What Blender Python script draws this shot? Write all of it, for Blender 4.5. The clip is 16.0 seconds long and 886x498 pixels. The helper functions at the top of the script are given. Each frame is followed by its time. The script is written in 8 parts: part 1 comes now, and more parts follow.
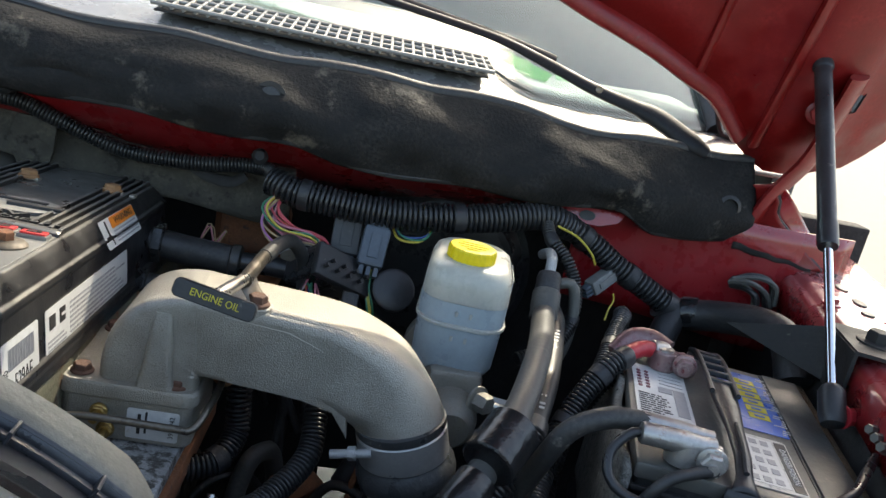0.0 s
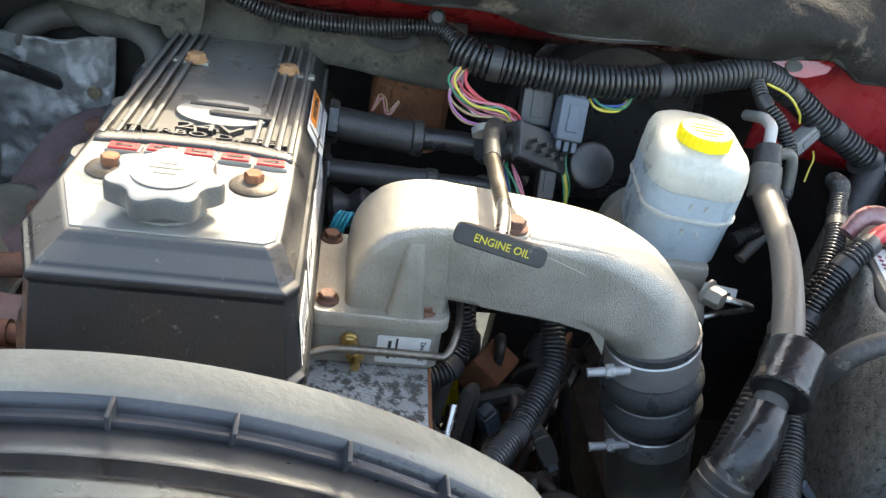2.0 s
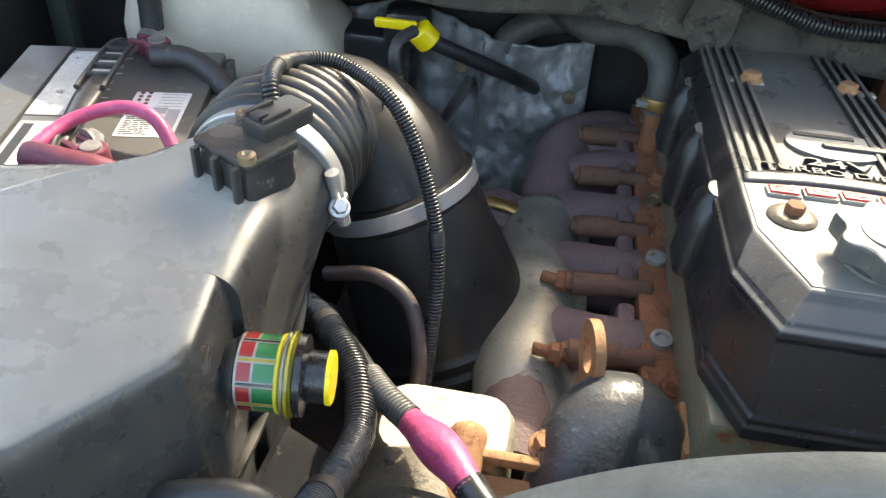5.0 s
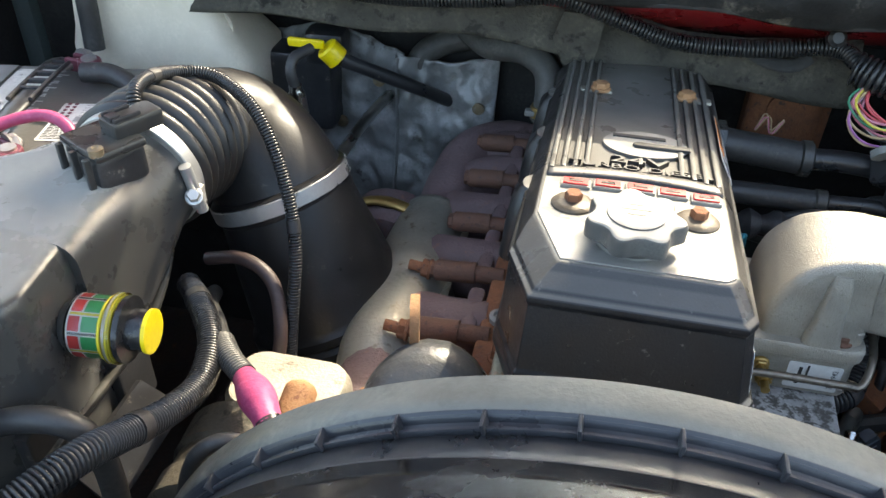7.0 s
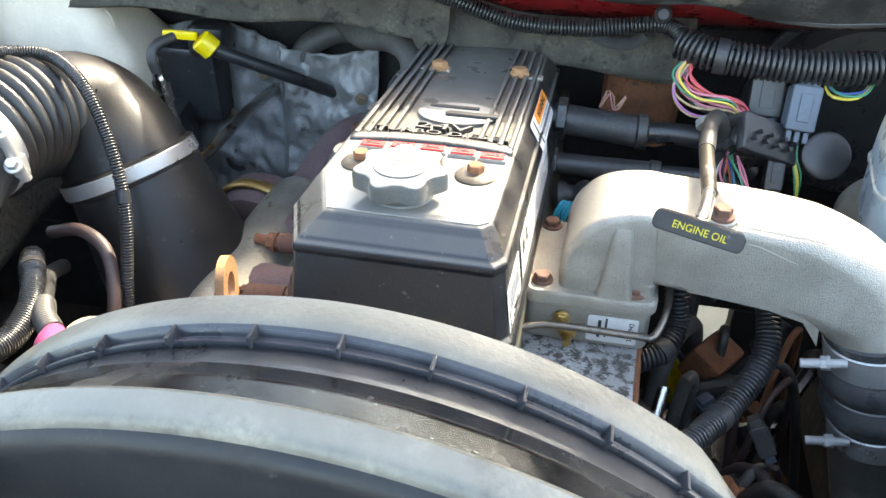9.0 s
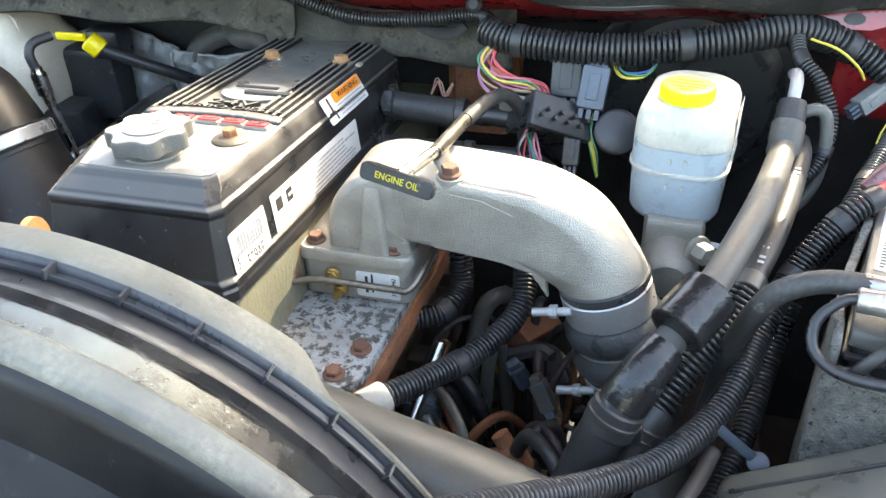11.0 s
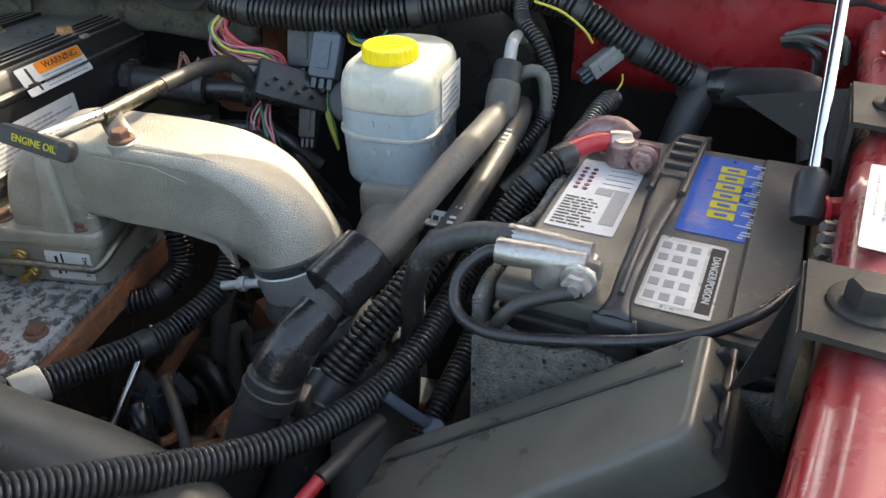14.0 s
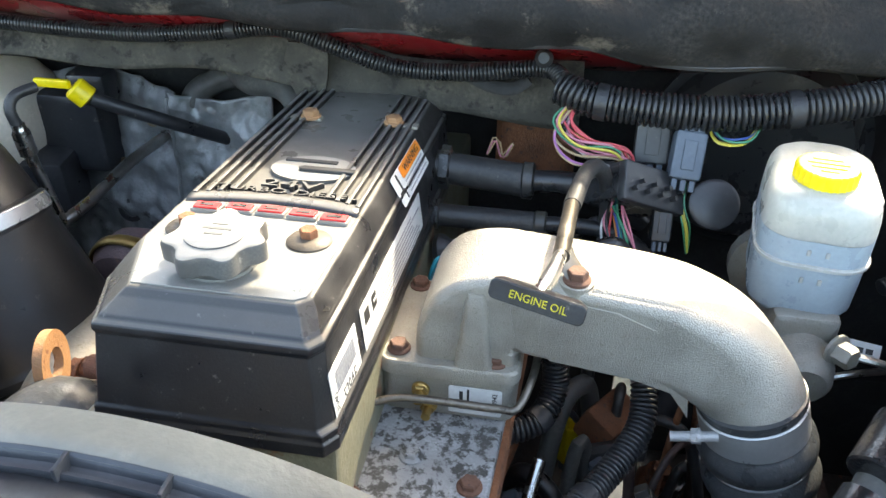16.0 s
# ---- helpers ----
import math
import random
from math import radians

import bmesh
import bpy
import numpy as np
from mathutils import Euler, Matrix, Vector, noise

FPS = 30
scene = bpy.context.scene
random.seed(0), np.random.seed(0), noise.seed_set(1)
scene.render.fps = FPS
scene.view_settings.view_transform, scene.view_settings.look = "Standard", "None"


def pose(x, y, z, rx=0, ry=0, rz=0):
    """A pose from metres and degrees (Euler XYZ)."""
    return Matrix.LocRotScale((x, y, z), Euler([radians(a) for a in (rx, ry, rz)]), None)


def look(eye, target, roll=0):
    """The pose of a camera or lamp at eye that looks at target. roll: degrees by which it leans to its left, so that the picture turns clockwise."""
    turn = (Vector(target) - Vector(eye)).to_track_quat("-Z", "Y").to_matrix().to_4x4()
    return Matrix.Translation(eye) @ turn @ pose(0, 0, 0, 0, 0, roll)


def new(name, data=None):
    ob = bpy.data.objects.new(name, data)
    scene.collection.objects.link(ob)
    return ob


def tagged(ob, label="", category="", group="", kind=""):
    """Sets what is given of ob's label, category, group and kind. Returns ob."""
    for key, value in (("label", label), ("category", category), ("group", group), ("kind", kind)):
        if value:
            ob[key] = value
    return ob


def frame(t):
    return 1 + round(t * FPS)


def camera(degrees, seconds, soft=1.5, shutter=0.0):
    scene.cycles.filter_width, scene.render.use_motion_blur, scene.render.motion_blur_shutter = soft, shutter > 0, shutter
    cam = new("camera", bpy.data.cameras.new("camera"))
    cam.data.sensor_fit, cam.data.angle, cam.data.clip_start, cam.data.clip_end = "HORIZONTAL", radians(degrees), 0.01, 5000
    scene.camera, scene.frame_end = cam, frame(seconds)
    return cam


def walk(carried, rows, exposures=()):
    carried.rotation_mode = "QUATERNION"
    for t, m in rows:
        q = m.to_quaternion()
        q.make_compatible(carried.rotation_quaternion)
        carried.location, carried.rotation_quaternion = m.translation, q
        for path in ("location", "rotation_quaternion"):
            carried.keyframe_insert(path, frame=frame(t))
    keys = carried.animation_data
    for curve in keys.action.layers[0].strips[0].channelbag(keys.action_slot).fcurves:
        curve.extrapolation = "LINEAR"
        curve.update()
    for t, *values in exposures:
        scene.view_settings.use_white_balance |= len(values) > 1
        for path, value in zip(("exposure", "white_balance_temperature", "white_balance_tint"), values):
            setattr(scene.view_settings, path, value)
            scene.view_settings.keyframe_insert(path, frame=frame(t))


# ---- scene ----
cam = camera(58.1, 16.0)
PATH = [
    (0, (0.308, 0.032, 1.61), (0.57, 1.933, 1.048), 12.5),
    (0.5, (0.281, 0.073, 1.627), (0.618, 1.918, 0.933), 12.5),
    (1, (0.235, 0.121, 1.62), (0.634, 1.893, 0.783), 12.5),
    (1.5, (0.176, 0.134, 1.631), (0.594, 1.812, 0.627), 13.3),
    (2, (0.094, 0.161, 1.659), (0.402, 1.812, 0.573), 11.7),
    (2.5, (0.0, 0.178, 1.654), (0.276, 1.816, 0.54), 11.8),
    (3, (-0.11, 0.225, 1.637), (0.125, 1.841, 0.481), 10.4),
    (3.5, (-0.198, 0.218, 1.648), (-0.027, 1.814, 0.455), 9.2),
    (4, (-0.229, 0.194, 1.67), (-0.172, 1.77, 0.44), 7.4),
    (4.2, (-0.242, 0.193, 1.664), (-0.245, 1.761, 0.422), 6.5),
    (6.3, (-0.188, 0.14, 1.702), (-0.537, 1.697, 0.496), 2.1),
    (6.5, (-0.131, 0.133, 1.702), (-0.476, 1.692, 0.497), 2.1),
    (7, (-0.054, 0.121, 1.716), (-0.364, 1.693, 0.52), 1.7),
    (7.5, (-0.012, 0.114, 1.69), (-0.305, 1.699, 0.506), 1.5),
    (8, (0.055, 0.12, 1.684), (-0.246, 1.711, 0.51), 1.3),
    (8.2, (0.074, 0.124, 1.678), (-0.237, 1.716, 0.508), 1.0),
    (10.3, (0.32, 0.055, 1.716), (-0.083, 1.667, 0.603), -1.1),
    (10.5, (0.366, 0.059, 1.708), (-0.067, 1.665, 0.598), -1.6),
    (11, (0.42, 0.074, 1.671), (-0.044, 1.687, 0.584), -1.8),
    (11.5, (0.458, 0.104, 1.632), (-0.036, 1.725, 0.57), -2.0),
    (12, (0.511, 0.095, 1.59), (0.005, 1.729, 0.554), -2.0),
    (12.5, (0.547, 0.074, 1.575), (0.057, 1.721, 0.552), -1.6),
    (13, (0.592, 0.08, 1.569), (0.14, 1.72, 0.517), -1.8),
    (13.5, (0.616, 0.094, 1.578), (0.282, 1.754, 0.512), -0.5),
    (14, (0.622, 0.133, 1.616), (0.338, 1.796, 0.542), -0.3),
    (14.5, (0.615, 0.167, 1.667), (0.384, 1.845, 0.603), -0.1),
    (15, (0.513, 0.213, 1.663), (0.301, 1.888, 0.591), 0.2),
    (15.5, (0.377, 0.222, 1.661), (0.137, 1.891, 0.585), 0.1),
    (16, (0.234, 0.186, 1.686), (-0.056, 1.839, 0.598), 0.4),
]
walk(cam, [(t, look(eye, target, roll)) for t, eye, target, roll in PATH], exposures=[(0.0, 0.48, 7250, 5), (1.0, 1.02, 7600, 5), (2.0, 1.85, 7900, 5), (2.7, 1.9, 7800, 5), (3.5, 1.95, 7800, 5), (4.2, 1.90, 7800, 5), (6.3, 0.9, 7600, 5), (7.0, 1.4, 7600, 5), (7.5, 1.65, 7500, 5), (8.2, 2.0, 7500, 5), (10.5, 2.35, 8000, 5), (11.5, 2.25, 8000, 5), (12.0, 2.05, 8100, 5), (12.5, 1.7, 8200, 5), (13.0, 1.5, 8400, 5), (13.5, 1.3, 8300, 5), (14.0, 1.22, 8100, 5), (14.5, 1.2, 8000, 5), (15.2, 1.15, 8000, 5), (15.6, 1.65, 7700, 5), (16.0, 1.95, 7700, 5)])

# ---- light ----
SUN_DIR = Vector((0.42, 0.93, 0.95)).normalized()
world = bpy.data.worlds.new("sky")
world.use_nodes = True
scene.world = world
wn, wl = world.node_tree.nodes, world.node_tree.links
sky = wn.new("ShaderNodeTexSky")
sky.sky_type, sky.sun_disc = "NISHITA", False
sky.sun_elevation = math.asin(SUN_DIR.z)
sky.sun_rotation = math.atan2(SUN_DIR.x, SUN_DIR.y)
sky.air_density, sky.dust_density, sky.ozone_density = 1.0, 3.5, 1.0
wl.new(sky.outputs[0], wn["Background"].inputs[0])
wn["Background"].inputs[1].default_value = 0.41
sun = new("sun", bpy.data.lights.new("sun", "SUN"))
sun.data.energy, sun.data.angle, sun.data.color = 3.8, radians(0.55), (1.0, 0.95, 0.86)
sun.matrix_world = look(SUN_DIR * 20, (0, 0, 0))

# ---- mesh tools ----
W = {}
I4 = Matrix.Identity(4)


def even_shading(ob):
    mod = ob.modifiers.new("normals", "WEIGHTED_NORMAL")
    mod.keep_sharp = True


def link_mesh(name, bm, mat, smooth=True, sharp=40):
    me = bpy.data.meshes.new(name)
    bmesh.ops.recalc_face_normals(bm, faces=bm.faces[:])
    bm.to_mesh(me)
    bm.free()
    me.materials.append(mat)
    if smooth:
        me.shade_smooth()
        me.set_sharp_from_angle(angle=radians(sharp))
    ob = new(name, me)
    if smooth and len(me.polygons) < 4000:
        even_shading(ob)
    return ob


def thing(name, loc, label, category, group="", kind="", rz=0, rx=0, ry=0):
    """An Empty at the base of a thing; its parts are built in its own axes."""
    ob = new(name)
    ob.empty_display_size = 0.05
    W[ob] = pose(*loc, rx, ry, rz)
    ob.matrix_basis = W[ob]
    return tagged(ob, label, category, group, kind)


def part(name, bm, mat, parent, label="", world=False, smooth=True, sharp=40):
    """One mesh under a thing or under a part of it."""
    if world:
        bm.transform(W[parent].inverted())
    ob = link_mesh(name, bm, mat, smooth, sharp)
    ob.parent = parent
    W[ob] = W[parent]
    if label:
        ob["label"] = label
    return ob


def solo(name, bm, mat, label, category, group="", kind="", smooth=True, sharp=40):
    """A thing of one mesh, with its origin at its base."""
    vs = [v.co for v in bm.verts]
    lo = Vector([min(v[i] for v in vs) for i in range(3)])
    hi = Vector([max(v[i] for v in vs) for i in range(3)])
    base = Vector(((lo.x + hi.x) / 2, (lo.y + hi.y) / 2, lo.z))
    bmesh.ops.translate(bm, verts=bm.verts[:], vec=-base)
    ob = link_mesh(name, bm, mat, smooth, sharp)
    ob.location = base
    W[ob] = Matrix.Translation(base)
    return tagged(ob, label, category, group, kind)


def box(bm, c, s, bevel=0.0, m=I4, seg=2):
    """A bevelled block: its middle c and its sizes s."""
    r = bmesh.ops.create_cube(bm, size=1.0, matrix=m @ Matrix.Translation(c) @ Matrix.Diagonal((*s, 1)))
    if bevel:
        es = {e for v in r["verts"] for e in v.link_edges}
        bmesh.ops.bevel(bm, geom=list(es), offset=bevel, segments=seg, profile=0.5, affect="EDGES")
    return bm


def aim(p, d):
    """The pose at p whose z axis points along d."""
    return Matrix.Translation(p) @ Vector(d).to_track_quat("Z", "Y").to_matrix().to_4x4()


def lathe(bm, prof, m=I4, n=24, closed=True):
    """A turned form from (radius, height) pairs about z of m."""
    rings = []
    for r, h in prof:
        if r < 1e-6:
            rings.append([bm.verts.new(m @ Vector((0, 0, h)))])
        else:
            rings.append([bm.verts.new(m @ Vector((r * math.cos(a), r * math.sin(a), h)))
                          for a in (2 * math.pi * i / n for i in range(n))])
    for a, b in zip(rings, rings[1:]):
        for i in range(n):
            j = (i + 1) % n
            if len(a) == 1 and len(b) > 1:
                bm.faces.new((a[0], b[i], b[j]))
            elif len(b) == 1 and len(a) > 1:
                bm.faces.new((a[i], b[0], a[j]))
            elif len(a) > 1:
                bm.faces.new((a[i], b[i], b[j], a[j]))
    if closed:
        for ring in (rings[0], rings[-1]):
            if len(ring) > 2:
                bm.faces.new(ring)
    return bm


def rod(bm, p0, p1, r0, r1=None, n=16):
    p0, p1 = Vector(p0), Vector(p1)
    r1 = r0 if r1 is None else r1
    return lathe(bm, [(r0, 0), (r1, (p1 - p0).length)], aim(p0, p1 - p0), n)


def spline(pts, step):
    """Points at even steps along a smooth curve through pts."""
    P = [Vector(p) for p in pts]
    if len(P) == 2:
        dense = [P[0].lerp(P[1], i / 20) for i in range(21)]
    else:
        Q = [2 * P[0] - P[1]] + P + [2 * P[-1] - P[-2]]
        dense = []
        for k in range(1, len(Q) - 2):
            a, b, c, d = Q[k - 1:k + 3]
            for i in range(24):
                t = i / 24
                dense.append(0.5 * (2 * b + (c - a) * t + (2 * a - 5 * b + 4 * c - d) * t * t + (3 * b - a - 3 * c + d) * t ** 3))
        dense.append(P[-1])
    run = [0.0]
    for a, b in zip(dense, dense[1:]):
        run.append(run[-1] + (b - a).length)
    n = max(2, int(round(run[-1] / step)))
    out, k = [], 0
    for i in range(n + 1):
        s = run[-1] * i / n
        while k < len(run) - 2 and run[k + 1] < s:
            k += 1
        f = (s - run[k]) / max(1e-9, run[k + 1] - run[k])
        out.append(dense[k].lerp(dense[k + 1], min(1, f)))
    return out


def sweep(bm, pts, r, n=14, step=0.008, ridge=None, caps=True, flat=1.0):
    """A hose along pts. r: a radius, or a function of 0..1. ridge: (pitch, depth) of its corrugations."""
    fn = r if callable(r) else (lambda t: r)
    if ridge:
        step = ridge[0] / 6
    path = spline(pts, step)
    tang = [(path[min(i + 1, len(path) - 1)] - path[max(i - 1, 0)]).normalized() for i in range(len(path))]
    u = tang[0].orthogonal().normalized()
    rings = []
    for i, (p, t) in enumerate(zip(path, tang)):
        u = (u - t * u.dot(t)).normalized()
        v = t.cross(u)
        rad = fn(i / (len(path) - 1))
        if ridge:
            rad -= ridge[1] * (1, 0.30, 0.04, 0, 0.04, 0.30)[i % 6]
        rings.append([bm.verts.new(p + rad * (math.cos(a) * u + flat * math.sin(a) * v))
                      for a in (2 * math.pi * k / n for k in range(n))])
    for a, b in zip(rings, rings[1:]):
        for i in range(n):
            j = (i + 1) % n
            bm.faces.new((a[i], a[j], b[j], b[i]))
    if caps:
        bm.faces.new(rings[0]), bm.faces.new(rings[-1])
    return bm


def rring(c, ux, uy, w, h, rad, n=5):
    """A rounded rectangle round c, in the plane of ux and uy."""
    c, ux, uy, out = Vector(c), Vector(ux).normalized(), Vector(uy).normalized(), []
    rad = min(rad, w / 2 - 1e-4, h / 2 - 1e-4)
    for q, (sx, sy) in enumerate(((1, 1), (-1, 1), (-1, -1), (1, -1))):
        for i in range(n):
            a = math.pi / 2 * (q + i / (n - 1))
            out.append(c + ux * (sx * (w / 2 - rad) + rad * math.cos(a)) + uy * (sy * (h / 2 - rad) + rad * math.sin(a)))
    return out


def loft(bm, rings, caps=True):
    vs = [[bm.verts.new(p) for p in ring] for ring in rings]
    n = len(vs[0])
    for a, b in zip(vs, vs[1:]):
        for i in range(n):
            j = (i + 1) % n
            bm.faces.new((a[i], a[j], b[j], b[i]))
    if caps:
        bm.faces.new(vs[0]), bm.faces.new(vs[-1])
    return bm


def prism(bm, outline, z0, z1, m=I4, bevel=0.0):
    """An outline in xy, raised from z0 to z1."""
    lo = [bm.verts.new(m @ Vector((x, y, z0))) for x, y in outline]
    hi = [bm.verts.new(m @ Vector((x, y, z1))) for x, y in outline]
    n = len(lo)
    fs = [bm.faces.new(lo), bm.faces.new(hi)] + [bm.faces.new((lo[i], lo[(i + 1) % n], hi[(i + 1) % n], hi[i])) for i in range(n)]
    if bevel:
        bmesh.ops.bevel(bm, geom=list(fs[1].edges), offset=bevel, segments=2, profile=0.5, affect="EDGES")
    return bm


def sheet(bm, fn, nu, nv):
    """A sheet from fn(u, v), both 0..1."""
    g = [[bm.verts.new(fn(i / nu, j / nv)) for j in range(nv + 1)] for i in range(nu + 1)]
    for i in range(nu):
        for j in range(nv):
            bm.faces.new((g[i][j], g[i + 1][j], g[i + 1][j + 1], g[i][j + 1]))
    return bm


def thick(ob, t, offset=-1):
    ob.modifiers.clear()
    mod = ob.modifiers.new("thickness", "SOLIDIFY")
    mod.thickness, mod.offset = t, offset
    return ob


def bolt(bm, p, d, r=0.008, h=0.009, washer=1.5):
    """A flanged hexagon head."""
    m = aim(p, d)
    if washer:
        lathe(bm, [(r * washer, -0.001), (r * washer, 0.0015), (r * washer * 0.9, 0.0025), (r * 0.9, 0.003)], m, 20)
    lathe(bm, [(r * 1.08, 0.001), (r * 1.08, h * 0.85), (r * 0.92, h), (0, h)], m, 6)
    return bm


def lettering(name, text, size, m, mat, parent, depth=0.0004, width=1.0, label="", spacing=1.0):
    """Raised letters in the xy plane of m, about its origin."""
    cu = bpy.data.curves.new("letters", "FONT")
    cu.body, cu.size, cu.extrude, cu.align_x, cu.align_y = text, size, depth, "CENTER", "CENTER"
    cu.resolution_u, cu.space_character = 3, spacing
    tmp = bpy.data.objects.new("letters", cu)
    scene.collection.objects.link(tmp)
    bpy.context.view_layer.update()
    me = bpy.data.meshes.new_from_object(tmp.evaluated_get(bpy.context.evaluated_depsgraph_get()))
    bpy.data.objects.remove(tmp)
    bpy.data.curves.remove(cu)
    me.transform(m @ Matrix.Diagonal((width, 1, 1, 1)))
    for poly in me.polygons:
        poly.use_smooth = False
    me.materials.clear()
    me.materials.append(mat)
    me.name = name
    ob = new(name, me)
    ob.parent = parent
    W[ob] = W[parent]
    if label:
        ob["label"] = label
    return ob


def decal(name, m, w, h, mat, parent, label="", rad=0.002, t=0.0005):
    """A thin printed sticker in the xy plane of m."""
    bm = bmesh.new()
    prism(bm, [(p.x, p.y) for p in rring((0, 0, 0), (1, 0, 0), (0, 1, 0), w, h, rad, 3)], 0, t, m)
    return part(name, bm, mat, parent, label, smooth=False)


def bars(name, m, rows, mat, parent, t=0.0003, z=0.0006):
    """Printed bars: (x, y, width, height) in the xy plane of m."""
    bm = bmesh.new()
    for x, y, w, h in rows:
        box(bm, (x, y, z + t / 2), (w, h, t), 0, m)
    return part(name, bm, mat, parent, smooth=False)


def text_lines(rnd, x0, x1, y0, y1, n, fill=0.75, gap=0.004):
    """Rows of word-like bars that fill a field."""
    out, dy = [], (y1 - y0) / n
    for i in range(n):
        x = x0
        end = x0 + (x1 - x0) * rnd.uniform(0.7, 1.0)
        while x < end:
            w = min(rnd.uniform(0.003, 0.012), end - x)
            out.append((x + w / 2, y1 - (i + 0.5) * dy, w, dy * fill * 0.6))
            x += w + gap * rnd.uniform(0.2, 0.5)
    return out


# ---- materials ----
def material(name, base, rough=0.5, metal=0.0, vary=0.25, scale=25.0, fine=220.0, bump=0.15, tint=None, spots=None,
             spec=0.5, per_object=0.0, coat=0.0, sub=0.0, rough_vary=0.15, bump_scale=None, dist=0.002, dust_sheen=None):
    """Base colour broken up at two scales, with grain, stains and relief. tint: the colour of the broad stains.
    spots: (colour, amount, scale) of a second, sharper layer of wear."""
    m = bpy.data.materials.new(name)
    m.use_nodes = True
    nd, lk = m.node_tree.nodes, m.node_tree.links
    bs = nd["Principled BSDF"]
    co = nd.new("ShaderNodeTexCoord")
    info = nd.new("ShaderNodeObjectInfo")

    def tex(s, detail=6, rough_=0.6):
        n = nd.new("ShaderNodeTexNoise")
        n.inputs["Scale"].default_value, n.inputs["Detail"].default_value, n.inputs["Roughness"].default_value = s, detail, rough_
        lk.new(co.outputs["Object"], n.inputs["Vector"])
        return n

    def ramp(src, lo, hi):
        n = nd.new("ShaderNodeMapRange")
        n.inputs["From Min"].default_value, n.inputs["From Max"].default_value = lo, hi
        lk.new(src, n.inputs["Value"])
        return n.outputs[0]

    def mix(fac, a, b):
        n = nd.new("ShaderNodeMix")
        n.data_type = "RGBA"
        for sock, v in ((n.inputs[0], fac), (n.inputs[6], a), (n.inputs[7], b)):
            if isinstance(v, (tuple, float, int)):
                sock.default_value = (*v, 1) if isinstance(v, tuple) and len(v) == 3 else v
            else:
                lk.new(v, sock)
        return n.outputs[2]

    big, small = tex(scale), tex(fine, 3)
    tint = tint or tuple(min(1, c * (1 + 1.6 * vary) + 0.01) for c in base)
    dark = tuple(c * (1 - vary) for c in base)
    col = mix(ramp(big.outputs[0], 0.35, 0.68), dark, tint)
    col = mix(ramp(small.outputs[0], 0.3, 0.75), tuple(c * 0.92 for c in base), col)
    if spots:
        sp = tex(spots[2], 8, 0.7)
        lo = 0.66 - 0.3 * spots[1]
        col = mix(ramp(sp.outputs[0], lo, lo + 0.08), col, spots[0])
    # paler upward faces: settled dust, in places also sheen put into the colour
    if dust_sheen:
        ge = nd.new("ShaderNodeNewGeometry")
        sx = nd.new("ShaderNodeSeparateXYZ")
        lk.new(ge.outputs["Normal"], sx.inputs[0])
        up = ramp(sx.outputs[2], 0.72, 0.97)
        dn = tex(dust_sheen[2] if len(dust_sheen) > 2 else 18, 7, 0.65)
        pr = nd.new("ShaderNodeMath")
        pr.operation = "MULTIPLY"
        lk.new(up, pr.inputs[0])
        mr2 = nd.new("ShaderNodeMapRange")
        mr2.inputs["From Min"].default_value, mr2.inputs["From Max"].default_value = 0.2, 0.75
        mr2.inputs["To Min"].default_value, mr2.inputs["To Max"].default_value = dust_sheen[1] * 0.6, dust_sheen[1]
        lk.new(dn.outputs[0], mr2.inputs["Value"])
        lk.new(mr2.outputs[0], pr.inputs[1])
        col = mix(pr.outputs[0], col, dust_sheen[0])
    if per_object:
        hs = nd.new("ShaderNodeHueSaturation")
        lk.new(ramp(info.outputs["Random"], 0, 1), hs.inputs["Value"])
        hs.inputs["Value"].default_value = 1
        mr = nd.new("ShaderNodeMapRange")
        mr.inputs["To Min"].default_value, mr.inputs["To Max"].default_value = 1 - per_object, 1 + per_object
        lk.new(info.outputs["Random"], mr.inputs["Value"])
        lk.new(mr.outputs[0], hs.inputs["Value"])
        lk.new(col, hs.inputs["Color"])
        col = hs.outputs[0]
    lk.new(col, bs.inputs["Base Color"])
    rr = nd.new("ShaderNodeMapRange")
    rr.inputs["From Min"].default_value, rr.inputs["From Max"].default_value = 0.3, 0.7
    rr.inputs["To Min"].default_value, rr.inputs["To Max"].default_value = max(0.03, rough - rough_vary), min(1, rough + rough_vary)
    lk.new(big.outputs[0], rr.inputs["Value"])
    lk.new(rr.outputs[0], bs.inputs["Roughness"])
    bs.inputs["Metallic"].default_value = metal
    bs.inputs["Specular IOR Level"].default_value = spec
    bs.inputs["Coat Weight"].default_value = coat
    bs.inputs["Coat Roughness"].default_value = 0.08
    if sub:
        bs.inputs["Subsurface Weight"].default_value = sub
        bs.inputs["Subsurface Radius"].default_value = (0.03, 0.03, 0.028)
        bs.inputs["Subsurface Scale"].default_value = 1.0
    if bump:
        bt = tex(bump_scale, 5) if bump_scale else small
        bp = nd.new("ShaderNodeBump")
        bp.inputs["Strength"].default_value, bp.inputs["Distance"].default_value = bump, dist
        lk.new(bt.outputs[0], bp.inputs["Height"])
        lk.new(bp.outputs[0], bs.inputs["Normal"])
    return m


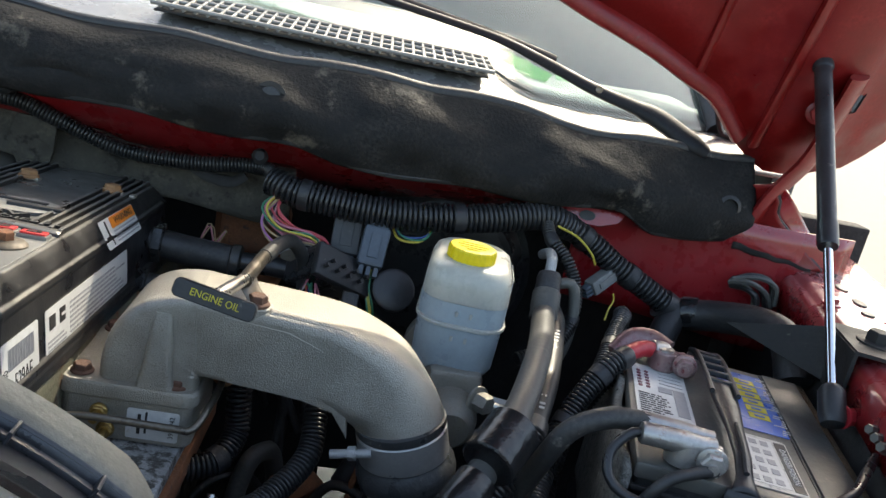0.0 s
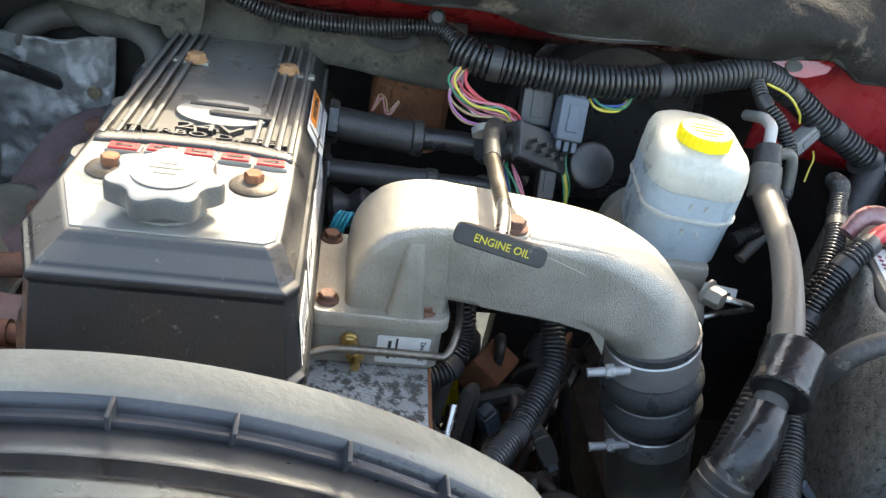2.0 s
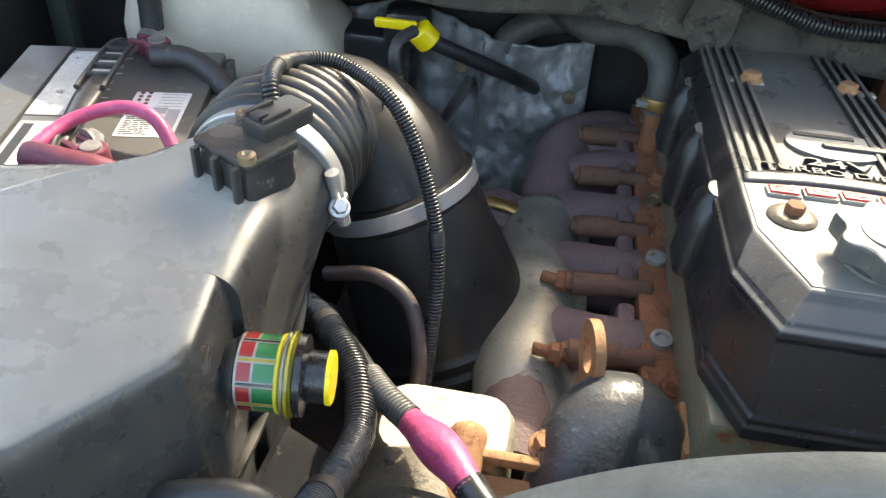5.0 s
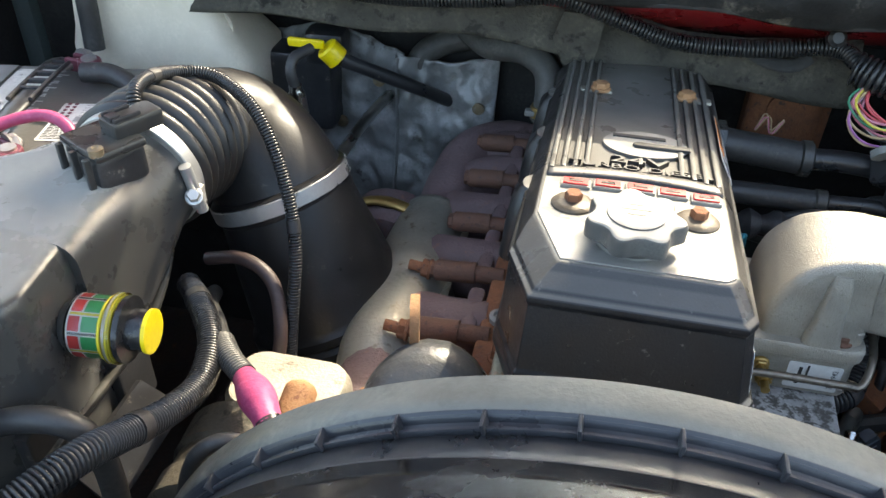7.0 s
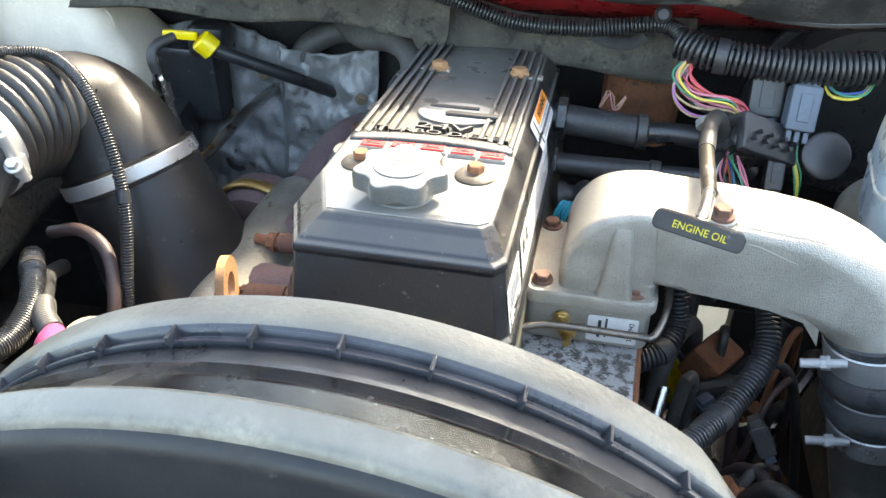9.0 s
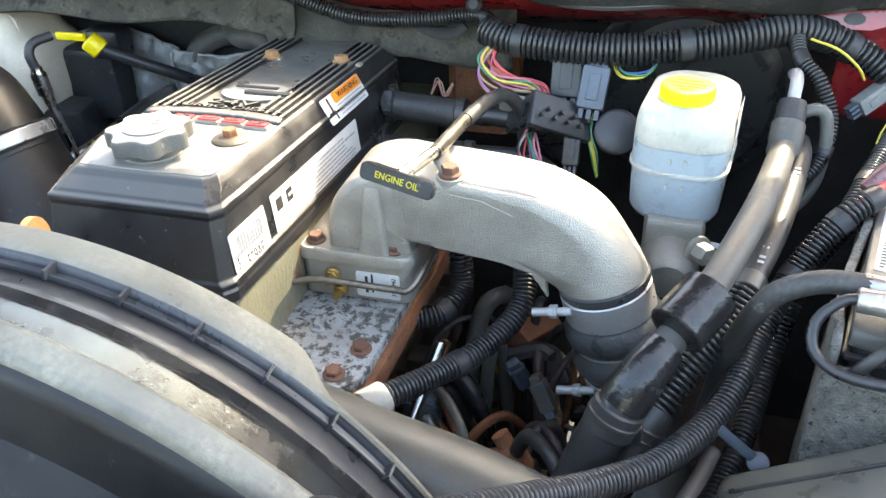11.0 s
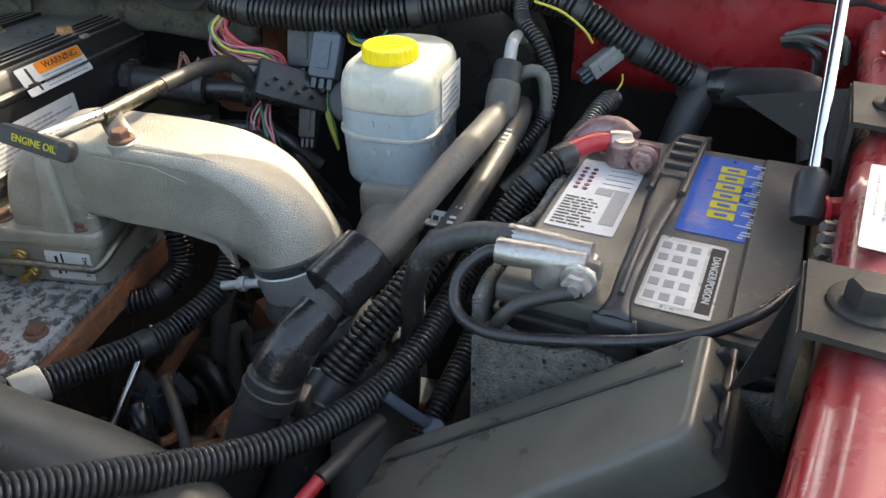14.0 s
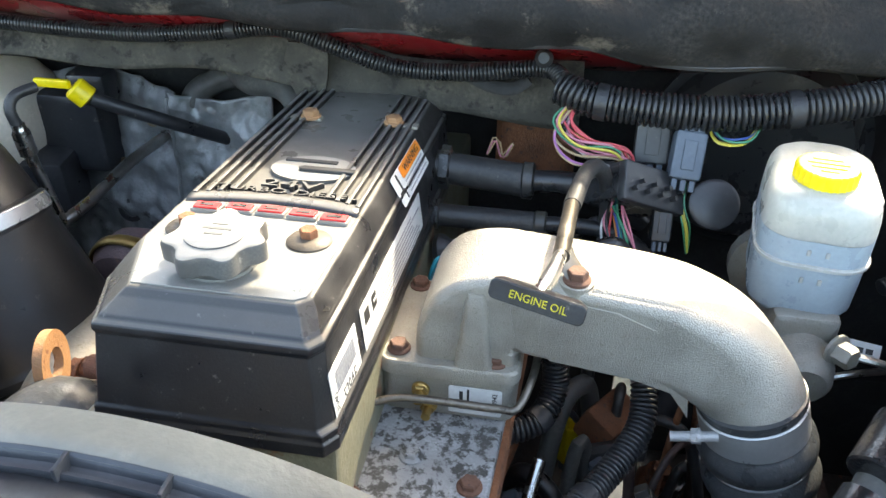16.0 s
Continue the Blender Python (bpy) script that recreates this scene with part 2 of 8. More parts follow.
DUST = (0.17, 0.155, 0.13)
M = {}
M["plastic"] = material("black_plastic", (0.023, 0.023, 0.025), 0.40, vary=0.3, spots=(DUST, 0.1, 60), bump=0.08)
M["cover"] = material("satin_cover_plastic", (0.013, 0.013, 0.015), 0.36, vary=0.25, tint=(0.026, 0.025, 0.024), spec=0.5, spots=((0.12, 0.11, 0.1), 0.10, 120), bump=0.12, fine=500, dust_sheen=((0.25, 0.24, 0.215), 0.55))
M["capgrey"] = material("dusty_grey_cap_plastic", (0.085, 0.084, 0.08), 0.42, vary=0.25, tint=(0.14, 0.136, 0.125), spots=((0.24, 0.23, 0.2), 0.12, 70), bump=0.1, fine=600, dist=0.0005, dust_sheen=((0.34, 0.33, 0.30), 0.85))
M["conngrey"] = material("grey_connector_plastic", (0.17, 0.17, 0.165), 0.5, vary=0.2, spots=(DUST, 0.15, 90), bump=0.1)
M["greyplastic"] = material("grey_black_plastic", (0.045, 0.045, 0.046), 0.42, vary=0.3, tint=(0.085, 0.08, 0.07), spots=(DUST, 0.1, 90), bump=0.2, fine=700, dist=0.0006, dust_sheen=((0.2, 0.19, 0.16), 0.5))
M["rubber"] = material("black_rubber", (0.027, 0.027, 0.028), 0.48, vary=0.3, tint=(0.065, 0.062, 0.057), spots=(DUST, 0.08, 50), bump=0.15)
M["dustyrubber"] = material("dusty_rubber", (0.075, 0.072, 0.067), 0.6, vary=0.4, tint=(0.14, 0.132, 0.118), bump=0.2)
M["loom"] = material("loom_plastic", (0.022, 0.0225, 0.024), 0.30, vary=0.3, tint=(0.03, 0.03, 0.032), bump=0.05)
M["tape"] = material("cloth_tape", (0.02, 0.02, 0.022), 0.5, vary=0.4, bump=0.35, bump_scale=160, dist=0.003)
M["cast"] = material("cast_aluminium", (0.34, 0.32, 0.28), 0.46, metal=0.5, vary=0.38, tint=(0.44, 0.415, 0.36), spots=((0.22, 0.195, 0.155), 0.26, 420), bump=0.65, fine=700, dist=0.0018)
M["glossblack"] = material("shiny_black_tape", (0.012, 0.012, 0.013), 0.16, vary=0.3, bump=0.35, bump_scale=70, dist=0.004)
M["zincdark"] = material("dirty_zinc", (0.13, 0.125, 0.115), 0.5, metal=0.6, vary=0.3, bump=0.3)
M["zinc"] = material("dull_zinc", (0.42, 0.42, 0.42), 0.45, metal=0.6, vary=0.2, bump=0.6, fine=900)
M["oxide"] = material("oxidised_plate", (0.30, 0.30, 0.30), 0.7, metal=0.25, vary=0.35, spots=((0.075, 0.072, 0.066), 0.6, 85), bump=0.7, fine=330)
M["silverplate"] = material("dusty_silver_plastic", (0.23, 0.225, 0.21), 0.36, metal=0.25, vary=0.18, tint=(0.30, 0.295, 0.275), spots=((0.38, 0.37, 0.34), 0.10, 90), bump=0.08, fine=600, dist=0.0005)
M["rustdark"] = material("dark_rusted_steel", (0.13, 0.062, 0.04), 0.8, vary=0.4, tint=(0.20, 0.10, 0.065), spots=((0.06, 0.035, 0.03), 0.3, 120), bump=0.5, fine=350)
M["bellows"] = material("ribbed_duct_rubber", (0.014, 0.014, 0.015), 0.42, vary=0.3, tint=(0.024, 0.0235, 0.022), spots=((0.08, 0.075, 0.065), 0.08, 60), bump=0.12, dust_sheen=((0.10, 0.096, 0.085), 0.22))
M["seatbrown"] = material("oily_brown_seat", (0.10, 0.082, 0.062), 0.5, metal=0.3, vary=0.35, tint=(0.16, 0.13, 0.10), spots=((0.05, 0.04, 0.03), 0.2, 200), bump=0.3)
M["steel"] = material("bare_steel", (0.5, 0.49, 0.47), 0.3, metal=1.0, vary=0.12, bump=0.05)
M["clamp"] = material("brushed_clamp_steel", (0.40, 0.40, 0.395), 0.34, metal=0.6, vary=0.08, bump=0.03)
M["chrome"] = material("chromed_rod", (0.75, 0.77, 0.8), 0.08, metal=1.0, vary=0.04, bump=0, rough_vary=0.03)
M["rust"] = material("rusted_iron", (0.22, 0.085, 0.04), 0.85, vary=0.5, tint=(0.38, 0.16, 0.075), spots=((0.09, 0.05, 0.04), 0.3, 110), bump=0.7, fine=350)
M["rustlight"] = material("light_rust", (0.32, 0.16, 0.07), 0.8, vary=0.35, tint=(0.45, 0.25, 0.12), spots=((0.15, 0.06, 0.03), 0.3, 100), bump=0.5, fine=350)
M["manifold"] = material("heat_browned_iron", (0.13, 0.085, 0.085), 0.7, vary=0.35, tint=(0.21, 0.14, 0.14), spots=((0.2, 0.1, 0.07), 0.2, 70), bump=0.6, fine=300)
M["shield"] = material("dull_shield_steel", (0.33, 0.315, 0.265), 0.45, metal=0.6, vary=0.4, tint=(0.42, 0.39, 0.32), spots=((0.16, 0.125, 0.09), 0.26, 40), bump=0.35)
M["foildull"] = material("dull_heat_foil", (0.22, 0.22, 0.22), 0.55, metal=0.4, vary=0.3, spots=((0.08, 0.07, 0.065), 0.25, 30), bump=0.5, bump_scale=40, dist=0.006)
M["foil"] = material("heat_foil", (0.27, 0.27, 0.265), 0.48, metal=0.5, vary=0.25, spots=((0.12, 0.11, 0.1), 0.25, 30), bump=0.45, bump_scale=60, dist=0.006)
# pink on upward faces: the fender's sunlit sheen put into the colour
M["red"] = material("red_car_paint", (0.25, 0.010, 0.014), 0.3, dust_sheen=((0.42, 0.20, 0.21), 0.55), vary=0.12, coat=0.8, spots=((0.2, 0.09, 0.07), 0.03, 45), bump=0.03)
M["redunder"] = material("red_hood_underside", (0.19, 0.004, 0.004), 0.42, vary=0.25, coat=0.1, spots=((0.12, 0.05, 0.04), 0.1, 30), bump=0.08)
M["seal"] = material("dusty_foam_seal", (0.014, 0.014, 0.014), 0.8, spec=0.2, vary=0.4, tint=(0.045, 0.042, 0.038), spots=((0.11, 0.097, 0.078), 0.3, 13), bump=0.6, fine=240)
M["satin"] = material("satin_black_plastic", (0.030, 0.030, 0.031), 0.31, vary=0.3, tint=(0.035, 0.034, 0.03), spots=((0.07, 0.066, 0.055), 0.12, 25), bump=0.15, fine=900, dist=0.0005, dust_sheen=((0.09, 0.085, 0.07), 0.4))
M["hose"] = material("speckled_grey_rubber", (0.045, 0.049, 0.053), 0.33, vary=0.45, tint=(0.075, 0.074, 0.072), spots=((0.2, 0.2, 0.2), 0.12, 200), bump=0.35, fine=200)
M["bracketpaint"] = material("black_bracket_paint", (0.022, 0.022, 0.023), 0.62, vary=0.3, tint=(0.045, 0.043, 0.04), spec=0.25, spots=((0.12, 0.11, 0.09), 0.12, 60), bump=0.2)
M["tubemetal"] = material("tarnished_tube", (0.16, 0.14, 0.115), 0.35, metal=0.8, vary=0.35, spots=((0.05, 0.045, 0.04), 0.25, 60), bump=0.15)
M["fuselid"] = material("dusty_fuse_lid", (0.082, 0.082, 0.072), 0.36, vary=0.25, tint=(0.11, 0.108, 0.094), spots=((0.14, 0.13, 0.11), 0.07, 90), bump=0.15, fine=900, dist=0.0005)
M["brownhose"] = material("brown_rubber", (0.05, 0.032, 0.03), 0.5, vary=0.3, bump=0.1)
M["olive"] = material("dark_olive_print", (0.20, 0.155, 0.012), 0.5, vary=0.1, bump=0)
# the pale top is part dust, part sky sheen put into the colour
M["airbox"] = material("dust_sheen_air_box_plastic", (0.040, 0.040, 0.040), 0.30, vary=0.3, tint=(0.055, 0.053, 0.048), spots=((0.09, 0.085, 0.07), 0.12, 25), bump=0.12, fine=900, dist=0.0005, dust_sheen=((0.30, 0.295, 0.27), 0.95))
M["ductcone"] = material("black_duct_plastic", (0.014, 0.014, 0.015), 0.42, vary=0.3, tint=(0.022, 0.021, 0.02), spec=0.3, spots=((0.05, 0.045, 0.04), 0.1, 60), bump=0.12)
M["dustygrey"] = material("dusty_grey_plastic", (0.085, 0.085, 0.078), 0.45, vary=0.3, tint=(0.13, 0.125, 0.11), spots=((0.2, 0.19, 0.16), 0.06, 120), bump=0.15)
M["palemetal"] = material("pale_cast_metal", (0.36, 0.33, 0.27), 0.5, metal=0.3, vary=0.2, spots=((0.16, 0.12, 0.08), 0.25, 45), bump=0.5, fine=300)
M["cowlgloss"] = material("silvery_cowl_plastic", (0.16, 0.155, 0.15), 0.25, vary=0.2, bump=0.05)
M["dull"] = material("dull_terminal_brass", (0.25, 0.19, 0.12), 0.5, metal=0.7, vary=0.35, spots=((0.3, 0.28, 0.26), 0.3, 120), bump=0.3)
M["insul"] = material("grey_insulation", (0.062, 0.057, 0.047), 0.9, vary=0.5, tint=(0.125, 0.113, 0.09), spots=((0.025, 0.023, 0.02), 0.4, 38), bump=0.7, fine=200, spec=0.2)
M["shroud"] = material("faded_shroud_plastic", (0.13, 0.125, 0.105), 0.42, vary=0.35, tint=(0.24, 0.225, 0.18), spots=((0.08, 0.075, 0.062), 0.36, 16), bump=0.2, dust_sheen=((0.24, 0.228, 0.19), 0.55))
M["shroudin"] = material("shroud_black_plastic", (0.042, 0.045, 0.052), 0.36, vary=0.3, tint=(0.06, 0.063, 0.07), spots=((0.08, 0.08, 0.08), 0.1, 60), bump=0.12)
M["shroudgloss"] = material("glossy_shroud_plastic", (0.008, 0.008, 0.009), 0.22, vary=0.3, tint=(0.05, 0.052, 0.058), spots=((0.08, 0.08, 0.08), 0.1, 50), bump=0.06)
M["white"] = material("milky_plastic", (0.41, 0.405, 0.36), 0.33, vary=0.05, tint=(0.51, 0.50, 0.45), sub=0.6, bump=0.02)
M["fluid"] = material("milky_plastic_over_fluid", (0.30, 0.355, 0.39), 0.33, vary=0.05, sub=0.3, bump=0.02)
M["bottle"] = material("aged_white_plastic", (0.66, 0.58, 0.46), 0.45, vary=0.12, tint=(0.75, 0.66, 0.54), sub=0.3, bump=0.05)
M["yellow"] = material("yellow_plastic", (0.80, 0.60, 0.01), 0.35, vary=0.08, bump=0.04, spots=((0.4, 0.28, 0.05), 0.05, 60))
M["gaugegreen"] = material("green_print", (0.02, 0.30, 0.09), 0.4, vary=0.1, bump=0)
M["yellowink"] = material("yellow_print", (0.55, 0.46, 0.02), 0.5, vary=0.05, bump=0)
M["paper"] = material("white_label", (0.58, 0.58, 0.565), 0.45, vary=0.08, spots=((0.4, 0.37, 0.3), 0.08, 60), bump=0.02)
M["ink"] = material("black_print", (0.02, 0.02, 0.02), 0.5, vary=0.1, bump=0)
M["greyink"] = material("grey_print", (0.28, 0.28, 0.29), 0.5, vary=0.1, bump=0)
M["orange"] = material("orange_print", (0.75, 0.22, 0.02), 0.45, vary=0.06, bump=0)
M["redink"] = material("red_print", (0.55, 0.03, 0.03), 0.45, vary=0.08, bump=0)
M["blue"] = material("blue_label", (0.02, 0.10, 0.42), 0.35, vary=0.25, spots=((0.4, 0.42, 0.45), 0.1, 50), bump=0.03)
M["worn"] = material("torn_label", (0.5, 0.49, 0.45), 0.5, vary=0.3, spots=((0.1, 0.09, 0.08), 0.3, 60), bump=0.1)
M["battop"] = material("battery_case", (0.095, 0.092, 0.085), 0.4, vary=0.3, tint=(0.12, 0.115, 0.1), spots=(DUST, 0.2, 30), bump=0.15)
M["lead"] = material("lead_terminal", (0.42, 0.40, 0.38), 0.4, metal=0.8, vary=0.25, spots=((0.3, 0.2, 0.16), 0.2, 90), bump=0.3)
M["redlead"] = material("red_sprayed_terminal", (0.26, 0.15, 0.15), 0.38, metal=0.6, vary=0.4, tint=(0.42, 0.32, 0.30), spots=((0.16, 0.03, 0.04), 0.35, 70), bump=0.2)
M["redcable"] = material("red_cable", (0.42, 0.025, 0.035), 0.4, vary=0.2, bump=0.05)
M["maroon"] = material("maroon_dyed_cable", (0.12, 0.025, 0.04), 0.45, vary=0.4, tint=(0.25, 0.06, 0.09), bump=0.2)
M["pink"] = material("pink_tape", (0.42, 0.05, 0.145), 0.45, vary=0.35, tint=(0.52, 0.13, 0.24), bump=0.4, bump_scale=120, dist=0.003)
M["felt"] = material("grey_felt", (0.26, 0.252, 0.232), 0.95, vary=0.6, tint=(0.38, 0.37, 0.335), scale=110, fine=420, spots=((0.045, 0.043, 0.04), 0.3, 170), bump=1.0, dist=0.008, spec=0.1)
M["fibre"] = material("brown_fibre_mat", (0.2, 0.14, 0.08), 0.95, vary=0.5, scale=60, fine=600, bump=1.0, dist=0.004)
M["brass"] = material("dull_brass", (0.42, 0.28, 0.1), 0.4, metal=0.8, vary=0.25, bump=0.2)
M["conn"] = material("grey_connector", (0.44, 0.445, 0.44), 0.5, vary=0.15, bump=0.05)
M["conndark"] = material("blue_grey_connector", (0.065, 0.082, 0.105), 0.45, vary=0.2, bump=0.05)
M["offwhite"] = material("dirty_white_plastic", (0.24, 0.235, 0.215), 0.55, vary=0.2, spots=((0.2, 0.18, 0.15), 0.2, 60), bump=0.1)
M["block"] = material("oily_engine_block", (0.055, 0.045, 0.038), 0.55, vary=0.5, tint=(0.09, 0.055, 0.035), spots=((0.16, 0.07, 0.03), 0.2, 30), bump=0.6, bump_scale=80, dist=0.006)
M["head"] = material("painted_head", (0.16, 0.152, 0.105), 0.5, vary=0.35, tint=(0.22, 0.205, 0.14), spots=((0.18, 0.07, 0.03), 0.3, 30), bump=0.35)
M["dark"] = material("dark_bay_paint", (0.032, 0.031, 0.030), 0.75, vary=0.4, spec=0.15, bump=0.3)
M["concrete"] = material("sunlit_concrete", (0.19, 0.178, 0.158), 0.9, vary=0.16, scale=3, fine=60, spots=((0.2, 0.18, 0.15), 0.25, 5), bump=0.3)
M["altbody"] = material("grimy_alternator_casting", (0.11, 0.095, 0.075), 0.6, metal=0.3, vary=0.5, tint=(0.20, 0.17, 0.125), spots=((0.03, 0.027, 0.022), 0.4, 45), bump=0.5)
M["pipegrey"] = material("smooth_grey_pipe_plastic", (0.05, 0.051, 0.048), 0.42, vary=0.3, tint=(0.075, 0.073, 0.065), spots=((0.2, 0.19, 0.16), 0.05, 120), bump=0.12)
M["wiperblack"] = material("black_wiper_paint", (0.010, 0.010, 0.011), 0.5, vary=0.2, bump=0.03, spec=0.25)
M["grillewhite"] = material("white_grille_plastic", (0.27, 0.255, 0.23), 0.5, vary=0.15, spots=((0.2, 0.18, 0.15), 0.15, 60), bump=0.05)
M["palegreen"] = material("pale_green_sheet", (0.12, 0.34, 0.12), 0.5, vary=0.1, bump=0)
M["dash"] = material("grey_dashboard", (0.07, 0.09, 0.089), 0.7, vary=0.1, bump=0.1)
M["green"] = material("green_sheet", (0.02, 0.5, 0.01), 0.5, vary=0.1, bump=0)
for nm, c in dict(wred=(0.48, 0.05, 0.06), wyel=(0.55, 0.44, 0.06), wpink=(0.50, 0.17, 0.22), wgrn=(0.03, 0.20, 0.1), wblu=(0.03, 0.08, 0.3),
                  wwht=(0.6, 0.6, 0.58), wblk=(0.015, 0.015, 0.015), wpur=(0.35, 0.12, 0.3), wtan=(0.4, 0.28, 0.15), wteal=(0.02, 0.3, 0.4), worg=(0.6, 0.2, 0.03)).items():
    M[nm] = material(nm, c, 0.4, vary=0.15, bump=0)


def glass(name, tint=(0.9, 0.97, 0.95), rough=0.0):
    m = bpy.data.materials.new(name)
    m.use_nodes = True
    bs = m.node_tree.nodes["Principled BSDF"]
    bs.inputs["Base Color"].default_value = (*tint, 1)
    bs.inputs["Transmission Weight"].default_value = 1.0
    bs.inputs["Roughness"].default_value = rough
    bs.inputs["IOR"].default_value = 1.45
    return m


M["glass"] = glass("windshield_glass", (0.78, 0.94, 0.92))
M["clear"] = glass("clear_gauge_plastic", (0.95, 0.95, 0.95), 0.05)

# ---- large structure ----
def cowl_y(x):
    return 0.955 + 0.15 * x * x


# ground
bm = bmesh.new()
sheet(bm, lambda u, v: Vector(((u - 0.5) * 400, (v - 0.5) * 400, 0)), 8, 8)
solo("ground", bm, M["concrete"], "pale sunlit concrete driveway under the truck", "ground", kind="structure")

# engine bay shell: firewall, inner sides, front support, added floor
bay = thing("engine_bay", (0, 0.6, 0.5), "dark painted engine bay of a red pickup truck", "engine bay", kind="structure")
bm = bmesh.new()
box(bm, (0, 1.24, 1.13), (2.3, 0.04, 0.58), 0.004)
box(bm, (-0.403, 1.24, 0.71), (1.494, 0.04, 0.258), 0.004)
box(bm, (0.777, 1.24, 0.64), (0.746, 0.04, 0.40), 0.004)
part("firewall", bm, M["dark"], bay, world=True)
bm = bmesh.new()
sheet(bm, lambda u, v: Vector((-0.9 + 1.8 * u, cowl_y(-0.9 + 1.8 * u) + 0.075 + 0.10 * (1 - v) ** 2, 1.345 + 0.10 * v)), 40, 6)
thick(part("cowl_flange", bm, M["red"], bay, "red painted cowl flange", world=True), 0.004)
# reaches down low so that the ground under the truck stays shaded
bm = bmesh.new()
box(bm, (0, 0.10, 0.76), (1.6, 0.05, 0.9), 0.01)
part("radiator", bm, M["dark"], bay, world=True)

# floor added to hide the bright ground below and keep it shaded
bm = bmesh.new()
box(bm, (-0.303, 0.66, 0.62), (1.294, 1.25, 0.02), 0.005)
box(bm, (0.677, 0.66, 0.62), (0.546, 1.25, 0.02), 0.005)
box(bm, (0.374, 0.53, 0.62), (0.059, 0.99, 0.02), 0.005)
part("splash_shield", bm, M["block"], bay, world=True)

# cowl seal panel
bm = bmesh.new()


def cowl_pt(u, v):
    x = -0.855 + 1.71 * u
    low = float(np.interp(x, (-0.3, -0.06, 0.235, 0.29, 0.5, 0.66, 0.71, 0.87), (1.441, 1.437, 1.428, 1.416, 1.413, 1.414, 1.392, 1.394)))
    top = 1.511 - 0.016 * max(0, min(1, (abs(x) - 0.45) / 0.14))
    fold = noise.noise((x * 7, v * 1.6, 2.0)) + 0.6 * abs(noise.noise((x * 15, v * 3.5, 7.0)))
    bulge = 0.012 * math.sin(math.pi * v) + 0.014 * fold * v * (1 - v) * 4
    return Vector((x, cowl_y(x) - bulge + 0.035 * v * v, low + (top - low) * v + 0.003 * math.sin(31 * x + 5 * v)))


sheet(bm, cowl_pt, 220, 24)
cowl = thing("cowl_seal", (0, 0.97, 1.4), "dusty black foam seal panel along the cowl", "cowl seal")
thick(part("panel", bm, M["seal"], cowl, world=True), 0.008, 1)
bm = bmesh.new()
sweep(bm, [cowl_pt(u, 1.0) + Vector((0, 0.004, 0.006)) for u in np.linspace(0, 1, 30)], 0.0085, 10, 0.015)
part("weatherstrip", bm, M["rubber"], cowl, "rounded rubber weatherstrip", world=True)
bm = bmesh.new()
sweep(bm, [cowl_pt(u, 0.0) + Vector((0, -0.004, 0.001)) for u in np.linspace(0, 1, 60)], 0.0052, 8, 0.012)
part("edge_bead", bm, M["rubber"], cowl, world=True)
bm = bmesh.new()
lathe(bm, [(0.016, -0.002), (0.017, 0.001), (0.012, 0.003), (0.011, -0.004), (0, -0.004)], aim((0.815, cowl_y(0.815) - 0.012, 1.440), (0, -1, 0.15)), 20)
part("end_hole", bm, M["ink"], cowl, "dark round hole", world=True)
for px, pz in ((0.205, 1.476), (-0.5, 1.47)):
    bm = bmesh.new()
    y = cowl_y(px) - 0.008
    lathe(bm, [(0.019, -0.002), (0.019, 0.001), (0.013, 0.000), (0.0125, 0.003), (0, 0.006)], aim((px, y, pz), (0, -1, 0.15)), 24)
    part("push_pin", bm, M["rubber"], cowl, world=True)

# cowl top tray with grille slats
tray = thing("cowl_tray", (0, 1.1, 1.5), "silvery plastic cowl tray with a slatted grille", "cowl tray")


def tray_z(x):
    return 1.516 - 0.030 * max(0, min(1, (abs(x) - 0.44) / 0.16))


def tray_rear(x):
    """Height of the tray's rear edge, where the glass begins."""
    return float(np.interp(abs(x), (0.46, 0.475, 0.50, 0.53, 0.62, 0.75, 0.9), (1.545, 1.542, 1.529, 1.517, 1.5125, 1.5145, 1.52)))


def tray_pt(u, v):
    x = -0.95 + 1.9 * u
    k = v * v * (3 - 2 * v)
    return Vector((x, cowl_y(x) + 0.040 + 0.125 * v, tray_z(x) + (tray_rear(x) - tray_z(x)) * (0.75 * k + 0.25 * v) + 0.004 * math.sin(math.pi * v)))


bm = bmesh.new()
sheet(bm, tray_pt, 120, 10)
thick(part("tray", bm, M["cowlgloss"], tray, world=True), 0.004)
bm = bmesh.new()
sheet(bm, lambda u, v: Vector((0.05 + 0.41 * u, cowl_y(0.05 + 0.41 * u) + 0.075 + 0.090 * v, 1.541 + 0.012 * v)), 24, 3)
thick(part("grille_bed", bm, M["dark"], tray, world=True), 0.002)
for i in range(30):
    x = 0.056 + i * 0.0138
    bm = bmesh.new()
    box(bm, (0, 0, 0), (0.0035, 0.094, 0.007), 0.001, Matrix.Translation((x, cowl_y(x) + 0.120, 1.553)) @ pose(0, 0, 0, 7.5))
    part("slat", bm, M["grillewhite"], tray, world=True)
for k in range(4):
    bm = bmesh.new()
    sweep(bm, [(x, cowl_y(x) + 0.075 + 0.030 * k, 1.5485 + 0.004 * k) for x in np.linspace(0.046, 0.466, 8)], 0.0028, 8, 0.02)
    part("grille_rail", bm, M["grillewhite"], tray, world=True)

# windshield and dashboard
cab = thing("windshield", (0, 1.25, 1.53), "large clear windshield above the cowl", "windshield", kind="structure")


def shield_pt(u, v, lift=0.0):
    x = -0.86 + 1.72 * u
    return Vector((x * (1 - 0.08 * v), cowl_y(x) + 0.163 + 0.62 * v + lift, 1.5145 + 0.5 * v + (tray_rear(x) - 1.5135) * max(0.0, 1 - 6 * v)))


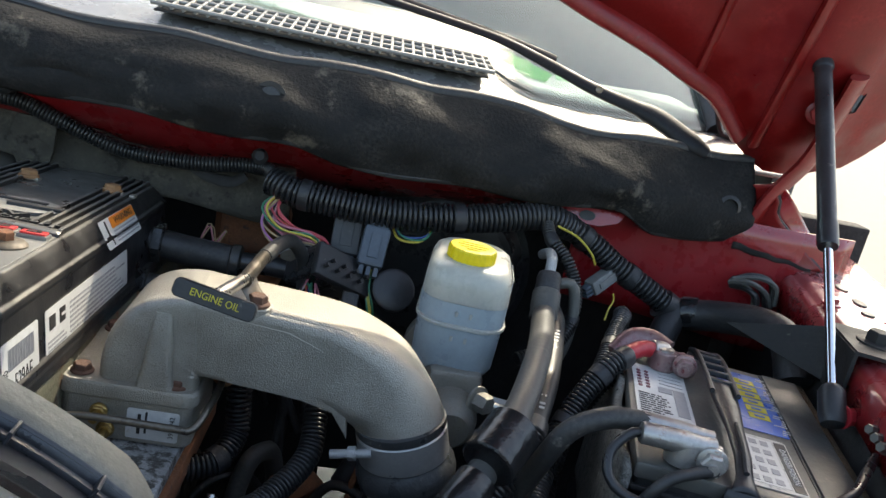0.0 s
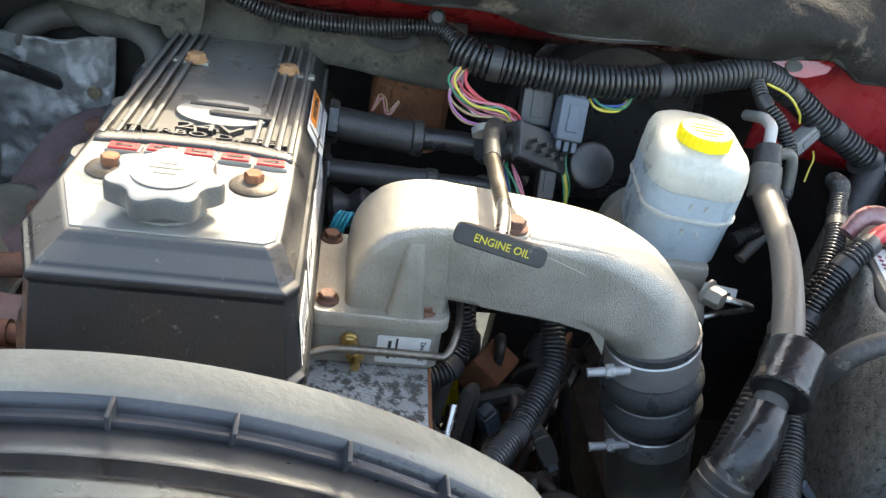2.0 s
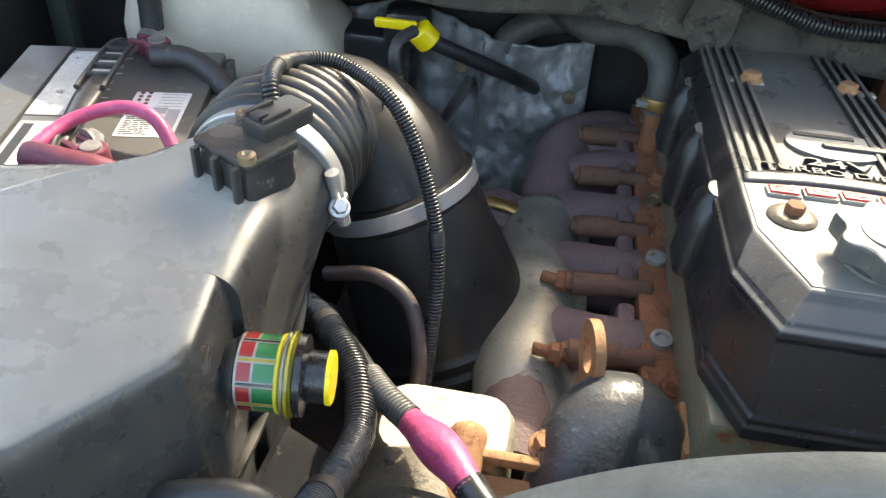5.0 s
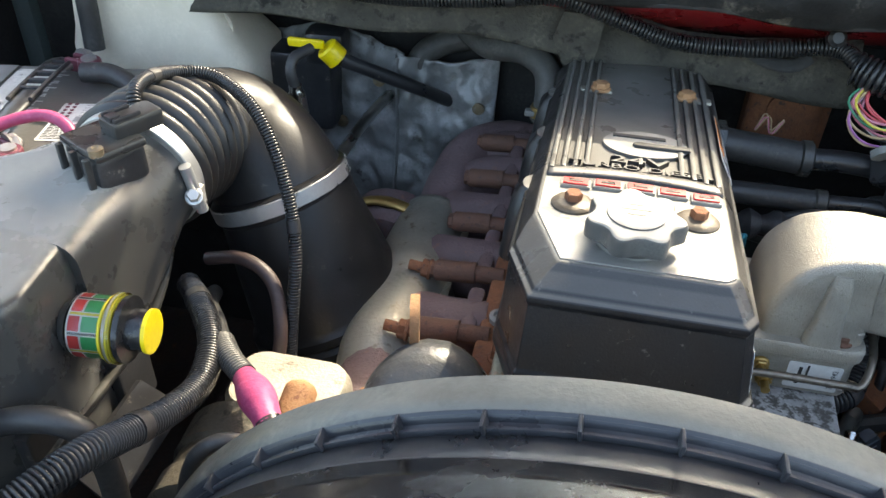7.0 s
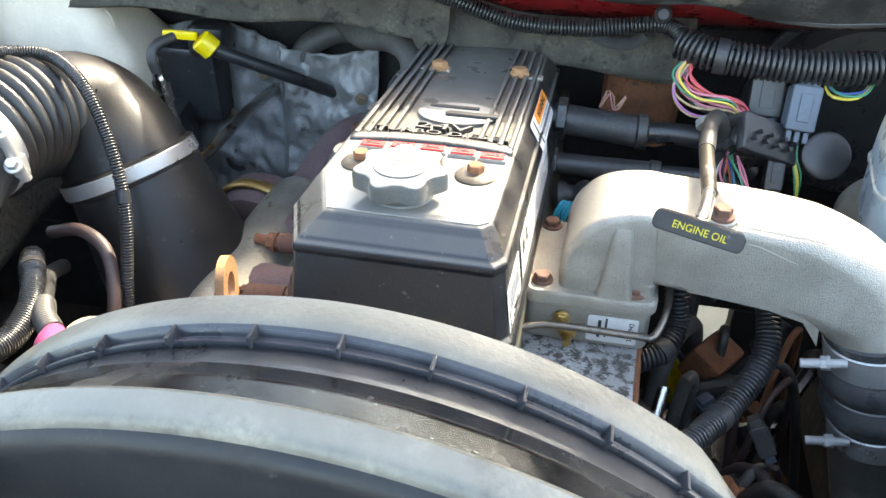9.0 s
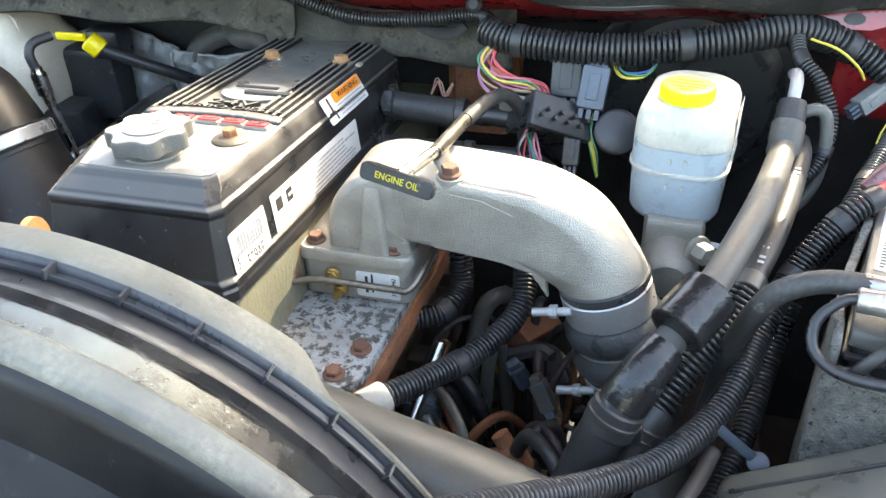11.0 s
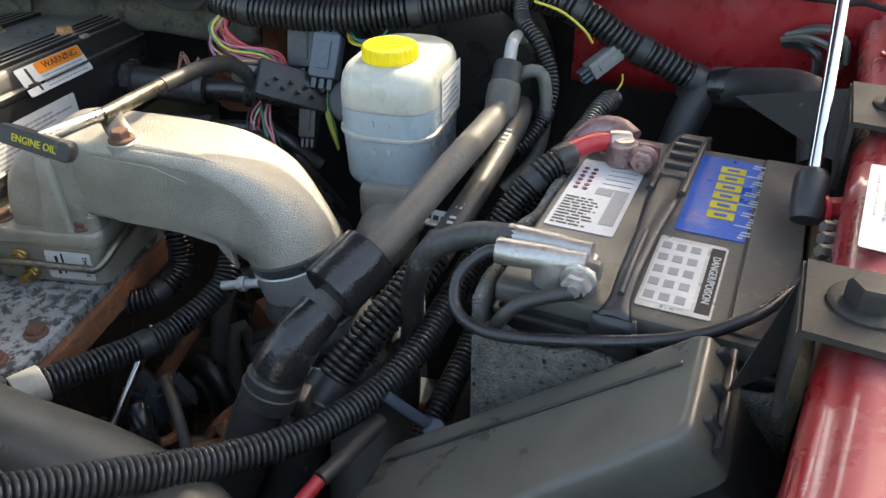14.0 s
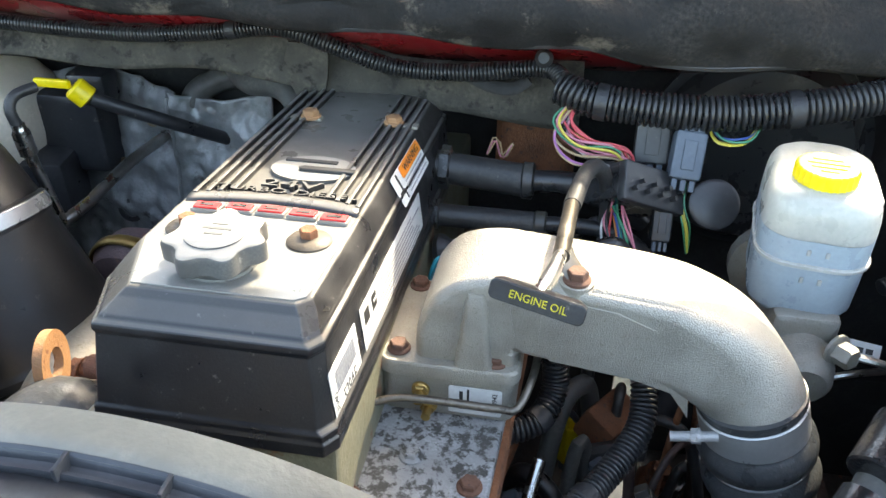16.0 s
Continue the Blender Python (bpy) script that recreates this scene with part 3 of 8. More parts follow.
bm = bmesh.new()
sheet(bm, shield_pt, 60, 30)
pane = thick(part("pane", bm, M["glass"], cab, world=True, smooth=False), 0.005)
pane.visible_shadow = False
for s in (0, 1):
    bm = bmesh.new()
    sweep(bm, [shield_pt(s, v) for v in np.linspace(0, 1, 5)], 0.028, 10, 0.03)
    part("pillar", bm, M["plastic"], cab, world=True)
bm = bmesh.new()
sweep(bm, [(0.872, 1.205, 1.526), (0.846, 1.195, 1.522), (0.838, 1.20, 1.535), (0.818, 1.205, 1.585), (0.80, 1.23, 1.64)], 0.008, 8, 0.01, flat=0.6)
part("corner_moulding", bm, M["wiperblack"], cab, "black rubber corner moulding", world=True)
bm = bmesh.new()
sheet(bm, lambda u, v: Vector((-0.84 + 1.68 * u, cowl_y(-0.84 + 1.68 * u) + 0.175 + 0.55 * v, tray_rear(-0.84 + 1.68 * u) - 0.012 + 0.030 * math.sin(math.pi * min(1, v * 1.2)) - 0.02 * v)), 40, 8)
dash = solo("dashboard", bm, M["dash"], "grey dashboard top seen through the windshield", "dashboard")
thick(dash, 0.02)
bm = bmesh.new()
box(bm, (0, 2.0, 1.45), (2.4, 0.05, 0.9), 0.02)
for s in (-1, 1):
    box(bm, (s * 0.97, 1.7, 1.25), (0.05, 1.0, 0.55), 0.02)
# unseen slab, added to shade the ground that shows through the floor gap
box(bm, (0, 2.25, 0.60), (1.9, 1.95, 0.05), 0.01)
solo("cab_backdrop", bm, M["dash"], "grey cab backdrop behind the windshield, with an added slab that shades the ground", "cab interior", kind="structure")
bm = bmesh.new()
prism(bm, [(-0.040, -0.012), (0.034, -0.012), (0.045, 0.014), (-0.034, 0.014)], -0.0005, 0.0005, pose(0.540, 1.27, 1.548, 62, 14, -4))
card = solo("green_card", bm, M["green"], "bright green card lying on the dashboard", "card", smooth=False)
bm = bmesh.new()
prism(bm, [(-0.11, -0.014), (0.11, -0.006), (0.11, 0.004), (-0.11, 0.014)], -0.0005, 0.0005, pose(0.715, 1.33, 1.536, 35, 7, -4))
solo("green_card", bm, M["palegreen"], "pale green strip of card on the dashboard", "card", smooth=False)

# wiper
wip = thing("wiper", (0.76, 1.12, 1.5), "black windshield wiper arm parked on the cowl", "wiper")
ARM = [(0.777, 1.075, 1.501), (0.752, 1.082, 1.511), (0.722, 1.096, 1.525), (0.690, 1.105, 1.536), (0.615, 1.118, 1.551), (0.545, 1.13, 1.571), (0.478, 1.14, 1.588), (0.40, 1.15, 1.598), (0.1, 1.19, 1.63)]
bm = bmesh.new()
sweep(bm, ARM, lambda t: float(np.interp(t, (0, 0.03, 0.10, 0.14, 0.16, 0.3, 0.5, 1), (0.010, 0.0165, 0.0165, 0.015, 0.0115, 0.0095, 0.0065, 0.005))), 12, 0.008, flat=0.6)
part("arm", bm, M["wiperblack"], wip, world=True)
bm = bmesh.new()
rod(bm, (0.772, 1.085, 1.465), (0.770, 1.085, 1.497), 0.012)
part("pivot", bm, M["plastic"], wip, world=True)
bm = bmesh.new()
lathe(bm, [(0.005, 0), (0.005, 0.0015), (0, 0.002)], aim((0.618, 1.1085, 1.5525), (-0.1, -0.9, 0.3)), 12)
part("rivet", bm, M["dull"], wip, world=True)
bm = bmesh.new()
sweep(bm, [(0.562, 1.165, 1.577), (0.50, 1.165, 1.588), (0.3, 1.19, 1.615), (0.0, 1.22, 1.64)], lambda t: 0.0075 if t < 0.25 else 0.006, 8, 0.02, flat=0.6)
part("blade", bm, M["wiperblack"], wip, world=True)

# hood, raised on its hinges
EDGE_X = (0, 0.25, 0.40, 0.534, 0.652, 0.771, 0.84, 0.880, 0.935, 1.005, 1.055, 1.10)
EDGE_Z = (1.80, 1.765, 1.710, 1.655, 1.622, 1.576, 1.514, 1.494, 1.503, 1.520, 1.572, 1.68)


def hood_pt(u, v):
    """u across, v from the rear edge forwards."""
    x = 1.10 * (2 * u - 1)
    y0 = 1.0 + 0.11 * min(1, (x / 0.8) ** 2)
    flange = min(1, max(0, (abs(x) - 0.925) / 0.06))
    return Vector((x * (1 - 0.06 * v), y0 - 0.52 * v + 0.03 * flange, float(np.interp(abs(x), EDGE_X, EDGE_Z)) + 1.06 * v))


hood = thing("hood", (0, 1.16, 1.53), "raised red hood seen from its underside", "hood")
bm = bmesh.new()
sheet(bm, hood_pt, 88, 16)
thick(part("panel", bm, M["redunder"], hood, world=True), 0.012, 1)
bm = bmesh.new()
sweep(bm, [hood_pt(u, 0.012) + Vector((0, -0.008, -0.008)) for u in np.linspace(0.125, 0.875, 32)], 0.018, 10, 0.02, flat=0.6)
part("rear_rail", bm, M["redunder"], hood, "rounded red rear edge", world=True)
for k, (v0, r) in enumerate(((0.050, 0.003), (0.062, 0.0025))):
    bm = bmesh.new()
    sweep(bm, [hood_pt(u, v0) + Vector((0, -0.006, -0.005)) for u in np.linspace(0.16, 0.84, 30)], r, 6, 0.02)
    part("seam_sealer", bm, M["offwhite"], hood, "dirty seam sealer bead", world=True)
for s in (-1, 1):
    for w, v1, r in ((0.334, 0.95, 0.012), (0.385, 0.9, 0.016)):
        bm = bmesh.new()
        sweep(bm, [hood_pt(0.5 + s * w, v) + Vector((0, -0.006, -0.006)) for v in np.linspace(0.02, v1, 10)], r, 8, 0.03, flat=0.5)
        part("pressed_rail", bm, M["redunder"], hood, world=True)
    for v in (0.10, 0.20, 0.30):
        bm = bmesh.new()
        p = hood_pt(0.5 + s * 0.435, v)
        box(bm, (0, 0, 0), (0.017, 0.006, 0.075), 0.006, Matrix.Translation(p + Vector((0, -0.012, 0.01))) @ pose(0, 0, 0, -26, s * 32, 0))
        part("slot", bm, M["ink"], hood, "dark slotted hole", world=True)
    for u, v in ((0.300, 0.055), (0.342, 0.10), (0.363, 0.16)):
        bm = bmesh.new()
        lathe(bm, [(0.006, 0), (0.006, 0.002), (0, 0.002)], aim(hood_pt(0.5 + s * u, v) + Vector((0, -0.008, -0.003)), (0, -0.9, -0.4)), 12)
        part("hole", bm, M["ink"], hood, world=True)
    bm = bmesh.new()
    path = [Vector(p) for p in ((0.868, 1.075, 1.395), (0.872, 1.068, 1.435), (0.884, 1.06, 1.475), (0.905, 1.05, 1.52), (0.915, 1.04, 1.575), (0.918, 1.02, 1.64))]
    sweep(bm, [Vector((s * p.x, p.y, p.z)) for p in path], 0.031, 12, 0.012, flat=0.28)
    hg = part("hinge", bm, M["redunder"], hood, "curved red hinge arm", world=True)
    bm = bmesh.new()
    bolt(bm, (s * 0.885, 1.03, 1.585), (-s * 0.4, -1, 0), 0.010, 0.010, 1.5)
    part("hinge_bolt", bm, M["redunder"], hg, world=True)
bm = bmesh.new()
sheet(bm, lambda u, v: hood_pt(0.25 + 0.50 * u, 0.085 + 0.75 * v) + Vector((0, -0.012, -0.006)), 16, 12)
thick(part("liner", bm, M["seal"], hood, "black hood liner", world=True), 0.006)

# fenders
def fender(s):
    rail = thing("fender", (s * 0.9, 0.6, 1.2), "red painted fender rail beside the engine bay", "fender", group="fenders")

    def edge(y):
        return float(np.interp(y, (-0.3, 0.447, 0.606, 0.756, 1.05, 1.4), (0.468, 0.747, 0.797, 0.846, 0.925, 1.02)))

    ys = np.linspace(-0.2, 1.35, 40)
    prof = ((0.003, 1.318), (0.0, 1.346), (0.003, 1.357), (0.010, 1.363), (0.0165, 1.3645), (0.0185, 1.3685), (0.030, 1.3710), (0.10, 1.372), (0.15, 1.372), (0.20, 1.33), (0.25, 0.9))
    bm = bmesh.new()
    sheet(bm, lambda u, v: Vector((s * (edge(ys[int(round(u * 39))]) + prof[int(round(v * 10))][0]), ys[int(round(u * 39))], prof[int(round(v * 10))][1])), 39, 10)
    thick(part("rail", bm, M["red"], rail, world=True, sharp=60), 0.003)
    bm = bmesh.new()
    sheet(bm, lambda u, v: Vector((s * (edge(-0.15 + 1.4 * u) + 0.010 + 0.05 * (1 - v) ** 2), -0.15 + 1.4 * u, 0.35 + 0.975 * v)), 40, 12)
    thick(part("inner_panel", bm, M["dark"], rail, "dark inner panel below the rail", world=True), 0.003)
    return rail, edge


def fender_details(rail, s):
    for y, dx, ln in ((0.93, 0.075, 0.016), (0.99, 0.07, 0.014), (1.06, 0.075, 0.016), (0.885, 0.07, 0.010), (0.62, 0.075, 0.012)):
        bm = bmesh.new()
        x = 0.77 + 0.27 * (y - 0.485) + dx
        lathe(bm, [(0.010, -0.001), (0.010, 0.002), (0, 0.002)], Matrix.Translation((s * x, y, 1.3715)) @ pose(0, 0, 0, 0, 0, -14 * s) @ Matrix.Diagonal((0.8, ln / 0.010, 1, 1)), 20)
        part("oval_hole", bm, M["ink"], rail, "dark oval hole", world=True)
    for y, dx in ((0.905, 0.028), (0.86, 0.095)):
        bm = bmesh.new()
        bolt(bm, (s * (0.77 + 0.27 * (y - 0.485) + dx), y, 1.371), (0, 0, 1), 0.008, 0.009, 1.5)
        part("bolt", bm, M["red"], rail, "red painted bolt", world=True)


rail_r, fedge = fender(1)
fender_details(rail_r, 1)
bm = bmesh.new()
sheet(bm, lambda u, v: Vector((0.62 + 0.40 * u, 1.058 + 0.01 * math.sin(7 * u), 1.275 - 0.04 * u + (0.15 + 0.04 * u) * v)), 20, 8)
thick(part("painted_firewall", bm, M["red"], bay, "red painted firewall corner", world=True), 0.004)
HINGE_IN = [Vector(q) for q in ((0.850, 1.085, 1.470), (0.858, 1.085, 1.440), (0.868, 1.075, 1.405), (0.905, 1.06, 1.385), (0.962, 1.045, 1.374))]
HINGE_FOLD = [Vector(q) for q in ((0.866, 1.045, 1.483), (0.885, 1.05, 1.462), (0.893, 1.055, 1.440), (0.925, 1.055, 1.415), (0.975, 1.045, 1.377))]
HINGE_OUT = [Vector(q) for q in ((0.872, 1.045, 1.490), (0.900, 1.055, 1.472), (0.938, 1.075, 1.440), (0.972, 1.075, 1.404), (0.998, 1.055, 1.378))]


def between(a, b):
    a, b = spline(a, 0.008), spline(b, 0.008)
    return lambda u, v: a[int(round(v * (len(a) - 1)))].lerp(b[int(round(v * (len(b) - 1)))], u)


# darker red than the flange beside it: the pocket's shade is in the colour
bm = bmesh.new()
sheet(bm, between(HINGE_IN, HINGE_FOLD), 8, 16)
thick(part("hinge_pocket", bm, M["redunder"], rail_r, "red hinge pocket with its shade in a darker red", world=True), 0.003)
bm = bmesh.new()
sheet(bm, between([q + Vector((0.004, 0.012, 0)) for q in HINGE_FOLD], HINGE_OUT), 6, 16)
thick(part("folded_flange", bm, M["red"], rail_r, "folded red fender flange", world=True), 0.004)
bm = bmesh.new()
sweep(bm, [q + Vector((0.002, 0.004, -0.002)) for q in HINGE_FOLD], 0.004, 8, 0.01)
part("fold_gap", bm, M["ink"], rail_r, "dark gap along the fold", world=True)
bm = bmesh.new()
sheet(bm, lambda u, v: Vector((0.825 + 0.125 * u, 1.022 + 0.012 * u + 0.004 * math.sin(11 * u), 1.390 - 0.014 * u + (0.010 - 0.006 * u) * v + 0.001 * math.sin(19 * u))), 20, 3)
thick(part("torn_flap", bm, M["seal"], cowl, "torn edge strip", world=True), 0.002)
rail_l, _ = fender(-1)
bm = bmesh.new()
prism(bm, [(0.575, 0.0), (0.675, 0.0), (0.665, -0.014), (0.64, -0.022), (0.605, -0.022), (0.585, -0.012)], -0.002, 0.002, Matrix.Translation((0, 1.032, 1.406)) @ pose(0, 0, 0, 70))
tab = part("flange_tab", bm, M["red"], bay, "red flange tab with a hole", world=True)
bm = bmesh.new()
lathe(bm, [(0.011, 0), (0.011, 0.003), (0, 0.003)], aim((0.622, 1.028, 1.396), (0, -0.94, 0.34)) @ Matrix.Diagonal((1, 0.6, 1, 1)), 18)
part("hole", bm, M["ink"], tab, world=True)


def strut(s):
    st = thing("gas_strut", (s * 0.80, 0.685, 1.32), "black and chrome gas strut holding up the hood", "gas strut", group="hood struts")
    a, b, c = Vector((s * 0.802, 0.685, 1.321)), Vector((s * 0.831, 0.834, 1.462)), Vector((s * 0.869, 1.028, 1.645))
    d = (c - a).normalized()
    bm = bmesh.new()
    rod(bm, a, b + d * 0.01, 0.005, n=20)
    part("rod", bm, M["chrome"], st, "chrome rod", world=True)
    bm = bmesh.new()
    lathe(bm, [(0.0105, 0), (0.0115, 0.004), (0.0115, 0.03), (0.0105, 0.032), (0.0105, (c - b).length)], aim(b - d * 0.01, d), 24)
    part("cylinder", bm, M["plastic"], st, world=True)
    for p, q, nm in ((a + d * 0.020, a - d * 0.045, "lower_socket"), (c, c + d * 0.02, "upper_socket")):
        bm = bmesh.new()
        lathe(bm, [(0.009, -0.012), (0.013, -0.006), (0.013, 0.02), (0.011, 0.028), (0, 0.03)], aim(p, q - p), 16)
        part(nm, bm, M["plastic"], st, world=True)
    bm = bmesh.new()
    bolt(bm, a + d * 0.002 + Vector((s * 0.01, 0, 0)), (s, 0.2, 0), 0.008, 0.024)
    part("ball_stud", bm, M["redcable"], st, "red stud", world=True)


strut(1)
strut(-1)


def bracket(s, y, x, size, half, tip):
    br = thing("fender_bracket", (s * x, y, 1.372), "black steel bracket bolted on the fender rail", "bracket", group="fender brackets", rz=-14)
    bm = bmesh.new()
    prism(bm, [(-size, -half), (size, -half * 1.15), (size, half * 0.9), (-size, half)], 0, 0.004, pose(0, 0, 0.003))
    prism(bm, [(-half, 0.005), (half, 0.005), (half * 0.2, -0.05), (-half, -0.05)], -0.002, 0.002, pose(-size, 0, 0, 90, 0, 90))
    part("plate", bm, M["bracketpaint"], br)
    bm = bmesh.new()
    a, b, c = Vector((-size, half * 0.8, 0.004)), Vector((-size, half * 0.2, -0.05)), Vector(tip)
    q = [bm.verts.new(p) for p in (a, b, c)] + [bm.verts.new(p + Vector((0, -0.003, 0.001))) for p in (a, b, c)]
    for f in ((0, 1, 2), (3, 4, 5), (0, 1, 4, 3), (1, 2, 5, 4), (2, 0, 3, 5)):
        bm.faces.new([q[i] for i in f])
    part("arm", bm, M["bracketpaint"], br)
    bm = bmesh.new()
    bolt(bm, (0.0, 0, 0.007), (0, 0, 1), 0.012, 0.014, 1.7)
    part("bolt", bm, M["bracketpaint"], br, "black flanged bolt")


bracket(1, 0.482, 0.777, 0.030, 0.034, (-0.055, -0.020, -0.052))
bracket(1, 0.755, 0.872, 0.034, 0.045, (-0.125, 0.10, -0.040))

# ---- engine ----
X, Y, Z = Vector((1, 0, 0)), Vector((0, 1, 0)), Vector((0, 0, 1))
ENG = pose(0, 0.585, 1.362, -4.5)  # engine axes: y to the rear along the head, z up from the cover's top

engine = thing("engine", (0, 0.8, 0.8), "oily brown diesel engine block and head", "engine block")
bm = bmesh.new()
box(bm, (-0.004, 0.31, -0.171), (0.196, 0.655, 0.140), 0.006, ENG)
part("head", bm, M["head"], engine, "pale painted cylinder head", world=True)
bm = bmesh.new()
box(bm, (0.0, 0.31, -0.46), (0.24, 0.72, 0.42), 0.02, ENG)
part("block", bm, M["block"], engine, world=True)
for i in range(9):
    bm = bmesh.new()
    box(bm, (0.13, -0.02 + i * 0.08, -0.42 - 0.03 * (i % 3)), (0.05, 0.045, 0.07 + 0.04 * (i % 2)), 0.008, ENG)
    part("boss", bm, M["block"], engine, world=True)

# valve cover
vc = thing("valve_cover", (0, 0.585, 1.22), "black ribbed valve cover with a sunlit dusty top", "valve cover")


def cover_ring(z, left, right, y0, y1, cut=1.0):
    """Outline of the cover at a height; the front corner on the exhaust side is cut away."""
    pts = [(-left + 0.022 * cut, y0), (right - 0.008, y0), (right, y0 + 0.012), (right, y1 - 0.02), (right - 0.02, y1), (-left + 0.02, y1), (-left, y1 - 0.02), (-left, y0 + 0.058 * cut)]
    return [ENG @ Vector((x, y, z)) for x, y in pts]


bm = bmesh.new()
loft(bm, [cover_ring(-0.100, 0.106, 0.096, -0.028, 0.497), cover_ring(-0.090, 0.106, 0.096, -0.028, 0.497), cover_ring(-0.088, 0.1045, 0.0945, -0.0265, 0.495), cover_ring(-0.083, 0.1045, 0.0945, -0.0265, 0.495), cover_ring(-0.080, 0.1025, 0.0905, -0.024, 0.493),
          cover_ring(-0.0275, 0.100, 0.084, -0.0135, 0.49), cover_ring(-0.0245, 0.1015, 0.0855, -0.0150, 0.491), cover_ring(-0.0195, 0.101, 0.085, -0.0145, 0.491), cover_ring(-0.0175, 0.098, 0.081, -0.0105, 0.488), cover_ring(-0.015, 0.097, 0.080, -0.0085, 0.488),
          cover_ring(-0.006, 0.091, 0.074, 0.003, 0.478, 1.1), cover_ring(-0.001, 0.087, 0.070, 0.008, 0.474, 1.15), cover_ring(0.0, 0.085, 0.068, 0.010, 0.472, 1.15)])
bmesh.ops.bevel(bm, geom=bm.edges[:], offset=0.0012, segments=2, profile=0.5, affect="EDGES")
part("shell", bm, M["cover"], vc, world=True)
# silvery plate over the front half
bm = bmesh.new()
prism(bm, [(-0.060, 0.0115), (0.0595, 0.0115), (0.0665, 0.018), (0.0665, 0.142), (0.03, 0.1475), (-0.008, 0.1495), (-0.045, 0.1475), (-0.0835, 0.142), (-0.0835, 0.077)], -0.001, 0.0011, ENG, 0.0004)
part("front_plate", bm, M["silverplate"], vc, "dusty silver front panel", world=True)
# lengthwise ribs on the rear half
for s in (-1, 1):
    for k in range(4):
        bm = bmesh.new()
        x = -0.008 + s * (0.042 + 0.0100 * k)
        box(bm, (x, 0.315 - 0.004 * k, 0.002), (0.0050, 0.295, 0.006), 0.0018, ENG)
        part("rib", bm, M["cover"], vc, world=True)
# arched step across the cover
bm = bmesh.new()
sheet(bm, lambda u, v: ENG @ Vector((-0.083 + 0.150 * u, 0.143 + 0.010 * (1 - (2 * u - 1) ** 2) + 0.016 * v, 0.0004 + 0.0032 * min(1, v * 3))), 24, 4)
thick(part("arched_step", bm, M["cover"], vc, world=True), 0.003)
# raised emblem: a ring with an inner bar
bm = bmesh.new()
out = []
for i in range(40):
    a = 2 * math.pi * i / 40
    out.append((0.040 * math.cos(a) + 0.002, 0.229 + 0.029 * math.sin(a)))
prism(bm, out, 0, 0.0035, ENG, 0.001)
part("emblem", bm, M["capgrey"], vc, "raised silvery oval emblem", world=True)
bm = bmesh.new()
prism(bm, [(-0.008, 0.219), (0.043, 0.219), (0.043, 0.227), (-0.006, 0.227), (-0.010, 0.223)], 0.0036, 0.0066, ENG, 0.0008)
part("emblem_bar", bm, M["ink"], vc, world=True)
part("emblem_strip", box(bmesh.new(), (-0.004, 0.243, 0.004), (0.050, 0.006, 0.002), 0.0005, ENG), M["ink"], vc, world=True)
lettering("raised_letters", "24V", 0.020, W[vc].inverted() @ ENG @ pose(-0.004, 0.187, 0.001), M["cover"], vc, 0.004, 1.7)
lettering("raised_letters", "TURBO DIESEL", 0.013, W[vc].inverted() @ ENG @ pose(-0.003, 0.171, 0.001), M["cover"], vc, 0.004, 1.5)
# row of red maker's blocks, unlettered
for i in range(5):
    bm = bmesh.new()
    box(bm, (-0.057 + 0.0272 * i, 0.135 - 0.001 * abs(i - 2) ** 2, 0.0022), (0.0252, 0.0135, 0.0042), 0.0008, ENG)
    part("badge_border", bm, M["silverplate"], vc, world=True)
    bm = bmesh.new()
    box(bm, (-0.057 + 0.0272 * i, 0.135 - 0.001 * abs(i - 2) ** 2, 0.0035), (0.0215, 0.0105, 0.005), 0.0008, ENG)
    blk = part("red_badge_block", bm, M["redink"], vc, "red raised badge block", world=True)
    bm = bmesh.new()
    box(bm, (-0.057 + 0.0272 * i, 0.135 - 0.001 * abs(i - 2) ** 2, 0.0060), (0.012, 0.0045, 0.0012), 0.0003, ENG)
    part("badge_inset", bm, M["satin"], blk, world=True)
# bolts on seats
for x, y in ((-0.057, 0.096), (0.043, 0.094)):
    bm = bmesh.new()
    lathe(bm, [(0.0178, 0), (0.0178, 0.0025), (0.0155, 0.0048), (0.010, 0.0062), (0, 0.0062)], ENG @ pose(x, y, 0), 28)
    seat = part("bolt_seat", bm, M["seatbrown"], vc, "oily brown round bolt seat", world=True)
    bm = bmesh.new()
    bolt(bm, ENG @ Vector((x, y, 0.004)), (0, 0, 1), 0.0068, 0.009, 0)
    part("bolt", bm, M["rust"], seat, world=True)
for x, y in ((-0.046, 0.366), (0.046, 0.366)):
    bm = bmesh.new()
    box(bm, (x * 1.15, y, 0.001), (0.040, 0.012, 0.004), 0.0015, ENG)
    seat = part("bolt_seat", bm, M["shield"], vc, world=True)
    bm = bmesh.new()
    bolt(bm, ENG @ Vector((x, y, 0.003)), ENG.to_3x3() @ Vector((0, 0, 1)), 0.0085, 0.008, 1.3)
    part("bolt", bm, M["rustlight"], seat, world=True)
# rounded bolt towers down the left flank
for y in (0.16, 0.275, 0.39):
    bm = bmesh.new()
    loft(bm, [rring(ENG @ Vector((-0.093 - 0.006 * k, y, z)), X, Y, w, d, 0.012, 6) for z, w, d, k in ((-0.086, 0.040, 0.052, 1), (-0.05, 0.036, 0.046, 0.8), (-0.028, 0.032, 0.040, 0.5), (-0.016, 0.022, 0.026, 0))])
    part("bolt_tower", bm, M["cover"], vc, world=True)

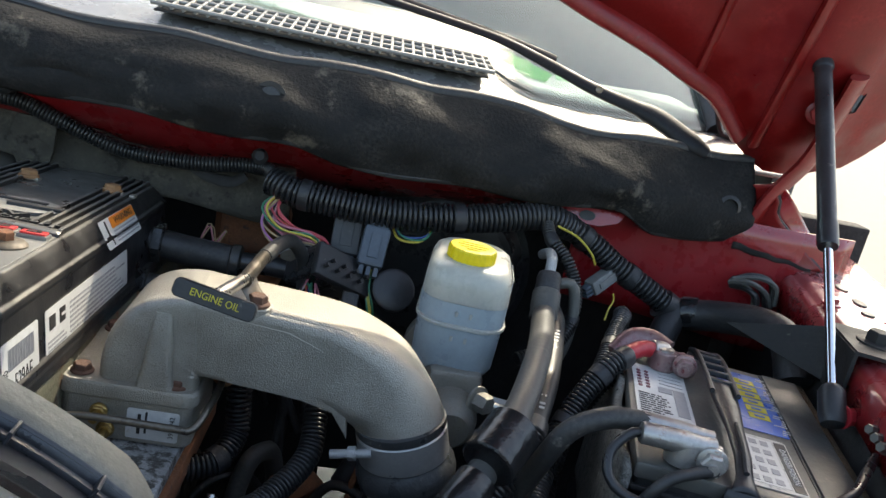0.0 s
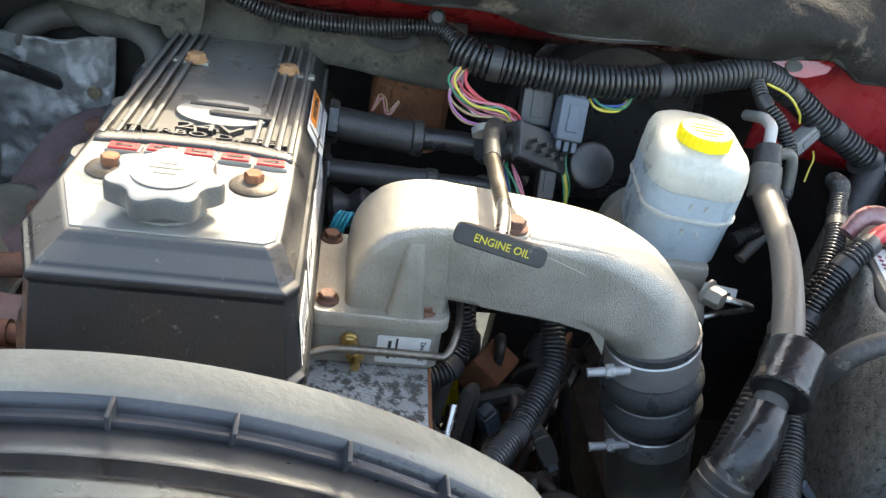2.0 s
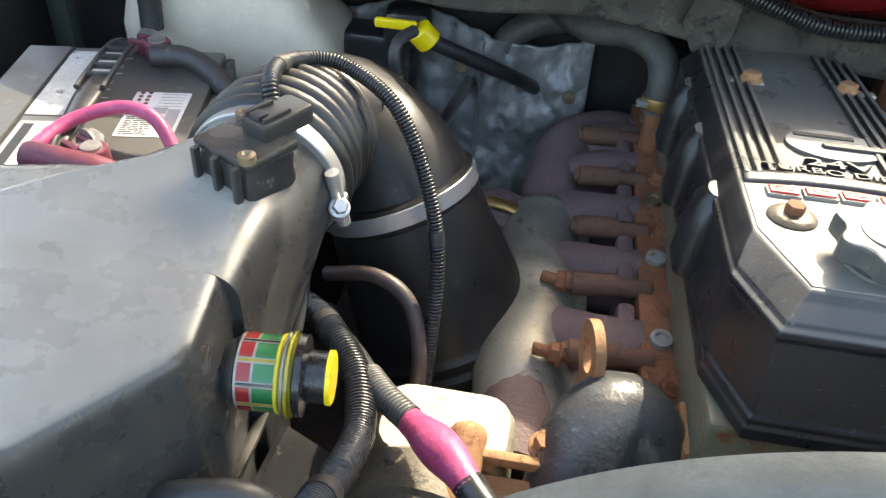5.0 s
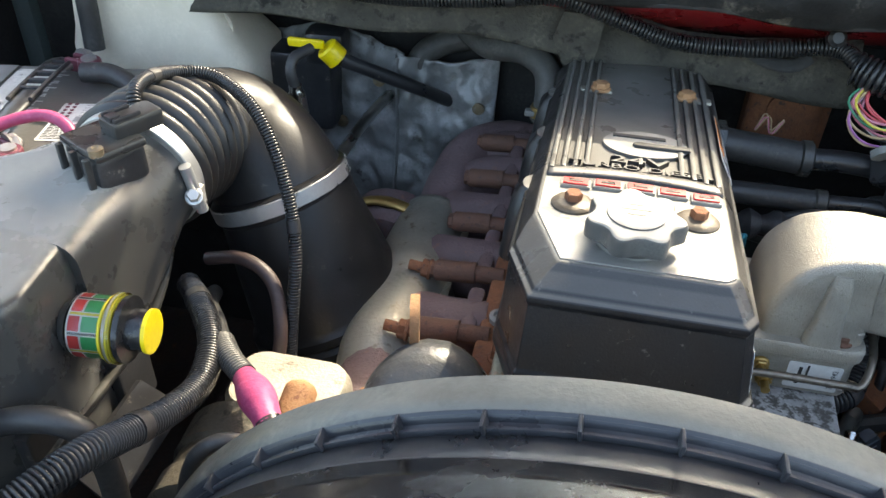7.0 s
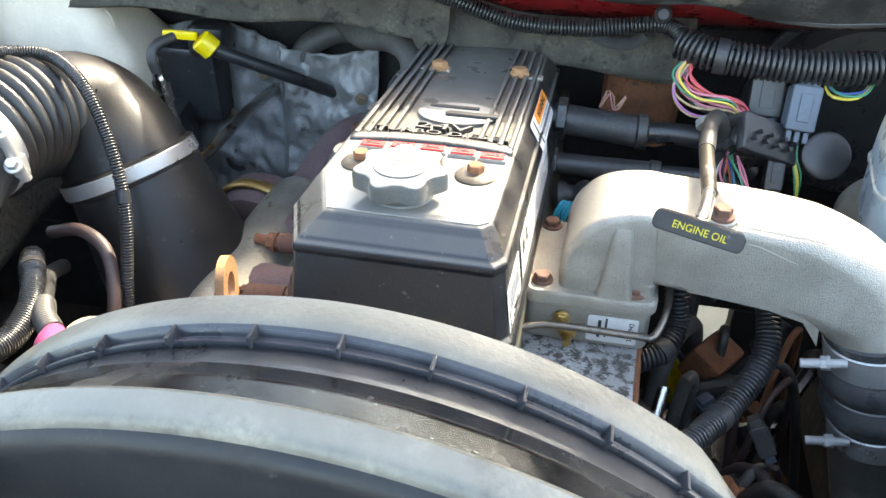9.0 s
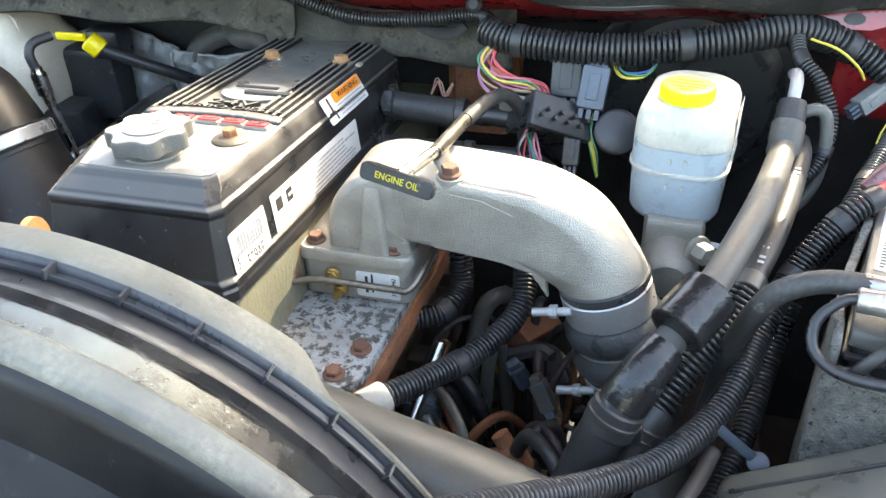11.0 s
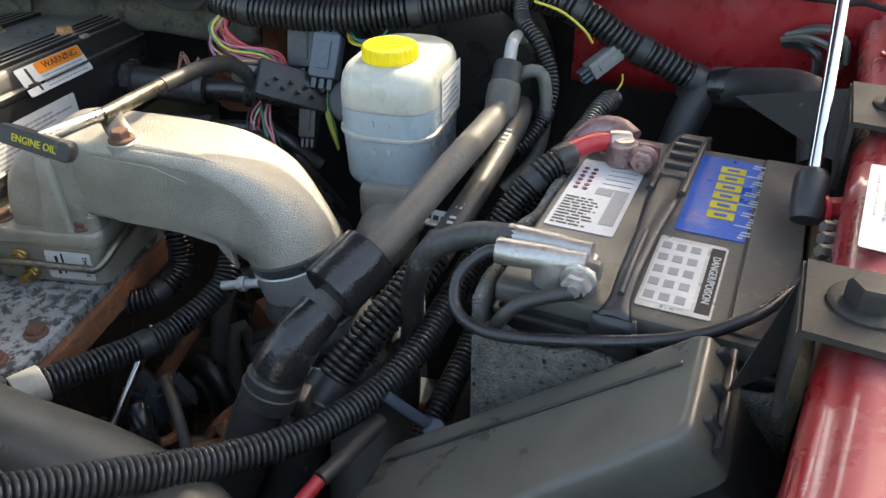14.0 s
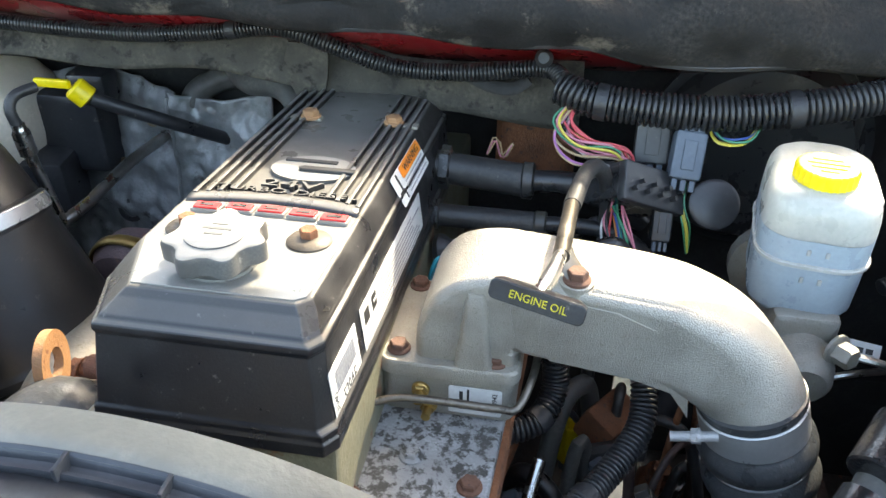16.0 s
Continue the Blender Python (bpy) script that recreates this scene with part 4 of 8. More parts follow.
# labels on the cover's right flank
side = Matrix(((0, 0, 1, 0), (1, 0, 0, 0), (0, 1, 0, 0), (0, 0, 0, 1)))  # xy plane of the label -> flank facing +x


def flank(y, z):
    k = (z + 0.080) / 0.0525
    return W[vc].inverted() @ ENG @ Matrix.Translation((0.0905 - 0.0065 * k + 0.0006, y, z)) @ Matrix.Rotation(radians(-7.1), 4, "Y") @ side


rnd = random.Random(3)
m = flank(0.026, -0.068)
lab = decal("part_label", m, 0.066, 0.048, M["paper"], vc, "white part-number label")
lettering("print", "529AE", 0.0195, m @ pose(0.004, -0.012, 0.0006), M["ink"], lab, 0.0002, 0.62)
for i in range(29):
    bars("code_bar", m, [(-0.022 + i * 0.0016 + 0.0003 * (i % 3), 0.009, 0.0004 + 0.0003 * (i * 7 % 3), 0.017)], M["greyink"], lab)
lettering("print", "53040", 0.010, m @ pose(-0.0265, -0.006, 0.0006, 0, 0, 90), M["ink"], lab, 0.0002, 0.8)
m = flank(0.186, -0.066)
lab = decal("notice_label", m, 0.225, 0.046, M["paper"], vc, "white notice label full of fine print")
bars("fine_print", m, text_lines(rnd, -0.058, 0.106, -0.019, 0.017, 8), M["greyink"], lab)
bars("fine_print", m, text_lines(rnd, -0.108, -0.066, -0.019, -0.004, 4), M["greyink"], lab)
bars("mark", m, [(-0.098, 0.010, 0.013, 0.012), (-0.074, 0.014, 0.010, 0.005), (-0.074, 0.006, 0.010, 0.005), (-0.080, 0.010, 0.004, 0.013)], M["ink"], lab)
m = W[vc].inverted() @ ENG @ Matrix.Translation((0.0795, 0.285, -0.0165)) @ Matrix.Rotation(radians(60), 4, "Y") @ pose(0, 0, 0.002, 0, 0, 90)
lab = decal("warning_label", m, 0.112, 0.030, M["paper"], vc, "orange and white warning label")
ob = decal("orange_band", m @ pose(0.014, 0.0085, 0.0006), 0.080, 0.012, M["orange"], lab)
lettering("print", "WARNING", 0.010, m @ pose(0.016, 0.0085, 0.0013), M["ink"], lab, 0.0002, 1.25)
bars("fine_print", m, text_lines(rnd, -0.024, 0.053, -0.013, 0.001, 4), M["greyink"], lab)
bars("pictogram", m, [(-0.040, 0.004, 0.004, 0.018), (-0.044, -0.004, 0.014, 0.003), (-0.036, -0.008, 0.003, 0.010)], M["ink"], lab)

# oil filler cap
cap = thing("oil_filler_cap", (ENG @ Vector((-0.009, 0.048, 0))), "dusty black scalloped oil filler cap", "oil cap")
bm = bmesh.new()
lathe(bm, [(0.027, -0.002), (0.027, 0.003), (0.025, 0.004), (0.027, 0.008), (0.031, 0.012), (0.031, 0.018)], I4, 32)
part("neck", bm, M["capgrey"], cap)
bm = bmesh.new()
rings = []
for z, k in ((0.010, 0.93), (0.012, 1.0), (0.023, 1.0), (0.0262, 0.96), (0.0275, 0.88)):
    rings.append([Vector((k * r * math.cos(a), k * r * math.sin(a), z)) for a, r in
                  ((2 * math.pi * i / 84, 0.0348 + 0.0040 * max(-0.75, math.cos(7 * 2 * math.pi * i / 84 + 0.6))) for i in range(84))])
loft(bm, rings)
part("knob", bm, M["capgrey"], cap)
bm = bmesh.new()
lathe(bm, [(0.022, 0.0268), (0.022, 0.0285), (0.020, 0.0290), (0, 0.0290)], I4, 40)
disc = part("disc", bm, M["capgrey"], cap)
bars("embossing", pose(0, 0, 0.0285), [(0, 0.004, 0.022, 0.003), (0, -0.003, 0.014, 0.003), (0, 0.010, 0.012, 0.002)], M["greyplastic"], disc)

# ---- intake horn ----
horn = thing("intake_horn", (0.15, 0.74, 1.19), "rough cast aluminium intake horn with an elbow", "intake horn")
bm = bmesh.new()
# foot, shoulder and arm turn about the inner corner
rings = []
for ang, ln, dep, yc in ((180, 0.087, 0.106, 0.746), (172, 0.087, 0.103, 0.745), (160, 0.087, 0.100, 0.744), (148, 0.0865, 0.097, 0.742), (136, 0.085, 0.093, 0.741),
                         (124, 0.082, 0.089, 0.739), (112, 0.079, 0.086, 0.737), (100, 0.0765, 0.084, 0.736), (92, 0.075, 0.083, 0.735)):
    d = Vector((math.cos(radians(ang)), 0, math.sin(radians(ang))))
    c = Vector((0.208, yc, 1.2535)) + d * ln / 2
    rings.append(rring(c, d, Y, ln, dep, 0.009, 8))
secs = [((0.250, 0.729, 1.2910), (1, -0.13, 0), 0.075, 0.082, 0.008), ((0.300, 0.722, 1.2905), (1, -0.14, -0.02), 0.075, 0.082, 0.009), ((0.336, 0.716, 1.2865), (1, -0.14, -0.16), 0.076, 0.083, 0.013),
        ((0.366, 0.708, 1.274), (1, -0.12, -0.6), 0.081, 0.084, 0.023), ((0.387, 0.700, 1.254), (0.66, -0.06, -1), 0.083, 0.083, 0.039), ((0.396, 0.696, 1.240), (0.42, 0, -1), 0.084, 0.083, 0.0412)]
for c, d, h, w, r in secs:
    d = Vector(d).normalized()
    side_ = (Y - d * Y.dot(d)).normalized()
    rings.append(rring(c, d.cross(side_), side_, h, w, r, 8))
fine = []
for k in range(len(rings) - 1):
    ring4 = [rings[max(0, k - 1)], rings[k], rings[k + 1], rings[min(len(rings) - 1, k + 2)]]
    for j in range(4):
        t = j / 4
        fine.append([0.5 * (2 * b + (c - a) * t + (2 * a - 5 * b + 4 * c - d) * t * t + (3 * b - a - 3 * c + d) * t ** 3) for a, b, c, d in zip(*ring4)])
fine.append(rings[-1])
loft(bm, [[Vector((p.x, p.y, 1.236)) for p in rings[0]]] + fine)
part("casting", bm, M["cast"], horn, world=True, sharp=55)
bm = bmesh.new()
loft(bm, [rring((0.172, 0.6955, z), X, Y, w, d, 0.006) for z, w, d in ((1.238, 0.034, 0.022), (1.262, 0.026, 0.018), (1.300, 0.020, 0.012), (1.312, 0.014, 0.006))])
part("front_rib", bm, M["cast"], horn, world=True)
bm = bmesh.new()
HP = Matrix.Translation((0.252, 0.6880, 1.2830)) @ pose(0, 0, 0, 90, 0, -7.7)
prism(bm, [(-0.028, -0.014), (-0.018, -0.0265), (0.050, -0.0265), (0.080, -0.032), (0.096, -0.056), (0.092, -0.028), (0.080, 0.004), (0.062, 0.024), (0.030, 0.034), (-0.028, 0.036)], -0.004, 0.0016, HP, 0.001)
part("front_pad", bm, M["cast"], horn, world=True)
bm = bmesh.new()
sweep(bm, [(0.262, 0.694, 1.3265), (0.300, 0.689, 1.3265), (0.337, 0.684, 1.322), (0.366, 0.676, 1.307)], lambda t: 0.006 * (1 - 0.6 * t), 10, 0.006, flat=0.5)
part("top_ridge", bm, M["cast"], horn, world=True)
bm = bmesh.new()
loft(bm, [rring((0.150, 0.745, z), X, Y, w, w, 0.014) for z, w in ((1.226, 0.120), (1.228, 0.124), (1.238, 0.124), (1.241, 0.120))])
part("flange", bm, M["cast"], horn, world=True)
for p in ((0.106, 0.701), (0.190, 0.698), (0.106, 0.795), (0.196, 0.795)):
    bm = bmesh.new()
    bolt(bm, (*p, 1.241), (0, 0, 1), 0.0075, 0.008, 1.35)
    part("bolt", bm, M["rustdark"], horn, "rusty bolt", world=True)
bm = bmesh.new()
lathe(bm, [(0.014, -0.02), (0.014, 0.006), (0.012, 0.008), (0, 0.008)], aim((0.249, 0.702, 1.324), (0, 0, 1)), 24)
lug = part("lug", bm, M["cast"], horn, world=True)
bm = bmesh.new()
bolt(bm, (0.249, 0.700, 1.332), (0, 0, 1), 0.008, 0.009, 1.4)
part("bolt", bm, M["rustdark"], lug, world=True)
bm = bmesh.new()
sweep(bm, [(0.236, 0.712, 1.350), (0.240, 0.708, 1.343), (0.249, 0.702, 1.334)], 0.010, 10, 0.006, flat=0.2)
part("dipstick_tab", bm, M["tubemetal"], lug, world=True)

heater = thing("heater_housing", (0.15, 0.74, 1.19), "grey metal heater housing below the intake horn", "housing")
bm = bmesh.new()
loft(bm, [rring((0.150, 0.745, z), X, Y, w, w, 0.012) for z, w in ((1.186, 0.118), (1.225, 0.116))])
part("body", bm, M["cast"], heater, world=True)
m = W[heater].inverted() @ Matrix.Translation((0.175, 0.6858, 1.205)) @ pose(0, 0, 0, 90)
lab = decal("tag", m, 0.046, 0.030, M["paper"], heater, "white part tag")
lettering("print", "3973942", 0.0065, m @ pose(0.017, 0, 0.0006, 0, 0, 90), M["ink"], lab, 0.0002)
bars("fine_print", m, [(-0.012, 0, 0.003, 0.02), (-0.006, 0.002, 0.002, 0.022)], M["ink"], lab)
for x, z in ((0.128, 1.213), (0.135, 1.196)):
    bm = bmesh.new()
    rod(bm, (x, 0.69, z), (x, 0.668, z), 0.004)
    bolt(bm, (x, 0.684, z), (0, -1, 0), 0.0065, 0.006, 1.2)
    part("stud", bm, M["brass"], heater, "brass terminal stud", world=True)

plate = thing("intake_plate", (0.13, 0.62, 1.17), "oxidised grey cover plate on the rusty intake manifold", "plate")
bm = bmesh.new()
prism(bm, [(0.078, 0.570), (0.180, 0.556), (0.196, 0.575), (0.206, 0.80), (0.085, 0.80)], 1.172, 1.184, I4, 0.003)
part("sheet", bm, M["oxide"], plate, world=True)
bm = bmesh.new()
prism(bm, [(0.060, 0.560), (0.190, 0.545), (0.203, 0.570), (0.212, 0.82), (0.060, 0.82)], 1.148, 1.171, I4, 0.006)
part("manifold_flange", bm, M["rust"], plate, "rusty iron flange", world=True)
for p in ((0.182, 0.611), (0.170, 0.572), (0.090, 0.585), (0.13, 0.635)):
    bm = bmesh.new()
    bolt(bm, (*p, 1.184), (0, 0, 1), 0.0075, 0.008, 1.4)
    part("bolt", bm, M["rustdark"] if p[0] != 0.13 else M["oxide"], plate, world=True)

# steel fuel line across the housing
bm = bmesh.new()
sweep(bm, [(0.02, 0.655, 1.20), (0.085, 0.66, 1.212), (0.12, 0.668, 1.216), (0.195, 0.672, 1.213), (0.212, 0.674, 1.214), (0.222, 0.70, 1.228), (0.225, 0.74, 1.235)], 0.0036, 10, 0.006)
line = solo("fuel_line", bm, M["tubemetal"], "bent steel fuel line across the housing", "fuel line")
for p, d in (((0.225, 0.74, 1.235), (0, 1, 0.2)), ((0.03, 0.656, 1.202), (-1, 0, 0))):
    bm = bmesh.new()
    bolt(bm, p, d, 0.009, 0.02, 1.2)
    part("union_nut", bm, M["rustlight"], line, "rusty union nut", world=True)

# dipstick
dip = thing("oil_dipstick", (0.22, 0.63, 1.36), "engine oil dipstick with a black T handle", "dipstick")
HM = W[dip].inverted() @ Matrix.Translation((0.222, 0.6315, 1.3585)) @ pose(0, 0, 0, 74, 7, -11)
bm = bmesh.new()
loft(bm, [rring(HM @ Vector((0, 0, z)), HM.to_3x3() @ X, HM.to_3x3() @ Y, w, h, 0.005) for z, w, h in ((-0.012, 0.050, 0.009), (-0.009, 0.062, 0.013), (-0.002, 0.069, 0.0155), (0.003, 0.069, 0.0155), (0.004, 0.067, 0.0135))])
hd = part("handle", bm, M["plastic"], dip)
lettering("print", "ENGINE OIL", 0.0084, HM @ pose(0.001, 0, 0.0043), M["yellowink"], hd, 0.0002, 0.92)
bm = bmesh.new()
sweep(bm, [(0.222, 0.634, 1.3595), (0.230, 0.67, 1.357), (0.236, 0.71, 1.352)], lambda t: 0.0062 - 0.001 * t, 12, 0.006)
part("collar", bm, M["steel"], dip, world=True)
bm = bmesh.new()
sweep(bm, [(0.235, 0.70, 1.352), (0.240, 0.80, 1.343)], 0.0068, 12, 0.01)
part("tube", bm, M["tubemetal"], dip, "dull bronze dipstick tube", world=True)
bm = bmesh.new()
sweep(bm, [(0.240, 0.795, 1.343), (0.250, 0.87, 1.336), (0.262, 0.91, 1.325), (0.275, 0.93, 1.29), (0.28, 0.93, 1.2), (0.28, 0.9, 1.0)], 0.008, 12, 0.01)
part("sleeve", bm, M["rubber"], dip, world=True)

# boost boot below the elbow
boot = thing("boost_boot", (0.42, 0.69, 1.08), "black ribbed rubber boot with steel band clamps", "hose boot")
BM = aim((0.3955, 0.695, 1.242), (0.30, 0.0, -1)) @ Matrix.Diagonal((0.91, 0.91, 1, 1))
bm = bmesh.new()
lathe(bm, [(0.044, -0.004), (0.0472, -0.003), (0.0472, 0.003), (0.0455, 0.005), (0.0455, 0.033), (0.0480, 0.036), (0.0520, 0.043), (0.0530, 0.050), (0.0515, 0.058), (0.0455, 0.065), (0.0455, 0.067), (0.0515, 0.074), (0.0535, 0.082), (0.0520, 0.090), (0.0460, 0.098), (0.0455, 0.104), (0.0455, 0.130), (0.044, 0.135)], BM, 40)
part("boot", bm, M["hose"], boot, world=True)
bm = bmesh.new()
lathe(bm, [(0.0458, 0.0648), (0.0468, 0.0655), (0.0468, 0.0668), (0.0458, 0.0675)], BM, 40)
part("middle_ring", bm, M["clamp"], boot, "thin steel ring", world=True)
for h0, h1 in ((0.006, 0.034), (0.103, 0.128)):
    bm = bmesh.new()
    lathe(bm, [(0.0462, h0), (0.0474, h0 + 0.001), (0.0474, h1 - 0.001), (0.0462, h1)], BM, 48)
    cl = part("band_clamp", bm, M["clamp"], boot, "shiny steel band clamp", world=True)
    bm = bmesh.new()
    p = BM @ Vector((0, 0, (h0 + h1) / 2))
    rod(bm, p + Vector((-0.03, -0.032, 0)), p + Vector((-0.066, -0.030, -0.008)), 0.0042)
    bolt(bm, p + Vector((-0.044, -0.031, -0.003)), (-1, 0.05, -0.2), 0.006, 0.007, 1.1)
    part("clamp_screw", bm, M["zinc"], cl, world=True)
bm = bmesh.new()
sweep(bm, [BM @ Vector((0, 0, 0.12)), BM @ Vector((0, 0, 0.2)), (0.47, 0.62, 0.98), (0.50, 0.45, 0.92), (0.50, 0.2, 0.92)], 0.043, 20, 0.02)
solo("intercooler_pipe", bm, M["dustygrey"], "dark charge pipe running down to the front", "pipe")

# ---- exhaust side ----
man = thing("exhaust_manifold", (-0.2, 0.8, 1.0), "rusty exhaust manifold with browned runners", "exhaust manifold")
FZ = 1.190
bm = bmesh.new()
box(bm, (-0.110, 0.885, FZ - 0.035), (0.040, 0.57, 0.065), 0.004, pose(0, 0, 0))
part("flange_strip", bm, M["rust"], man, world=True)
for k, y in enumerate((0.725, 0.832, 0.930, 1.025, 1.095)):
    bm = bmesh.new()
    sweep(bm, [(-0.125, y, FZ - 0.034), (-0.165, y, FZ - 0.036), (-0.205, y + (0.02 if k < 3 else -0.01), FZ - 0.050)], 0.034, 16, 0.008)
    run = part("runner", bm, M["manifold"], man, "browned iron runner", world=True)
    bm = bmesh.new()
    box(bm, (-0.141, y, FZ - 0.038), (0.018, 0.074, 0.072), 0.006)
    part("runner_flange", bm, M["manifold"], run, world=True)
for y in (0.690, 0.785, 0.880, 0.980, 1.075):
    bm = bmesh.new()
    rod(bm, (-0.148, y, FZ - 0.005), (-0.190, y, FZ - 0.008), 0.0118)
    rod(bm, (-0.118, y, FZ - 0.005), (-0.150, y, FZ - 0.006), 0.0095)
    bolt(bm, (-0.190, y, FZ - 0.008), (-1, 0, 0), 0.0085, 0.008, 1.3)
    part("spacer_bolt", bm, M["rustdark"], man, "rusty long spacer bolt", world=True)
for y in (0.713, 0.830, 0.935, 1.120):
    bm = bmesh.new()
    lathe(bm, [(0.010, -0.002), (0.010, 0.004), (0.006, 0.005), (0.005, 0.002), (0, 0.002)], aim((-0.112, y, FZ), (0, -0.1, 1)), 20)
    part("stud_seat", bm, M["offwhite"] if y < 0.9 else M["dull"], man, world=True)
for y in (0.66, 0.762, 0.870, 0.980, 1.07):
    bm = bmesh.new()
    bolt(bm, (-0.103, y, FZ - 0.002), (0.1, 0, 1), 0.0095, 0.012, 1.25)
    part("bolt", bm, M["rust"], man, world=True)
bm = bmesh.new()
sweep(bm, [(-0.228, 0.60, 1.12), (-0.226, 0.70, 1.135), (-0.222, 0.82, 1.135), (-0.219, 0.93, 1.135), (-0.218, 1.02, 1.142), (-0.205, 1.09, 1.150), (-0.165, 1.125, 1.152), (-0.125, 1.125, 1.15)], 0.037, 20, 0.012)
part("log", bm, M["manifold"], man, world=True)

shield = thing("heat_shield", (-0.23, 0.75, 1.1), "dented dull steel heat shield over the manifold", "heat shield")


def shield_arc(u, v):
    y = 0.628 + 0.307 * u
    sag = max(0, (0.705 - y) / 0.077)
    a = math.pi * (-0.05 + 1.0 * v)
    r = 0.045 + 0.0045 * max(0, math.sin(38 * y + 2.2)) ** 3 + 0.0015 * math.sin(9 * v + 30 * y)
    r *= 1 - 0.38 * sag ** 3
    cx, cz = -0.227 + 0.014 * sag ** 2, 1.130 - 0.030 * sag ** 2
    return Vector((cx + r * 1.02 * math.cos(a), y - 0.012 * sag * math.sin(a), cz + r * math.sin(a) * (1 - 0.15 * sag)))


bm = bmesh.new()
sheet(bm, shield_arc, 40, 16)
thick(part("shell", bm, M["shield"], shield, world=True), 0.0025, 1)
bm = bmesh.new()
sweep(bm, [(-0.185, 0.63, 1.135), (-0.186, 0.72, 1.150), (-0.186, 0.83, 1.150), (-0.186, 0.935, 1.148)], 0.016, 10, 0.015, flat=0.12)
part("edge_flange", bm, M["shield"], shield, world=True)
for y in (0.685, 0.785):
    bm = bmesh.new()
    rod(bm, (-0.19, y, 1.180), (-0.222, y, 1.184), 0.0058)
    bolt(bm, (-0.198, y, 1.181), (-1, 0, 0.12), 0.0095, 0.010, 1.2)
    part("stud", bm, M["rust"], shield, world=True)

# lifting eye
eye_ = thing("lifting_eye", (-0.18, 0.63, 1.20), "rusty steel lifting eye", "lifting eye")
bm = bmesh.new()
rings = []
N = 28
LM = Matrix.Translation((-0.178, 0.632, 1.238)) @ pose(0, 0, 0, 0, 90, 12)
ov = [[], [], [], []]
for i in range(N):
    a = 2 * math.pi * i / N
    for k, (r, z) in enumerate(((0.026, -0.004), (0.026, 0.004), (0.0125, 0.004), (0.0125, -0.004))):
        ov[k].append(bm.verts.new(LM @ Vector((r * math.cos(a) * 1.15, r * math.sin(a), z))))
for k in range(4):
    a, b = ov[k], ov[(k + 1) % 4]
    for i in range(N):
        bm.faces.new((a[i], a[(i + 1) % N], b[(i + 1) % N], b[i]))
box(bm, (0.045, 0, 0), (0.05, 0.03, 0.008), 0.002, LM)
part("ring", bm, M["rustlight"], eye_, world=True)

# upper coolant hose elbow
bm = bmesh.new()
chose = thing("coolant_hose", (-0.16, 0.56, 1.1), "thick grey rubber coolant hose elbow", "hose")
sweep(bm, [(-0.112, 0.572, 1.10), (-0.120, 0.582, 1.155), (-0.134, 0.596, 1.196), (-0.155, 0.598, 1.212), (-0.174, 0.578, 1.204), (-0.183, 0.550, 1.175), (-0.184, 0.53, 1.13), (-0.178, 0.51, 1.05)], 0.0345, 28, 0.006)
part("elbow", bm, M["hose"], chose, world=True)
bm = bmesh.new()
lathe(bm, [(0.0350, 0), (0.0362, 0.001), (0.0362, 0.012), (0.0350, 0.013)], aim((-0.113, 0.574, 1.112), (-0.1, 0.15, 1)), 32)
part("hose_clamp", bm, M["zinc"], chose, "dull hose clamp", world=True)
bm = bmesh.new()
box(bm, (-0.085, 0.60, 1.17), (0.05, 0.06, 0.09), 0.012)
bolt(bm, (-0.085, 0.585, 1.215), (0, -0.3, 1), 0.011, 0.012)
bolt(bm, (-0.075, 0.575, 1.165), (0, -1, 0.3), 0.008, 0.012)
solo("thermostat_housing", bm, M["rustlight"], "sunlit rusty thermostat housing behind the hose", "housing")

# alternator and its bracket
alt = thing("alternator", (-0.29, 0.50, 1.08), "dusty aluminium alternator below the wiring", "alternator")
bm = bmesh.new()
lathe(bm, [(0.06, 0), (0.072, 0.006), (0.072, 0.03), (0.068, 0.034), (0.068, 0.055), (0.072, 0.058), (0.072, 0.09), (0.06, 0.10), (0, 0.10)], aim((-0.295, 0.455, 1.130), (0, 1, 0.05)), 32)
part("body", bm, M["altbody"], alt, "dark dusty housing", world=True)
bm = bmesh.new()
lathe(bm, [(0.028, 0), (0.032, 0.003), (0.030, 0.008), (0.034, 0.014), (0.034, 0.03), (0.0, 0.03)], aim((-0.295, 0.415, 1.130), (0, 1, 0.05)), 28)
part("pulley", bm, M["plastic"], alt, world=True)
bm = bmesh.new()
loft(bm, [rring((-0.282, 0.582, z), X, Y, w, 0.066, 0.02) for z, w in ((1.140, 0.112), (1.184, 0.108), (1.192, 0.098))])
part("bracket_cover", bm, M["palemetal"], alt, "pale cast bracket", world=True)
br = thing("rusty_bracket", (-0.19, 0.52, 1.12), "orange rusted bracket with a thick boss", "bracket")
bm = bmesh.new()
sweep(bm, [(-0.266, 0.44, 1.150), (-0.265, 0.49, 1.175), (-0.263, 0.54, 1.196), (-0.262, 0.562, 1.205), (-0.2618, 0.572, 1.209)], lambda t: 0.0145 * (1 if t < 0.93 else math.sqrt(max(0.05, 1 - ((t - 0.93) / 0.07) ** 2))), 18, 0.004)
part("boss", bm, M["rustlight"], br, world=True)
bm = bmesh.new()
box(bm, (-0.226, 0.550, 1.200), (0.072, 0.009, 0.011), 0.003)
box(bm, (0, 0, 0), (0.072, 0.080, 0.008), 0.003, pose(-0.228, 0.508, 1.170, 25))
box(bm, (-0.193, 0.530, 1.182), (0.012, 0.060, 0.040), 0.004)
part("web", bm, M["rustlight"], br, world=True)
bm = bmesh.new()
bolt(bm, (-0.205, 0.566, 1.202), (0, -0.2, 1), 0.0085, 0.013)
